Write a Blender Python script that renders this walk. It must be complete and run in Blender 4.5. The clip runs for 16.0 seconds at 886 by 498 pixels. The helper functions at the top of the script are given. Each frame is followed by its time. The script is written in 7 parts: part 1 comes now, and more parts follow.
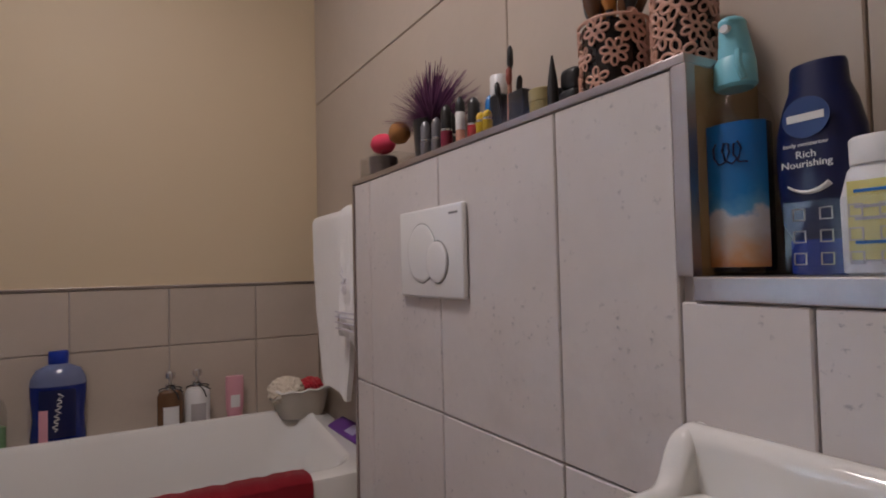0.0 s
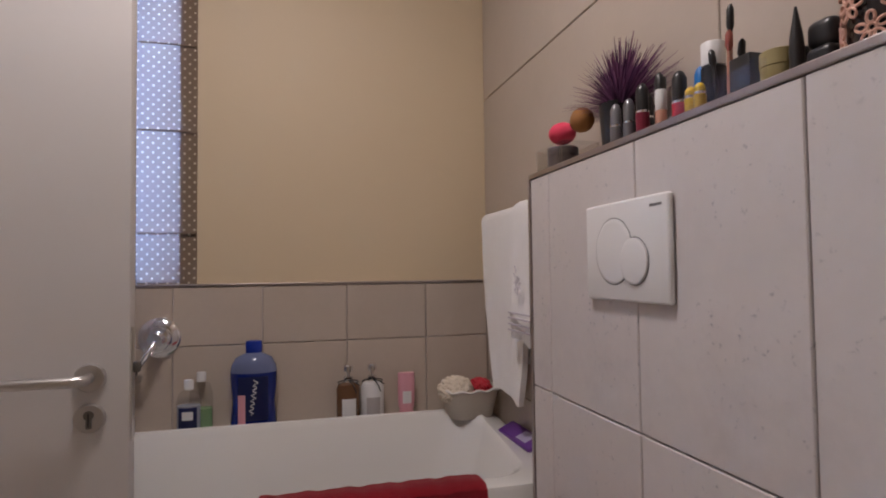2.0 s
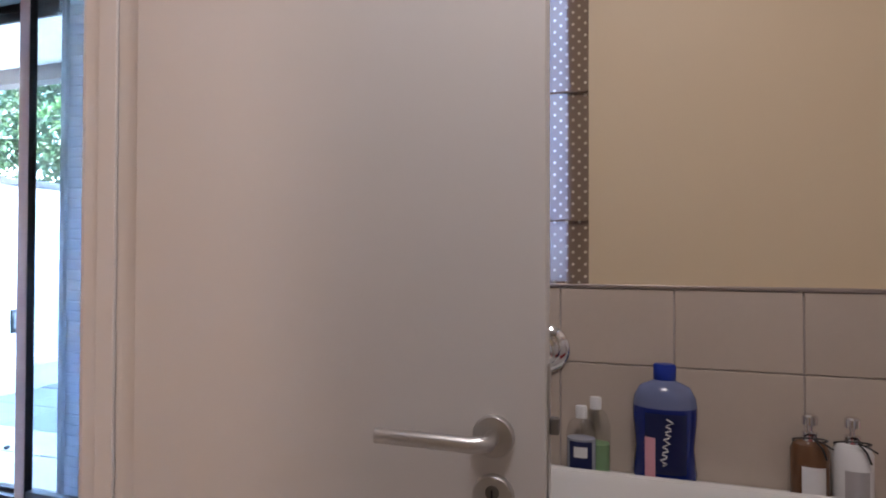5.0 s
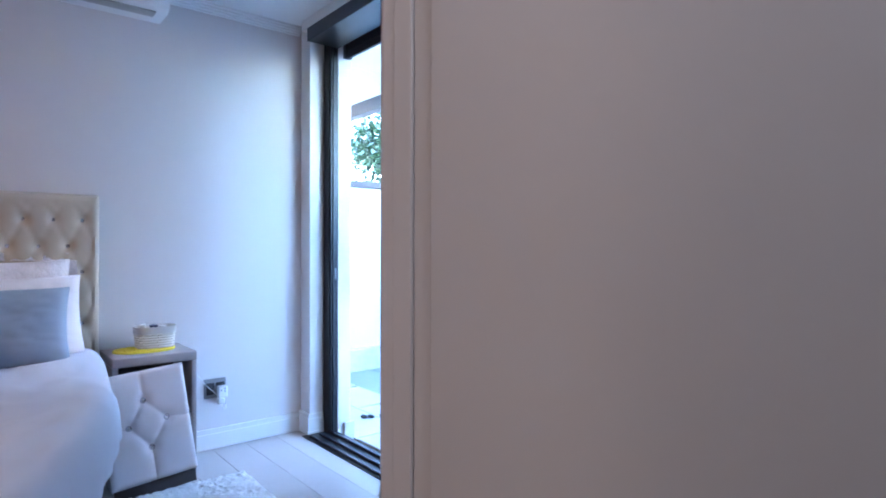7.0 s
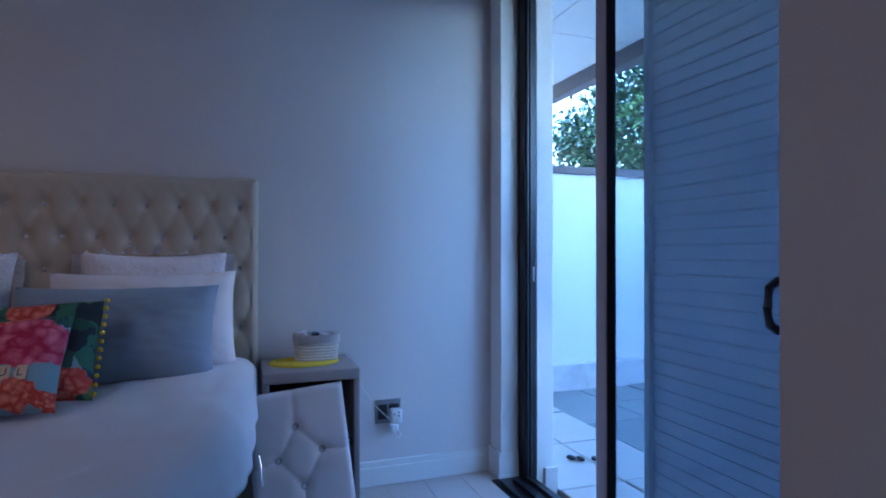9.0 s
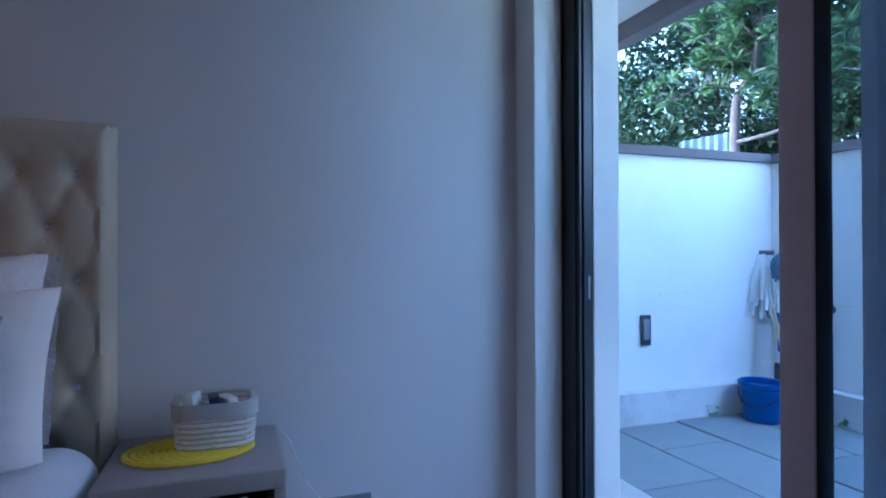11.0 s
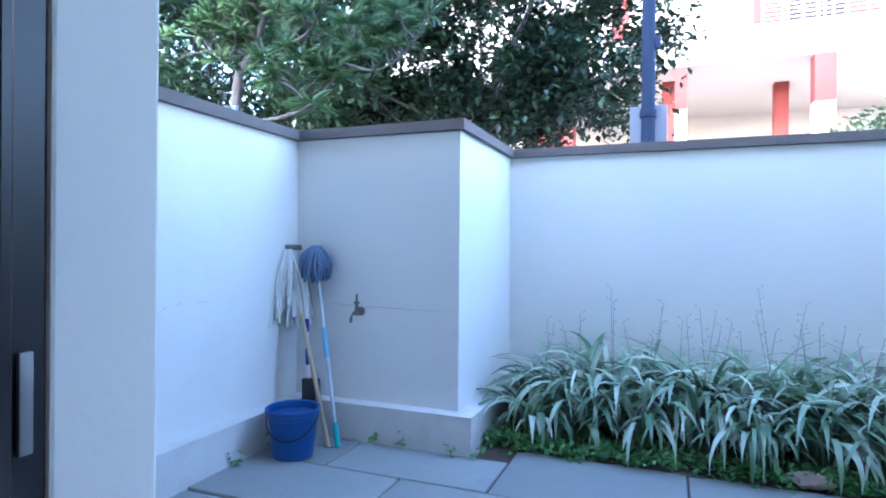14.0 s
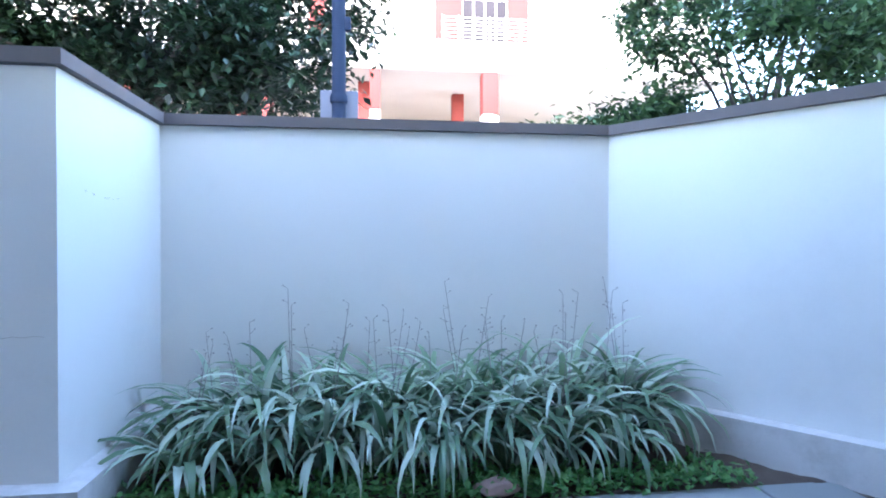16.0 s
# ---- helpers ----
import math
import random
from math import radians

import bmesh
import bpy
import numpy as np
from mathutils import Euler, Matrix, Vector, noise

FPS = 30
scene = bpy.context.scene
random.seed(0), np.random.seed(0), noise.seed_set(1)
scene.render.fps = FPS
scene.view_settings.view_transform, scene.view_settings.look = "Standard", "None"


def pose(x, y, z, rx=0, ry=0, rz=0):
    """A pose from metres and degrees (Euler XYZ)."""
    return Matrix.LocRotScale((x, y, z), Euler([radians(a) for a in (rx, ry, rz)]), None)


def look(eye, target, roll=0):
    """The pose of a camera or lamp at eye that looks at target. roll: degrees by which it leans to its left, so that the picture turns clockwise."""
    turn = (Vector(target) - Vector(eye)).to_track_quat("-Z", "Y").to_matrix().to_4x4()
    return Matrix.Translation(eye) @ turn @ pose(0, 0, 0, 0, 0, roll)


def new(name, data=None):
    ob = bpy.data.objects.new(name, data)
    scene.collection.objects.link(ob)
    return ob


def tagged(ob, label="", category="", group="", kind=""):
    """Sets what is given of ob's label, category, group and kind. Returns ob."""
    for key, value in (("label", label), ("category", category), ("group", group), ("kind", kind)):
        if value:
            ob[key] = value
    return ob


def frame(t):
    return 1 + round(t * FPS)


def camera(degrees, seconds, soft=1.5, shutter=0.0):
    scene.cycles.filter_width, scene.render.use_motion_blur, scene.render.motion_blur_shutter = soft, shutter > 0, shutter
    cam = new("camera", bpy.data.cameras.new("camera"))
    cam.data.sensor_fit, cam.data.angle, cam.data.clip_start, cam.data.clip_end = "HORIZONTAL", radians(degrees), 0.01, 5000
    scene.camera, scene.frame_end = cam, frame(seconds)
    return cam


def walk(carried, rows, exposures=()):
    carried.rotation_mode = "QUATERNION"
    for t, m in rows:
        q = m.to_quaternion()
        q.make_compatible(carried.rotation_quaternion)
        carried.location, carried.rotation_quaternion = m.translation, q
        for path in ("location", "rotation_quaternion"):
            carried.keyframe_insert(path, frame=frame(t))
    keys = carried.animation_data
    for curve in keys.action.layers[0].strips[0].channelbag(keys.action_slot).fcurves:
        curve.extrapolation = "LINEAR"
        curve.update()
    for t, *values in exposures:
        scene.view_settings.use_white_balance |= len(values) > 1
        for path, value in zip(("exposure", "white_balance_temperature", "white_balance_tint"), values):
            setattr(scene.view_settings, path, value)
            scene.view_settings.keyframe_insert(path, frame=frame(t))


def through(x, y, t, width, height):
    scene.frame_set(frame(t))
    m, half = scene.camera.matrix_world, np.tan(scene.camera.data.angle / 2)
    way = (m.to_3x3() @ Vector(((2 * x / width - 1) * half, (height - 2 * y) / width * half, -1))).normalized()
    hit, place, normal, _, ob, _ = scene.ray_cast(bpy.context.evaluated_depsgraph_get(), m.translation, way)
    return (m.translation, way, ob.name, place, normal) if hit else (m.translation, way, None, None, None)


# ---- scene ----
cam = camera(75.1, 16.0, soft=1.9)

# seconds, stops, kelvin, tint
EXPOSURES = [(0, 6.25, 6150, 11), (3.7, 6.7, 6150, 11), (5.8, 6.4, 5700, 10), (7.0, 6.05, 5100, 10), (8.0, 5.35, 4750, 11), (9.0, 4.55, 4500, 11), (11.3, 4.3, 5000, 10), (12.3, 4.5, 5600, 10), (13.0, 4.3, 5600, 11), (14.0, 4.3, 5600, 13), (16.0, 4.18, 5950, 14)]
PATH = [
    (0, (-0.532, -2.071, 1.114), (0.467, -0.340, 1.183), -1.3),
    (0.5, (-0.539, -2.056, 1.114), (0.368, -0.271, 1.185), -1.2),
    (1, (-0.548, -2.035, 1.116), (0.241, -0.199, 1.187), -1.1),
    (1.5, (-0.544, -2.008, 1.116), (0.123, -0.125, 1.189), -0.9),
    (2, (-0.549, -1.972, 1.116), (-0.040, -0.039, 1.190), -0.7),
    (2.5, (-0.560, -1.917, 1.115), (-0.187, 0.048, 1.184), -0.8),
    (3, (-0.592, -1.825, 1.119), (-0.333, 0.158, 1.179), -0.9),
    (3.5, (-0.641, -1.714, 1.125), (-0.576, 0.284, 1.172), -0.9),
    (3.7, (-0.660, -1.680, 1.132), (-0.686, 0.322, 1.174), -0.8),
    (5.8, (-0.772, -1.338, 1.152), (-1.827, 0.361, 1.165), -0.0),
    (6, (-0.778, -1.304, 1.153), (-1.953, 0.315, 1.163), -0.2),
    (6.5, (-0.795, -1.298, 1.153), (-2.186, 0.139, 1.163), -0.1),
    (7, (-0.941, -1.207, 1.155), (-2.482, 0.067, 1.156), 0.1),
    (7.5, (-1.087, -1.125, 1.152), (-2.770, -0.026, 1.150), 0.0),
    (8, (-1.266, -1.085, 1.154), (-3.036, -0.128, 1.142), -0.2),
    (8.5, (-1.464, -0.921, 1.115), (-3.314, -0.140, 1.130), -0.3),
    (9, (-1.671, -0.767, 1.108), (-3.561, -0.098, 1.118), -0.0),
    (9.2, (-1.783, -0.730, 1.109), (-3.679, -0.083, 1.120), -0.2),
    (11.3, (-2.861, -0.337, 1.103), (-4.739, 0.352, 1.116), -0.1),
    (11.5, (-2.973, -0.29, 1.091), (-4.824, 0.466, 1.093), 0.3),
    (12, (-3.219, -0.143, 1.115), (-5.008, 0.752, 1.105), 0.4),
    (12.5, (-3.443, -0.031, 1.117), (-5.105, 1.082, 1.097), 0.5),
    (13, (-3.601, 0.048, 1.115), (-4.97, 1.506, 1.097), 0.7),
    (13.5, (-3.717, 0.199, 1.111), (-4.792, 1.885, 1.094), 0.6),
    (14, (-3.766, 0.327, 1.108), (-4.498, 2.188, 1.101), 0.5),
    (14.5, (-3.786, 0.492, 1.097), (-4.222, 2.444, 1.092), 0.3),
    (15, (-3.775, 0.653, 1.106), (-3.962, 2.645, 1.097), 0.2),
    (15.5, (-3.734, 0.854, 1.099), (-3.7, 2.853, 1.085), 0.1),
    (16, (-3.696, 1.044, 1.096), (-3.438, 3.027, 1.075), 0.0),
]
walk(cam, [(t, look(eye, target, roll)) for t, eye, target, roll in PATH], EXPOSURES)

# ---- light and sky ----
world = bpy.data.worlds.new("sky_world")
scene.world = world
world.use_nodes = True
wn = world.node_tree.nodes
sky = wn.new("ShaderNodeTexSky")
sky.sky_type = "NISHITA"
sky.sun_disc = False
sky.sun_elevation = radians(30)
sky.sun_rotation = radians(190)
wn["Background"].inputs["Strength"].default_value = 0.15
world.node_tree.links.new(sky.outputs[0], wn["Background"].inputs["Color"])

sun_data = bpy.data.lights.new("sun", "SUN")
sun_data.energy = 0.6
sun_data.angle = radians(10)
sun_data.color = (1.0, 0.95, 0.88)
sun = new("sun", sun_data)
sun.matrix_world = look((-9, -26, 19.8), (-3, 8, 0))


def area_lamp(name, where, target, sx, sy, watts, color):
    d = bpy.data.lights.new(name, "AREA")
    d.shape, d.size, d.size_y, d.energy, d.color = "RECTANGLE", sx, sy, watts, color
    o = new(name, d)
    o.matrix_world = look(where, target)
    return o


area_lamp("bathroom_ceiling_light", (-0.64, -1.15, 2.50), (-0.64, -1.149, 0), 0.30, 0.30, 0.165, (1.0, 0.86, 0.80))
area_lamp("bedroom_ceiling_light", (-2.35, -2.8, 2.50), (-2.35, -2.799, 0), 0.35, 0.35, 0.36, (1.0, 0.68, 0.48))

area_lamp("window_daylight", (-1.147, 0.32, 1.62), (-1.147, -1, 1.62), 0.48, 1.0, 0.095, (0.62, 0.70, 1.0))
# daylight of the yard in the open sliding door
area_lamp("door_daylight", (-3.78, 0.50, 1.20), (-3.76, -0.50, 0.75), 0.66, 2.0, 0.105, (0.62, 0.80, 1.0))


# ---- materials ----
def mat(name, color, rough=0.6, metal=0.0, vary=0.12, scale=6.0, fine=60.0, bump=0.15, depth=0.002,
        spec=0.5, coat=0.0, random_piece=0.0, sheen=0.0, transmission=0.0, stain=0.0, stain_color=(0.25, 0.22, 0.18), pits=0.0):
    m = bpy.data.materials.new(name)
    m.use_nodes = True
    nt = m.node_tree
    n, l = nt.nodes, nt.links
    p = n["Principled BSDF"]
    tc = n.new("ShaderNodeTexCoord")
    big = n.new("ShaderNodeTexNoise")
    big.inputs["Scale"].default_value = scale
    big.inputs["Detail"].default_value = 5
    small = n.new("ShaderNodeTexNoise")
    small.inputs["Scale"].default_value = fine
    small.inputs["Detail"].default_value = 3
    for t in (big, small):
        l.new(tc.outputs["Object"], t.inputs["Vector"])
    mix = n.new("ShaderNodeMix")
    mix.data_type = "RGBA"
    mix.inputs["A"].default_value = (*[max(0, c * (1 - vary)) for c in color], 1)
    mix.inputs["B"].default_value = (*[min(1, c * (1 + vary)) for c in color], 1)
    add = n.new("ShaderNodeMath")
    add.operation = "MULTIPLY_ADD"
    add.inputs[1].default_value = 0.35
    l.new(small.outputs["Fac"], add.inputs[0])
    sub = n.new("ShaderNodeMath")
    sub.operation = "MULTIPLY"
    sub.inputs[1].default_value = 0.75
    l.new(big.outputs["Fac"], sub.inputs[0])
    l.new(sub.outputs[0], add.inputs[2])
    l.new(add.outputs[0], mix.inputs["Factor"])
    out = mix.outputs["Result"]
    if random_piece:
        oi = n.new("ShaderNodeObjectInfo")
        hsv = n.new("ShaderNodeHueSaturation")
        mr = n.new("ShaderNodeMapRange")
        mr.inputs["To Min"].default_value = 1 - random_piece
        mr.inputs["To Max"].default_value = 1 + random_piece
        l.new(oi.outputs["Random"], mr.inputs["Value"])
        l.new(mr.outputs["Result"], hsv.inputs["Value"])
        l.new(out, hsv.inputs["Color"])
        out = hsv.outputs["Color"]
    if stain:
        st = n.new("ShaderNodeTexNoise")
        st.inputs["Scale"].default_value = scale * 0.45
        st.inputs["Detail"].default_value = 9
        st.inputs["Roughness"].default_value = 0.7
        l.new(tc.outputs["Object"], st.inputs["Vector"])
        rp = n.new("ShaderNodeMapRange")
        rp.inputs["From Min"].default_value = 0.52
        rp.inputs["From Max"].default_value = 0.72
        rp.inputs["To Max"].default_value = stain
        l.new(st.outputs["Fac"], rp.inputs["Value"])
        mx = n.new("ShaderNodeMix")
        mx.data_type = "RGBA"
        mx.inputs["B"].default_value = (*stain_color, 1)
        l.new(rp.outputs["Result"], mx.inputs["Factor"])
        l.new(out, mx.inputs["A"])
        out = mx.outputs["Result"]
    if pits:
        # fine dark veins and specks, gathered in patches
        pn = n.new("ShaderNodeTexNoise")
        pn.inputs["Scale"].default_value = 75
        pn.inputs["Detail"].default_value = 6
        pn.inputs["Roughness"].default_value = 0.62
        l.new(tc.outputs["Object"], pn.inputs["Vector"])
        pr = n.new("ShaderNodeMapRange")
        pr.inputs["From Min"].default_value = 0.60
        pr.inputs["From Max"].default_value = 0.68
        l.new(pn.outputs["Fac"], pr.inputs["Value"])
        pg = n.new("ShaderNodeTexNoise")
        pg.inputs["Scale"].default_value = 7
        l.new(tc.outputs["Object"], pg.inputs["Vector"])
        pq = n.new("ShaderNodeMapRange")
        pq.inputs["From Min"].default_value = 0.45
        pq.inputs["From Max"].default_value = 0.62
        pq.inputs["To Max"].default_value = pits
        l.new(pg.outputs["Fac"], pq.inputs["Value"])
        pm_ = n.new("ShaderNodeMath")
        pm_.operation = "MULTIPLY"
        l.new(pr.outputs["Result"], pm_.inputs[0])
        l.new(pq.outputs["Result"], pm_.inputs[1])
        px = n.new("ShaderNodeMix")
        px.data_type = "RGBA"
        px.inputs["B"].default_value = (0.30, 0.29, 0.32, 1)
        l.new(pm_.outputs[0], px.inputs["Factor"])
        l.new(out, px.inputs["A"])
        out = px.outputs["Result"]
    l.new(out, p.inputs["Base Color"])
    p.inputs["Roughness"].default_value = rough
    p.inputs["Metallic"].default_value = metal
    p.inputs["Specular IOR Level"].default_value = spec
    p.inputs["Coat Weight"].default_value = coat
    p.inputs["Sheen Weight"].default_value = sheen
    p.inputs["Transmission Weight"].default_value = transmission
    if bump:
        b = n.new("ShaderNodeBump")
        b.inputs["Strength"].default_value = bump
        b.inputs["Distance"].default_value = depth
        l.new(add.outputs[0], b.inputs["Height"])
        l.new(b.outputs["Normal"], p.inputs["Normal"])
    return m


def glass_mat(name, color=(1, 1, 1), rough=0.0, tint=0.9):
    """Thin glass: mostly clear, with a gloss by Fresnel."""
    m = bpy.data.materials.new(name)
    m.use_nodes = True
    n, l = m.node_tree.nodes, m.node_tree.links
    n.remove(n["Principled BSDF"])
    tr = n.new("ShaderNodeBsdfTransparent")
    tr.inputs["Color"].default_value = (*[c * tint for c in color], 1)
    gl = n.new("ShaderNodeBsdfGlossy")
    gl.inputs["Roughness"].default_value = rough
    lw = n.new("ShaderNodeLayerWeight")
    pw = n.new("ShaderNodeMath")
    pw.operation = "POWER"
    pw.inputs[1].default_value = 4.0
    l.new(lw.outputs["Facing"], pw.inputs[0])
    fr = n.new("ShaderNodeMath")
    fr.operation = "MULTIPLY_ADD"
    fr.inputs[1].default_value = 0.55
    fr.inputs[2].default_value = 0.035
    l.new(pw.outputs[0], fr.inputs[0])
    mx = n.new("ShaderNodeMixShader")
    l.new(fr.outputs[0], mx.inputs[0])
    l.new(tr.outputs[0], mx.inputs[1])
    l.new(gl.outputs[0], mx.inputs[2])
    l.new(mx.outputs[0], n["Material Output"].inputs["Surface"])
    return m


def leaf_mat(name, dark, light, rough=0.45, through=0.35):
    m = bpy.data.materials.new(name)
    m.use_nodes = True
    n, l = m.node_tree.nodes, m.node_tree.links
    p = n["Principled BSDF"]
    geo = n.new("ShaderNodeNewGeometry")
    ramp = n.new("ShaderNodeValToRGB")
    ramp.color_ramp.elements[0].color = (*dark, 1)
    ramp.color_ramp.elements[1].color = (*light, 1)
    l.new(geo.outputs["Random Per Island"], ramp.inputs["Fac"])
    l.new(ramp.outputs["Color"], p.inputs["Base Color"])
    p.inputs["Roughness"].default_value = rough
    tl = n.new("ShaderNodeBsdfTranslucent")
    l.new(ramp.outputs["Color"], tl.inputs["Color"])
    mx = n.new("ShaderNodeMixShader")
    mx.inputs[0].default_value = through
    l.new(p.outputs[0], mx.inputs[1])
    l.new(tl.outputs[0], mx.inputs[2])
    l.new(mx.outputs[0], n["Material Output"].inputs["Surface"])
    return m


M = {}
M["beige_paint"] = mat("beige_paint", (0.63, 0.515, 0.345), 0.55, vary=0.03, scale=2, fine=150, bump=0.08, depth=0.001)
M["bed_paint"] = mat("bedroom_paint", (0.67, 0.63, 0.615), 0.6, vary=0.03, scale=2, fine=140, bump=0.08, depth=0.001)
M["ceiling_paint"] = mat("ceiling_paint", (0.80, 0.80, 0.79), 0.7, vary=0.02, bump=0.05)
M["white_gloss"] = mat("white_gloss_paint", (0.74, 0.73, 0.71), 0.35, vary=0.02, scale=3, bump=0.05, depth=0.001)
M["door_paint"] = mat("door_paint", (0.63, 0.61, 0.595), 0.58, vary=0.02, scale=3, fine=90, bump=0.06, depth=0.001)
M["tile_box"] = mat("stone_look_tile", (0.66, 0.62, 0.605), 0.42, vary=0.11, scale=5, fine=32, bump=0.25, random_piece=0.03, stain=0.55, stain_color=(0.50, 0.465, 0.455), pits=0.75)
M["tile_end"] = mat("beige_tile", (0.50, 0.43, 0.36), 0.35, vary=0.07, scale=9, fine=70, bump=0.1, random_piece=0.04)
M["tile_floor"] = mat("floor_tile", (0.45, 0.40, 0.35), 0.4, vary=0.08, random_piece=0.04)
M["grout"] = mat("grout", (0.46, 0.42, 0.41), 0.9, vary=0.15, fine=200)
M["steel_trim"] = mat("brushed_steel", (0.44, 0.39, 0.37), 0.38, 1.0, vary=0.12, scale=20, fine=200)
M["chrome"] = mat("chrome", (0.8, 0.8, 0.82), 0.12, 1.0, vary=0.02, bump=0.0)
M["satin_steel"] = mat("satin_steel", (0.60, 0.59, 0.58), 0.32, 1.0, vary=0.04, fine=220, bump=0.05)
M["ceramic"] = mat("white_enamel", (0.82, 0.81, 0.78), 0.12, vary=0.01, bump=0.0, coat=0.4)
M["plastic_white"] = mat("white_plastic", (0.80, 0.80, 0.80), 0.3, vary=0.01, bump=0.02)
M["towel_white"] = mat("white_terry", (0.88, 0.87, 0.86), 0.95, vary=0.05, scale=12, fine=420, bump=0.6, depth=0.004, sheen=0.4)
M["towel_red"] = mat("red_terry", (0.42, 0.012, 0.03), 0.95, vary=0.15, scale=12, fine=380, bump=0.7, depth=0.005, sheen=0.3)
M["laminate"] = mat("light_oak_laminate", (0.47, 0.42, 0.39), 0.30, vary=0.14, scale=3, fine=40, bump=0.08, random_piece=0.07)
M["black_alu"] = mat("black_aluminium", (0.018, 0.018, 0.022), 0.35, 0.3, vary=0.2, bump=0.03)
M["louvre"] = leaf_mat("grey_translucent_shutter", (0.50, 0.53, 0.58), (0.55, 0.58, 0.62), 0.85, 0.55)
M["louvre"].node_tree.nodes["Principled BSDF"].inputs["Specular IOR Level"].default_value = 0.05
M["strip_mauve"] = mat("lit_stile_face", (0.50, 0.41, 0.42), 0.5, 0.1, vary=0.15)
# same shutter as louvre, its backlit shade put into the colour
M["shaded_louvre"] = mat("shutter_in_shade", (0.02, 0.02, 0.025), 0.5, vary=0.2)
M["render_wall"] = mat("white_rendered_wall", (0.74, 0.73, 0.70), 0.85, vary=0.05, scale=1.6, fine=90, bump=0.35, depth=0.003, stain=0.20, stain_color=(0.45, 0.42, 0.38))
M["plinth"] = mat("weathered_plinth", (0.64, 0.62, 0.60), 0.85, vary=0.12, scale=4, fine=80, bump=0.35, depth=0.003, stain=0.5, stain_color=(0.28, 0.25, 0.22))
M["coping"] = mat("dark_coping", (0.115, 0.100, 0.102), 0.7, vary=0.2, scale=5, fine=70, bump=0.3)
M["slab"] = mat("grey_paving_slab", (0.23, 0.24, 0.235), 0.8, vary=0.2, scale=4, fine=80, bump=0.45, depth=0.004, random_piece=0.14, stain=0.6, stain_color=(0.17, 0.18, 0.17))
M["porch_tile"] = mat("pale_porch_tile", (0.46, 0.43, 0.39), 0.6, vary=0.1, random_piece=0.05)
M["soil"] = mat("dark_soil", (0.085, 0.062, 0.048), 0.95, vary=0.5, scale=9, fine=90, bump=1.0, depth=0.02)
M["ground_far"] = mat("far_ground", (0.13, 0.13, 0.11), 0.95, vary=0.4, scale=0.6, fine=9)
M["soffit"] = mat("white_soffit", (0.72, 0.72, 0.70), 0.7, vary=0.03)
M["headboard"] = mat("cream_leather", (0.50, 0.43, 0.33), 0.42, vary=0.06, scale=14, fine=220, bump=0.25, depth=0.001)
M["duvet"] = mat("blue_grey_cotton", (0.60, 0.62, 0.70), 0.9, vary=0.05, scale=8, fine=420, bump=0.3, depth=0.002, sheen=0.2)
M["bed_base"] = mat("pale_bed_base", (0.62, 0.62, 0.64), 0.85, vary=0.04, fine=300)
M["pillow_grey"] = mat("grey_blue_pillow", (0.27, 0.34, 0.45), 0.9, vary=0.06, scale=8, fine=420, bump=0.3, sheen=0.2)
M["pillow_white"] = mat("white_cotton", (0.76, 0.73, 0.76), 0.9, vary=0.04, scale=9, fine=300, bump=0.5, sheen=0.2)
M["lace"] = mat("white_lace", (0.76, 0.72, 0.75), 0.9, vary=0.10, scale=60, fine=160, bump=1.0, depth=0.006)
M["cabinet_fabric"] = mat("taupe_fabric", (0.30, 0.27, 0.27), 0.8, vary=0.08, fine=260, bump=0.3)
M["panel_fabric"] = mat("silver_leatherette", (0.58, 0.55, 0.56), 0.4, vary=0.06, scale=10, fine=240, bump=0.2)
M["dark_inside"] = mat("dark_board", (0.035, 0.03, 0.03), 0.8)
M["crystal"] = mat("crystal_button", (0.55, 0.55, 0.58), 0.15, 0.8, bump=0.0)
M["wicker"] = mat("white_wicker", (0.68, 0.64, 0.58), 0.75, vary=0.12, scale=30, fine=150, bump=0.3)
M["liner"] = mat("white_liner", (0.75, 0.73, 0.72), 0.9, vary=0.05, fine=200, bump=0.4)
M["yellow_mat"] = mat("yellow_woven", (0.72, 0.56, 0.03), 0.8, vary=0.12, scale=40, fine=200, bump=0.4)
M["rug"] = mat("white_shag", (0.72, 0.71, 0.70), 0.95, vary=0.12, scale=20, fine=260, bump=1.0, depth=0.02, sheen=0.4)
M["black_plastic"] = mat("black_plastic", (0.018, 0.018, 0.02), 0.35, vary=0.1, bump=0.02)
M["socket_grey"] = mat("grey_socket_plate", (0.25, 0.25, 0.26), 0.4, 0.4)
M["bucket_blue"] = mat("blue_bucket_plastic", (0.008, 0.065, 0.24), 0.38, vary=0.08, scale=8)
M["wood_pole"] = mat("pale_wood", (0.48, 0.36, 0.22), 0.65, vary=0.15, scale=20, fine=90)
M["metal_pole"] = mat("painted_metal_pole", (0.52, 0.56, 0.62), 0.4, 0.3)
M["teal"] = mat("teal_plastic", (0.02, 0.42, 0.40), 0.4)
M["mop_white"] = mat("white_mop_strings", (0.72, 0.72, 0.70), 0.95, vary=0.15, scale=30, fine=200, bump=0.6)
M["mop_blue"] = mat("blue_mop_strings", (0.10, 0.15, 0.23), 0.95, vary=0.3, scale=30, fine=200, bump=0.6)
M["brass_old"] = mat("tarnished_brass", (0.19, 0.18, 0.17), 0.45, 0.8, vary=0.3)
M["pole_blue"] = mat("blue_grey_painted_steel", (0.009, 0.020, 0.050), 0.7, 0.0, vary=0.1, spec=0.3)
M["box_grey"] = mat("grey_cabinet", (0.15, 0.16, 0.20), 0.85, 0.0)
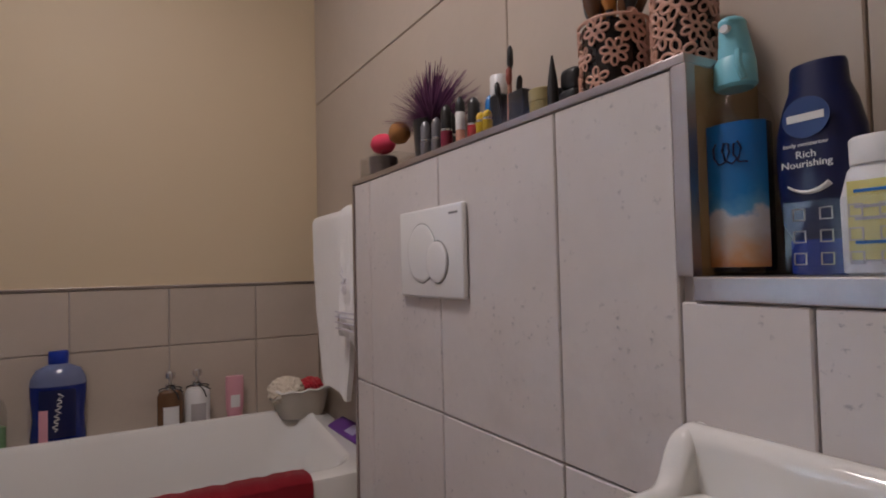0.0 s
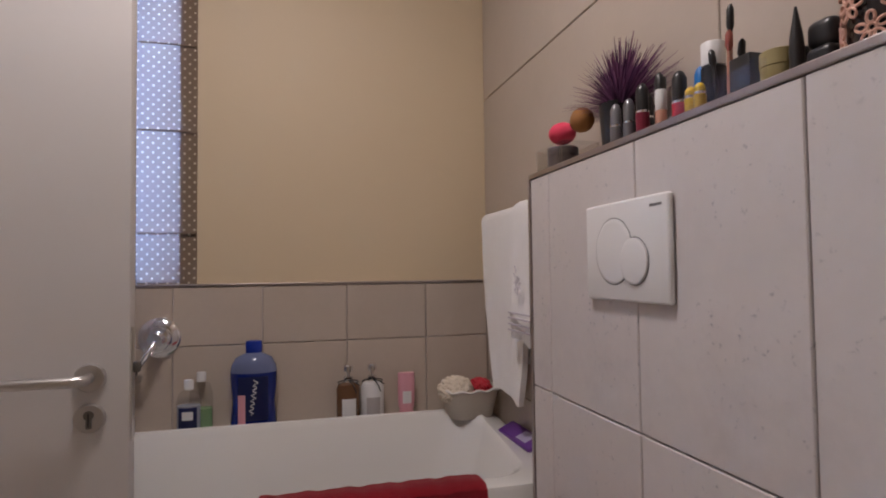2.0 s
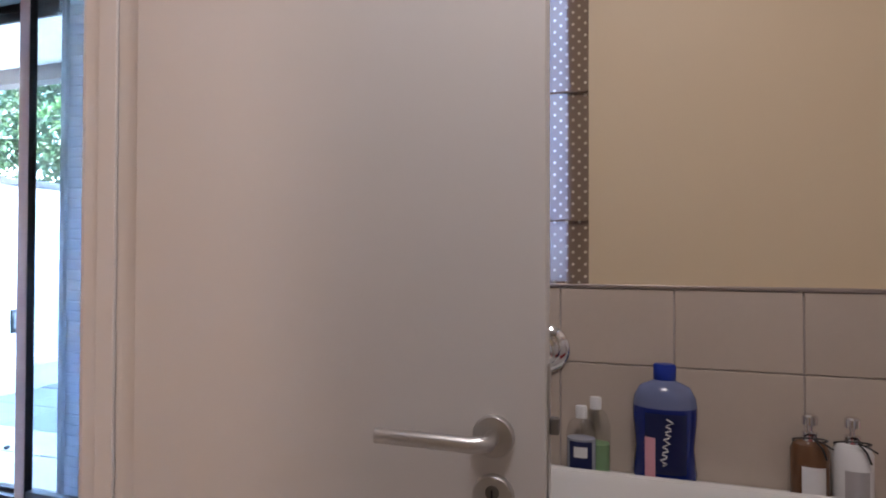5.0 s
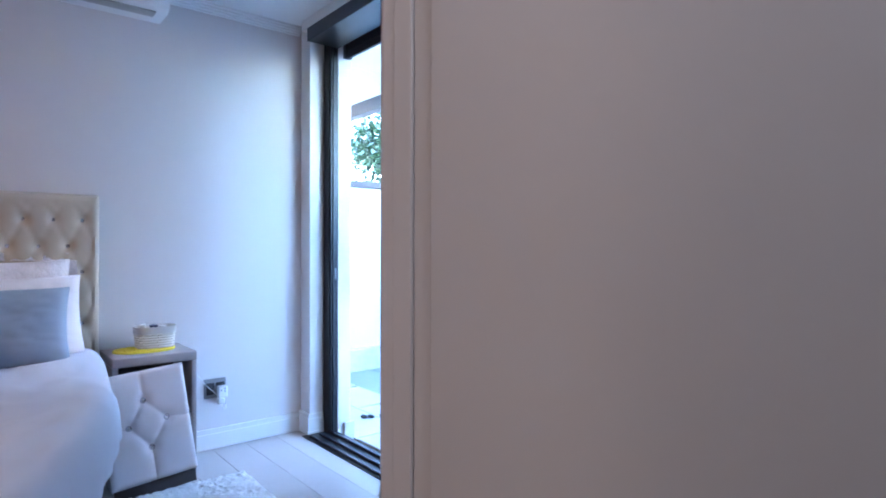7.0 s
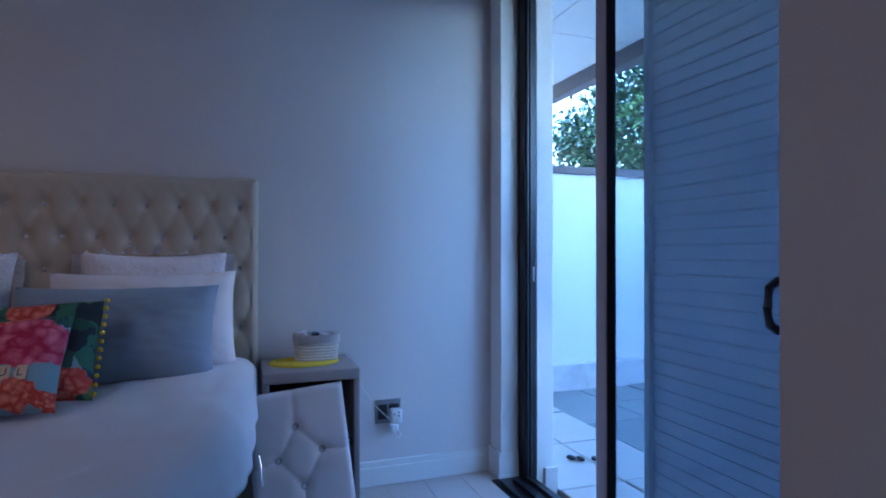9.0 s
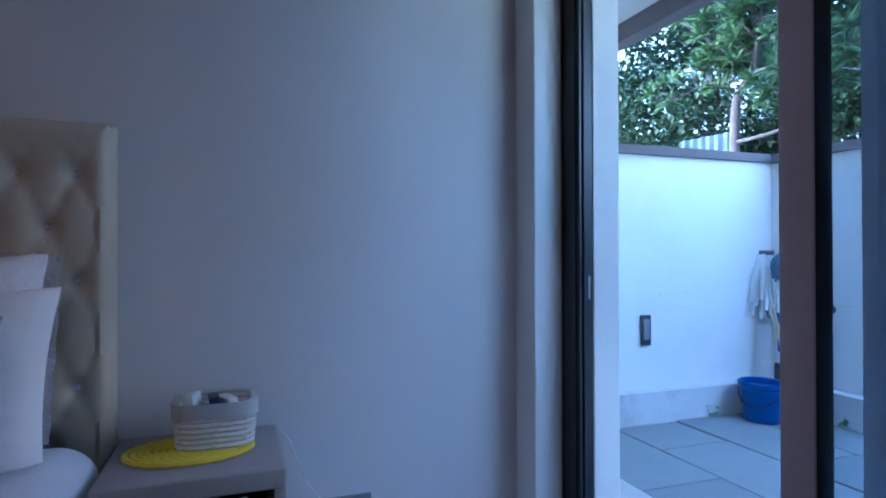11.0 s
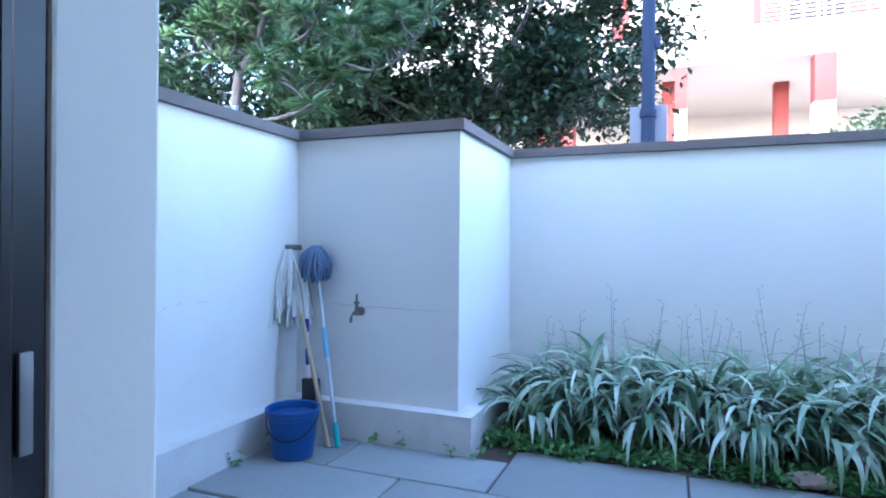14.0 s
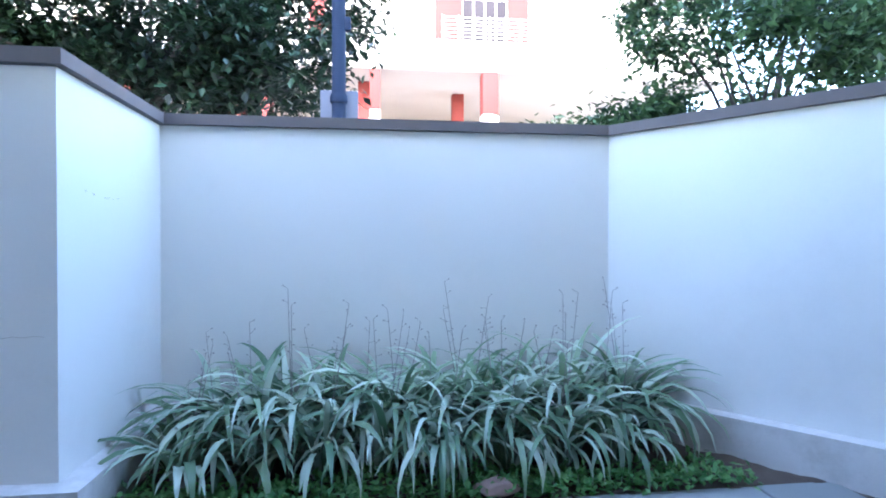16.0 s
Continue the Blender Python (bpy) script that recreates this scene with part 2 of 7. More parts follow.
M["bld_white"] = mat("far_white_render", (0.52, 0.47, 0.43), 0.8, vary=0.04)
M["bld_red"] = mat("far_red_paint", (0.20, 0.028, 0.022), 0.8, vary=0.08)
M["bld_dark"] = mat("far_window_glass", (0.035, 0.03, 0.035), 0.6, spec=0.1)
M["corrugated"] = mat("blue_corrugated_sheet", (0.28, 0.36, 0.44), 0.45, 0.4, vary=0.1)
M["bark"] = mat("grey_bark", (0.05, 0.045, 0.042), 0.95, vary=0.35, scale=12, fine=60, bump=1.0, depth=0.02)
M["leaf_dark"] = leaf_mat("dark_tree_leaf", (0.004, 0.013, 0.008), (0.024, 0.060, 0.026), 0.45, 0.12)
M["leaf_feather"] = leaf_mat("bright_feathery_leaf", (0.015, 0.048, 0.017), (0.066, 0.145, 0.044), 0.6, 0.2)
M["branch"] = mat("pale_grey_branch", (0.060, 0.056, 0.060), 0.9, vary=0.25, scale=14, fine=70, bump=0.6, depth=0.01)
M["leaf_mid"] = leaf_mat("fresh_tree_leaf", (0.008, 0.026, 0.014), (0.07, 0.14, 0.05), 0.6, 0.2)
M["leaf_pale"] = leaf_mat("pale_far_leaf", (0.03, 0.06, 0.03), (0.10, 0.14, 0.07))
M["leaf_cover"] = leaf_mat("ground_cover_leaf", (0.06, 0.20, 0.06), (0.20, 0.42, 0.14))
M["strap"] = leaf_mat("striped_strap_leaf", (0.08, 0.17, 0.09), (0.30, 0.42, 0.26), 0.35, 0.3)
M["strap_pale"] = leaf_mat("pale_strap_leaf", (0.32, 0.43, 0.32), (0.66, 0.74, 0.60), 0.35, 0.3)
M["dry"] = mat("dry_stalk", (0.32, 0.29, 0.28), 0.9)
M["glass"] = glass_mat("door_glass", (0.93, 0.97, 1.0), 0.0, 0.92)
M["acrylic"] = glass_mat("clear_acrylic", (1, 1, 1), 0.02, 0.93)
acn = M["acrylic"].node_tree
acm = next(q for q in acn.nodes if q.type == "MIX_SHADER")
acn.links.remove(acm.inputs[0].links[0])
acm.inputs[0].default_value = 0.035
M["stone_pink"] = mat("pink_stone", (0.40, 0.27, 0.24), 0.9, vary=0.2, scale=20)


def plain(name, color, rough=0.35, metal=0.0):
    if name not in M:
        M[name] = mat(name, color, rough, metal, vary=0.05, scale=15, fine=120, bump=0.03)
    return M[name]


# ---- building helpers ----
def box(bm, x0, x1, y0, y1, z0, z1, bevel=0.0, seg=2):
    r = bmesh.ops.create_cube(bm, size=1.0, matrix=Matrix.Translation(((x0 + x1) / 2, (y0 + y1) / 2, (z0 + z1) / 2)) @ Matrix.Diagonal((abs(x1 - x0), abs(y1 - y0), abs(z1 - z0), 1)))
    if bevel:
        vs = set(r["verts"])
        es = [e for e in bm.edges if e.verts[0] in vs and e.verts[1] in vs]
        bmesh.ops.bevel(bm, geom=es, offset=bevel, segments=seg, affect="EDGES", profile=0.5)
    return bm


def rod(bm, a, b, r0, r1=None, seg=12):
    a, b = Vector(a), Vector(b)
    d = b - a
    q = d.to_track_quat("Z", "Y").to_matrix().to_4x4()
    bmesh.ops.create_cone(bm, cap_ends=True, segments=seg, radius1=r0, radius2=r0 if r1 is None else r1, depth=d.length, matrix=Matrix.Translation((a + b) / 2) @ q)
    return bm


def lathe(bm, profile, seg=28, sx=1.0, sy=1.0, at=(0, 0, 0)):
    """Turns (radius, height) pairs round z."""
    rings = []
    for r, z in profile:
        rings.append([bm.verts.new((at[0] + sx * r * math.cos(2 * math.pi * i / seg), at[1] + sy * r * math.sin(2 * math.pi * i / seg), at[2] + z)) for i in range(seg)])
    for a, b in zip(rings, rings[1:]):
        for i in range(seg):
            bm.faces.new((a[i], a[(i + 1) % seg], b[(i + 1) % seg], b[i]))
    bm.faces.new(list(reversed(rings[0])))
    bm.faces.new(rings[-1])
    return bm


def tube(bm, pts, r, seg=8, r_end=None):
    pts = [Vector(p) for p in pts]
    rings = []
    for i, p in enumerate(pts):
        d = (pts[min(i + 1, len(pts) - 1)] - pts[max(i - 1, 0)]).normalized()
        u = d.cross(Vector((0, 0, 1)) if abs(d.z) < 0.9 else Vector((1, 0, 0))).normalized()
        v = d.cross(u)
        rr = r if r_end is None else r + (r_end - r) * i / (len(pts) - 1)
        rings.append([bm.verts.new(p + rr * (math.cos(2 * math.pi * k / seg) * u + math.sin(2 * math.pi * k / seg) * v)) for k in range(seg)])
    for a, b in zip(rings, rings[1:]):
        for k in range(seg):
            bm.faces.new((a[k], a[(k + 1) % seg], b[(k + 1) % seg], b[k]))
    bm.faces.new(list(reversed(rings[0])))
    bm.faces.new(rings[-1])
    return bm


def mesh_of(name, bm, material, smooth=True):
    bmesh.ops.recalc_face_normals(bm, faces=bm.faces[:])
    me = bpy.data.meshes.new(name)
    bm.to_mesh(me)
    bm.free()
    me.materials.append(material)
    if smooth:
        for p in me.polygons:
            p.use_smooth = True
        me.set_sharp_from_angle(angle=radians(38))
    return me


def part(name, bm, material, parent=None, label="", m=None, smooth=True):
    ob = new(name, mesh_of(name, bm, material, smooth))
    if parent is not None:
        ob.parent = parent
    if m is not None:
        ob.matrix_basis = m
    if label:
        tagged(ob, label)
    return ob


def thing(name, at, label, category, group="", rz=0.0, rx=0.0, ry=0.0):
    e = new(name)
    e.empty_display_size = 0.05
    e.matrix_basis = pose(*at, rx, ry, rz)
    return tagged(e, label, category, group)


def setting(name, bm, material, label="", smooth=False):
    ob = part(name, bm, material, None, label, smooth=smooth)
    return tagged(ob, kind="structure")


def nb():
    return bmesh.new()


def shared(name, me, parent, m):
    ob = new(name, me)
    ob.parent = parent
    ob.matrix_basis = m
    return ob


def text(body, size, material, parent, m, depth=0.0004):
    c = bpy.data.curves.new("lettering", "FONT")
    c.body, c.size, c.extrude, c.align_x, c.align_y = body, size, depth, "CENTER", "CENTER"
    c.materials.append(material)
    o = new("lettering", c)
    o.parent = parent
    o.matrix_basis = m
    return o


# ---- large structure ----
CEIL = 2.56
WX = -4.37      # bed wall
# bathroom and bedroom shells
setting("floor_bathroom", box(nb(), -1.51, 0.30, -3.2, 0.0, -0.12, -0.012), M["grout"])
setting("floor_bedroom", box(nb(), -4.60, -1.51, -4.3, 0.46, -0.12, -0.012), M["dark_inside"])
setting("ceiling", box(nb(), -4.70, 0.45, -4.5, 0.69, CEIL, CEIL + 0.2), M["ceiling_paint"])
b = nb()
box(b, -0.894, 0.32, 0.0, 0.28, -0.12, CEIL)
box(b, -1.465, -0.894, 0.0, 0.28, -0.12, 1.09)
box(b, -1.465, -0.894, 0.0, 0.28, 2.15, CEIL)
box(b, -1.465, -1.40, 0.0, 0.28, 1.09, 2.15)
setting("wall_window_side", b, M["beige_paint"])
setting("wall_cistern_side", box(nb(), 0.139, 0.32, -3.2, 0.0, -0.12, CEIL), M["grout"])
setting("wall_back_bathroom", box(nb(), -1.555, 0.32, -3.4, -3.2, -0.12, CEIL), M["beige_paint"])
b = nb()
box(b, -1.580, -1.465, -0.757, 0.0, -0.12, CEIL)
box(b, -1.580, -1.465, -3.2, -1.56, -0.12, CEIL)
box(b, -1.580, -1.465, -1.56, -0.757, 2.09, CEIL)
setting("wall_between_rooms", b, M["bed_paint"])
setting("wall_pier", box(nb(), -2.32, -1.580, 0.0, 0.69, -0.12, CEIL), M["bed_paint"])
setting("wall_bed", box(nb(), WX - 0.25, WX, -4.5, 0.69, -0.12, CEIL), M["bed_paint"])
setting("wall_back_bedroom", box(nb(), WX, -1.589, -4.5, -4.3, -0.12, CEIL), M["bed_paint"])
setting("wall_side_bedroom", box(nb(), -1.589, -1.40, -4.5, -3.4, -0.12, CEIL), M["bed_paint"])
setting("pilaster", box(nb(), WX, -4.245, 0.445, 0.540, -0.06, CEIL, 0.004), M["white_gloss"])
setting("outer_pier_base", box(nb(), -4.172, -4.150, 0.640, 0.712, -0.1, 0.055, 0.004), M["plinth"])
setting("outer_pier", box(nb(), WX, -4.17, 0.602, 0.695, -0.1, CEIL + 0.1, 0.004), M["render_wall"])
setting("lintel", box(nb(), -4.245, -2.32, 0.388, 0.69, 2.50, CEIL), M["white_gloss"])
# unseen house mass; storeys above added to keep the sun off yard and trees
setting("upper_storey", box(nb(), -9.0, 4.0, -6.5, 0.69, CEIL + 0.45, 11.0), M["render_wall"])
setting("house_flank", box(nb(), -9.0, WX - 0.25, -6.5, 0.69, -0.1, CEIL + 0.45), M["render_wall"])
setting("house_other_flank", box(nb(), 0.32, 4.0, -6.5, 0.69, -0.1, CEIL + 0.45), M["render_wall"])
setting("house_back", box(nb(), WX - 0.25, 0.32, -6.5, -4.5, -0.1, CEIL + 0.45), M["render_wall"])
b = nb()
box(b, -9.0, 4.0, 0.69, 2.58, 3.0, 3.2)
for x in range(-9, 4):
    box(b, x + 0.004, x + 0.996, 0.70, 1.62, 2.985, 3.0, 0.003, 1)
    box(b, x + 0.004, x + 0.996, 1.63, 2.57, 2.985, 3.0, 0.003, 1)
setting("porch_ceiling", b, M["soffit"])
setting("porch_beam", box(nb(), -9.0, 4.0, 2.58, 2.72, 2.84, 3.2, 0.006), M["coping"])

# skirting boards
def skirting(x0, x1, y0, y1):
    b = nb()
    box(b, x0, x1, y0, y1, 0.0, 0.115, 0.003)
    dx, dy = (0.004, 0) if abs(x1 - x0) < abs(y1 - y0) else (0, 0.004)
    box(b, x0 - dx, x1 + dx, y0 - dy, y1 + dy, 0.0, 0.088, 0.003)
    return b


setting("baseboard", skirting(WX, WX + 0.016, -4.3, 0.43), M["white_gloss"])
b = nb()
for z1, e in ((0.125, 0.0), (0.10, 0.004), (0.02, 0.007)):
    box(b, WX, -4.245 + 0.014 + e, 0.445 - 0.014 - e, 0.536, 0.0, z1, 0.003)
setting("pilaster_baseboard", b, M["white_gloss"])
setting("pier_baseboard", skirting(-2.336, -2.32, 0.0, 0.46), M["white_gloss"])
b = nb()
for i in range(4):
    box(b, WX, WX + 0.012 * (i + 1), -4.3, 0.43, CEIL - 0.012 * (4 - i), CEIL - 0.012 * (3 - i))
setting("cornice", b, M["ceiling_paint"])

# sliding door frame
b = nb()
box(b, -4.245, -4.172, 0.541, 0.602, 0.0, 2.50, 0.003)
box(b, -4.18, -4.160, 0.546, 0.556, 0.0, 2.50, 0.002)
box(b, -4.18, -4.160, 0.562, 0.572, 0.0, 2.50, 0.002)
box(b, -4.172, -2.32, 0.388, 0.60, 2.42, 2.50, 0.003)
box(b, -2.37, -2.32, 0.388, 0.60, 0.0, 2.42, 0.003)
box(b, -4.23, -2.32, 0.388, 0.60, -0.03, 0.004, 0.002)
for y in (0.415, 0.480, 0.551):
    box(b, -4.172, -2.37, y - 0.006, y + 0.006, 0.004, 0.020, 0.001)
door_frame = setting("door_frame_sliding", b, M["black_alu"], "black aluminium sliding door frame with floor track")
part("strike_plate", box(nb(), -4.171, -4.167, 0.580, 0.590, 0.965, 1.035, 0.0015), M["socket_grey"], door_frame, "small chipped chrome strike plate")

# ---- doors ----
def sliding_panel(x0, x1, y, label):
    e = thing("sliding_door", ((x0 + x1) / 2, y, 0.022), label, "door")
    w = (x1 - x0) / 2
    part("stile", box(nb(), -w, -w + 0.055, -0.019, 0.019, 0, 2.395, 0.003), M["black_alu"], e)
    part("stile", box(nb(), w - 0.055, w, -0.019, 0.019, 0, 2.395, 0.003), M["black_alu"], e)
    # strip added on the black stile; its mauve stands in for light there
    part("edge_strip", box(nb(), -w - 0.001, -w + 0.056, -0.0245, -0.0188, 0.002, 2.39, 0.002), M["strip_mauve"], e, "pale mauve strip painted as light on the leading stile")
    part("rail", box(nb(), -w + 0.055, w - 0.055, -0.018, 0.018, 0, 0.075, 0.003), M["black_alu"], e)
    part("rail", box(nb(), -w + 0.055, w - 0.055, -0.018, 0.018, 2.33, 2.395, 0.003), M["black_alu"], e)
    g = part("pane", box(nb(), -w + 0.055, w - 0.055, -0.003, 0.003, 0.075, 2.33), M["glass"], e, "clear glass pane")
    g.visible_shadow = False
    return e


slider = sliding_panel(-3.365, -2.375, 0.415, "black framed glass sliding door slid open")
b = nb()
tube(b, [(0.212, -0.019, 0.905), (0.212, -0.045, 0.92), (0.212, -0.052, 0.962), (0.212, -0.045, 1.005), (0.212, -0.019, 1.02)], 0.011, 10)
part("handle", b, M["black_plastic"], slider, "black bow handle")

# outside roller shutters
def shutter(x0, x1, z0, z1, y, material, label):
    e = thing("roller_shutter", ((x0 + x1) / 2, y, z0), label, "shutter")
    w, n = (x1 - x0) / 2, int((z1 - z0) / 0.05)
    b = nb()
    prof = [(-0.010, 0.0), (-0.0125, 0.006), (-0.013, 0.040), (-0.0115, 0.0465), (-0.002, 0.0465), (-0.002, 0.0518), (0.003, 0.0518), (0.004, 0.0465), (0.004, 0.0)]
    ends = [[b.verts.new((s * (w - 0.03), yy, zz)) for yy, zz in prof] for s in (-1, 1)]
    for i in range(9):
        b.faces.new((ends[0][i], ends[0][(i + 1) % 9], ends[1][(i + 1) % 9], ends[1][i]))
    b.faces.new(ends[0])
    b.faces.new(list(reversed(ends[1])))
    me = mesh_of("slat", b, material, False)
    for i in range(n):
        shared("slat", me, e, pose(0, 0, i * 0.05))
    for s in (-1, 1):
        part("guide_rail", box(nb(), s * w - 0.03 if s > 0 else -w, w if s > 0 else -w + 0.03, -0.03, 0.02, 0, z1 - z0, 0.003), material, e)
    return e


shutter(-3.39, -2.33, -0.02, 2.48, 0.64, M["louvre"], "closed grey slatted aluminium shutter outside the glass")
shutter(-4.16, -3.43, 2.36, 2.62, 0.66, M["shaded_louvre"], "raised slatted shutter over the opening, coloured dark for shade")

# bathroom door, open at a right angle
LX, LY = -0.837, -0.795
door = thing("door_1", (-1.462, LY, 0.008), "pale painted flush door standing open into bathroom", "door")
tagged(door, kind="structure")
part("leaf", box(nb(), 0.0, LX + 1.462, 0, 0.040, 0, 2.04, 0.0025), M["door_paint"], door)
HX = -0.900 + 1.462
for s, y in ((-1, 0.0), (1, 0.040)):
    rs = part("rose", lathe(nb(), [(0.026, 0.0), (0.026, 0.006), (0.024, 0.009), (0.010, 0.009)], 32), M["satin_steel"], door, "round satin steel rose", pose(HX, y, 0.922, 90 * (1 if s < 0 else -1)))
    b = nb()
    yy = y + s * 0.044
    tube(b, [(HX, y + s * 0.006, 0.922), (HX, y + s * 0.034, 0.922), (HX - 0.006, yy - s * 0.005, 0.922), (HX - 0.018, yy, 0.922), (HX - 0.138, yy, 0.922)], 0.0095, 14)
    part("lever_handle", b, M["satin_steel"], door, "satin steel lever handle")
    part("keyhole_rose", lathe(nb(), [(0.026, 0.0), (0.026, 0.006), (0.024, 0.009), (0.010, 0.009)], 32), M["satin_steel"], door, "", pose(HX, y, 0.850, 90 * (1 if s < 0 else -1)))
    b = nb()
    rod(b, (HX, y + s * 0.008, 0.856), (HX, y + s * 0.0115, 0.856), 0.0085, seg=20)
    box(b, HX - 0.005, HX + 0.005, min(y + s * 0.008, y + s * 0.0115), max(y + s * 0.008, y + s * 0.0115), 0.832, 0.854, 0.002)
    part("lock_cylinder", b, M["brass_old"], door)
    b = nb()
    box(b, HX - 0.0012, HX + 0.0012, min(y + s * 0.0112, y + s * 0.0125), max(y + s * 0.0112, y + s * 0.0125), 0.836, 0.860)
    part("key_slot", b, M["black_plastic"], door)
b = nb()
box(b, LX + 1.462, LX + 1.4645, 0.009, 0.031, 0.80, 1.01, 0.001)
lp = part("latch_plate", b, M["satin_steel"], door, "steel latch plate")
part("latch_bolt", box(nb(), LX + 1.4645, LX + 1.476, 0.013, 0.027, 0.925, 0.945, 0.002), M["brass_old"], lp)
# lining of the doorway
b = nb()
box(b, -1.588, -1.464, -0.779, -0.757, 0.0, 2.09, 0.003)
box(b, -1.588, -1.467, -1.56, -1.538, 0.0, 2.09, 0.003)
box(b, -1.588, -1.464, -1.538, -0.779, 2.065, 2.09, 0.003)
box(b, -1.552, -1.515, -0.785, -0.779, 0.0, 2.065, 0.002)
box(b, -1.588, -1.541, -1.538, -1.526, 0.0, 2.065, 0.002)
setting("door_frame_bathroom", b, M["door_paint"])
b = nb()
for y0, y1 in ((-0.773, -0.717), (-1.600, -1.538)):
    box(b, -1.600, -1.5805, y0, y1, 0.0, 2.13, 0.004)
box(b, -1.600, -1.5805, -1.600, -0.717, 2.13, 2.19, 0.004)
setting("trim_doorway", b, M["door_paint"])

# ---- bathroom ----
BOXTOP, LEDGE = 1.340, 1.100
YA, YN = -0.698, -1.676      # far and near end of the raised boxing
b = nb()
box(b, 0.012, 0.139, YN + 0.004, YA - 0.010, -0.012, BOXTOP - 0.012)
box(b, 0.012, 0.139, -3.2, YN + 0.004, -0.012, LEDGE - 0.026)
setting("cistern_boxing", b, M["grout"], "boxed in cistern wall behind the tiles")
b = nb()
box(b, -0.002, 0.137, YN, YA - 0.002, BOXTOP - 0.012, BOXTOP, 0.002)
box(b, -0.002, 0.137, -3.2, YN, LEDGE - 0.026, LEDGE, 0.002)
box(b, -0.003, 0.012, YA - 0.012, YA, -0.01, BOXTOP - 0.012, 0.001)
box(b, -0.003, 0.012, YN - 0.002, YN + 0.018, LEDGE, BOXTOP - 0.012, 0.001)
setting("trim_steel_edges", b, M["steel_trim"], "grey metal tile edge trim on the boxing")
# brownish end face of the boxing over the ledge
setting("boxing_end", box(nb(), 0.012, 0.137, YN, YN + 0.004, LEDGE, BOXTOP - 0.012), mat("tan_sealant", (0.42, 0.30, 0.16), 0.8, vary=0.2, scale=25, fine=120))


def tile_mesh(name, w, h, t, material):
    b = nb()
    box(b, -w / 2, w / 2, -h / 2, h / 2, 0, t, 0.0018, 1)
    return mesh_of(name, b, material, False)


def clad(parent, us, vs, place, t, material, gap=0.003):
    """Tiles between the joint lines us and vs. place(u, v) gives the pose of a tile's back centre."""
    made = {}
    for u0, u1 in zip(us, us[1:]):
        for v0, v1 in zip(vs, vs[1:]):
            k = (round(abs(u1 - u0), 3), round(abs(v1 - v0), 3))
            if k not in made:
                made[k] = tile_mesh("tile", k[0] - gap, k[1] - gap, t, material)
            shared("tile", made[k], parent, place((u0 + u1) / 2, (v0 + v1) / 2))


cist = setting("wall_cladding_boxing", box(nb(), 0.010, 0.013, -3.19, YA - 0.013, 0.0, 0.2), M["grout"])
side = lambda x: (lambda u, v: pose(x, u, v, 90, 0, -90))
clad(cist, [YA - 0.012, -0.806, -1.136, -1.464, YN + 0.018], [-0.13, 0.356, 0.846, BOXTOP - 0.012], side(0.013), 0.013, M["tile_box"])
clad(cist, [YN + 0.018, -1.794, -2.124, -2.45, -2.785, -3.19], [-0.13, 0.356, 0.846, LEDGE - 0.026], side(0.013), 0.013, M["tile_box"])
upper = setting("wall_cladding_upper", box(nb(), 0.137, 0.1395, -3.19, -0.01, 0.5, 0.6), M["grout"])
clad(upper, [-0.002, -1.19, -1.79, -2.39, -3.19], [0.55, 0.73, 1.215, 1.73, 2.22, CEIL], side(0.139), 0.010, M["tile_end"])
endw = setting("wall_cladding_bath", box(nb(), -1.46, 0.127, -0.003, 0.001, 0.5, 0.6), M["grout"])
clad(endw, [-1.463, -1.180, -0.908, -0.640, -0.369, -0.097, 0.127], [0.40, 0.886, 1.073], lambda u, v: pose(u, 0.0, v, 90, 0, 0), 0.010, M["tile_end"])
setting("trim_tile_top", box(nb(), -1.463, 0.128, -0.013, 0.002, 1.073, 1.082, 0.001), M["steel_trim"])
setting("grout_backing", box(nb(), -1.463, 0.128, -0.004, 0.0, 0.30, 1.073), M["grout"])
fl = setting("floor_tiles", box(nb(), -1.50, 0.01, -3.19, -3.18, -0.012, -0.006), M["grout"])
clad(fl, [-1.51, -1.13, -0.75, -0.37, 0.01], [-3.19, -2.81, -2.43, -2.05, -1.67, -1.29, -0.91, -0.67], lambda u, v: pose(u, v, -0.012), 0.012, M["tile_floor"])

# flush plate
fp = thing("flush_plate", (-0.001, -1.115, 1.145), "white plastic dual flush plate on the tiled boxing", "flush plate")
b = nb()
box(b, -0.011, 0.0, -0.123, 0.123, -0.085, 0.085, 0.005, 3)
part("plate", b, M["plastic_white"], fp)
for y, z, r in ((0.028, 0.000, 0.056), (-0.034, -0.018, 0.038)):
    b = nb()
    lathe(b, [(r, 0), (r, 0.0015), (r - 0.002, 0.0025), (r - 0.008, 0.0032), (0.004, 0.0042)], 48)
    part("button", b, M["plastic_white"], fp, "", pose(-0.011 if r > 0.05 else -0.0128, y, z, 0, -90, 0))
    b = nb()
    n = 48
    tube(b, [(0, (r + 0.0012) * math.cos(2 * math.pi * i / n), (r + 0.0012) * math.sin(2 * math.pi * i / n)) for i in range(n + 1)], 0.0009, 5)
    part("button_gap", b, M["socket_grey"], fp, "", pose(-0.0112, y, z))
part("maker_mark", box(nb(), -0.0116, -0.0108, -0.108, -0.078, 0.066, 0.070), M["socket_grey"], fp)

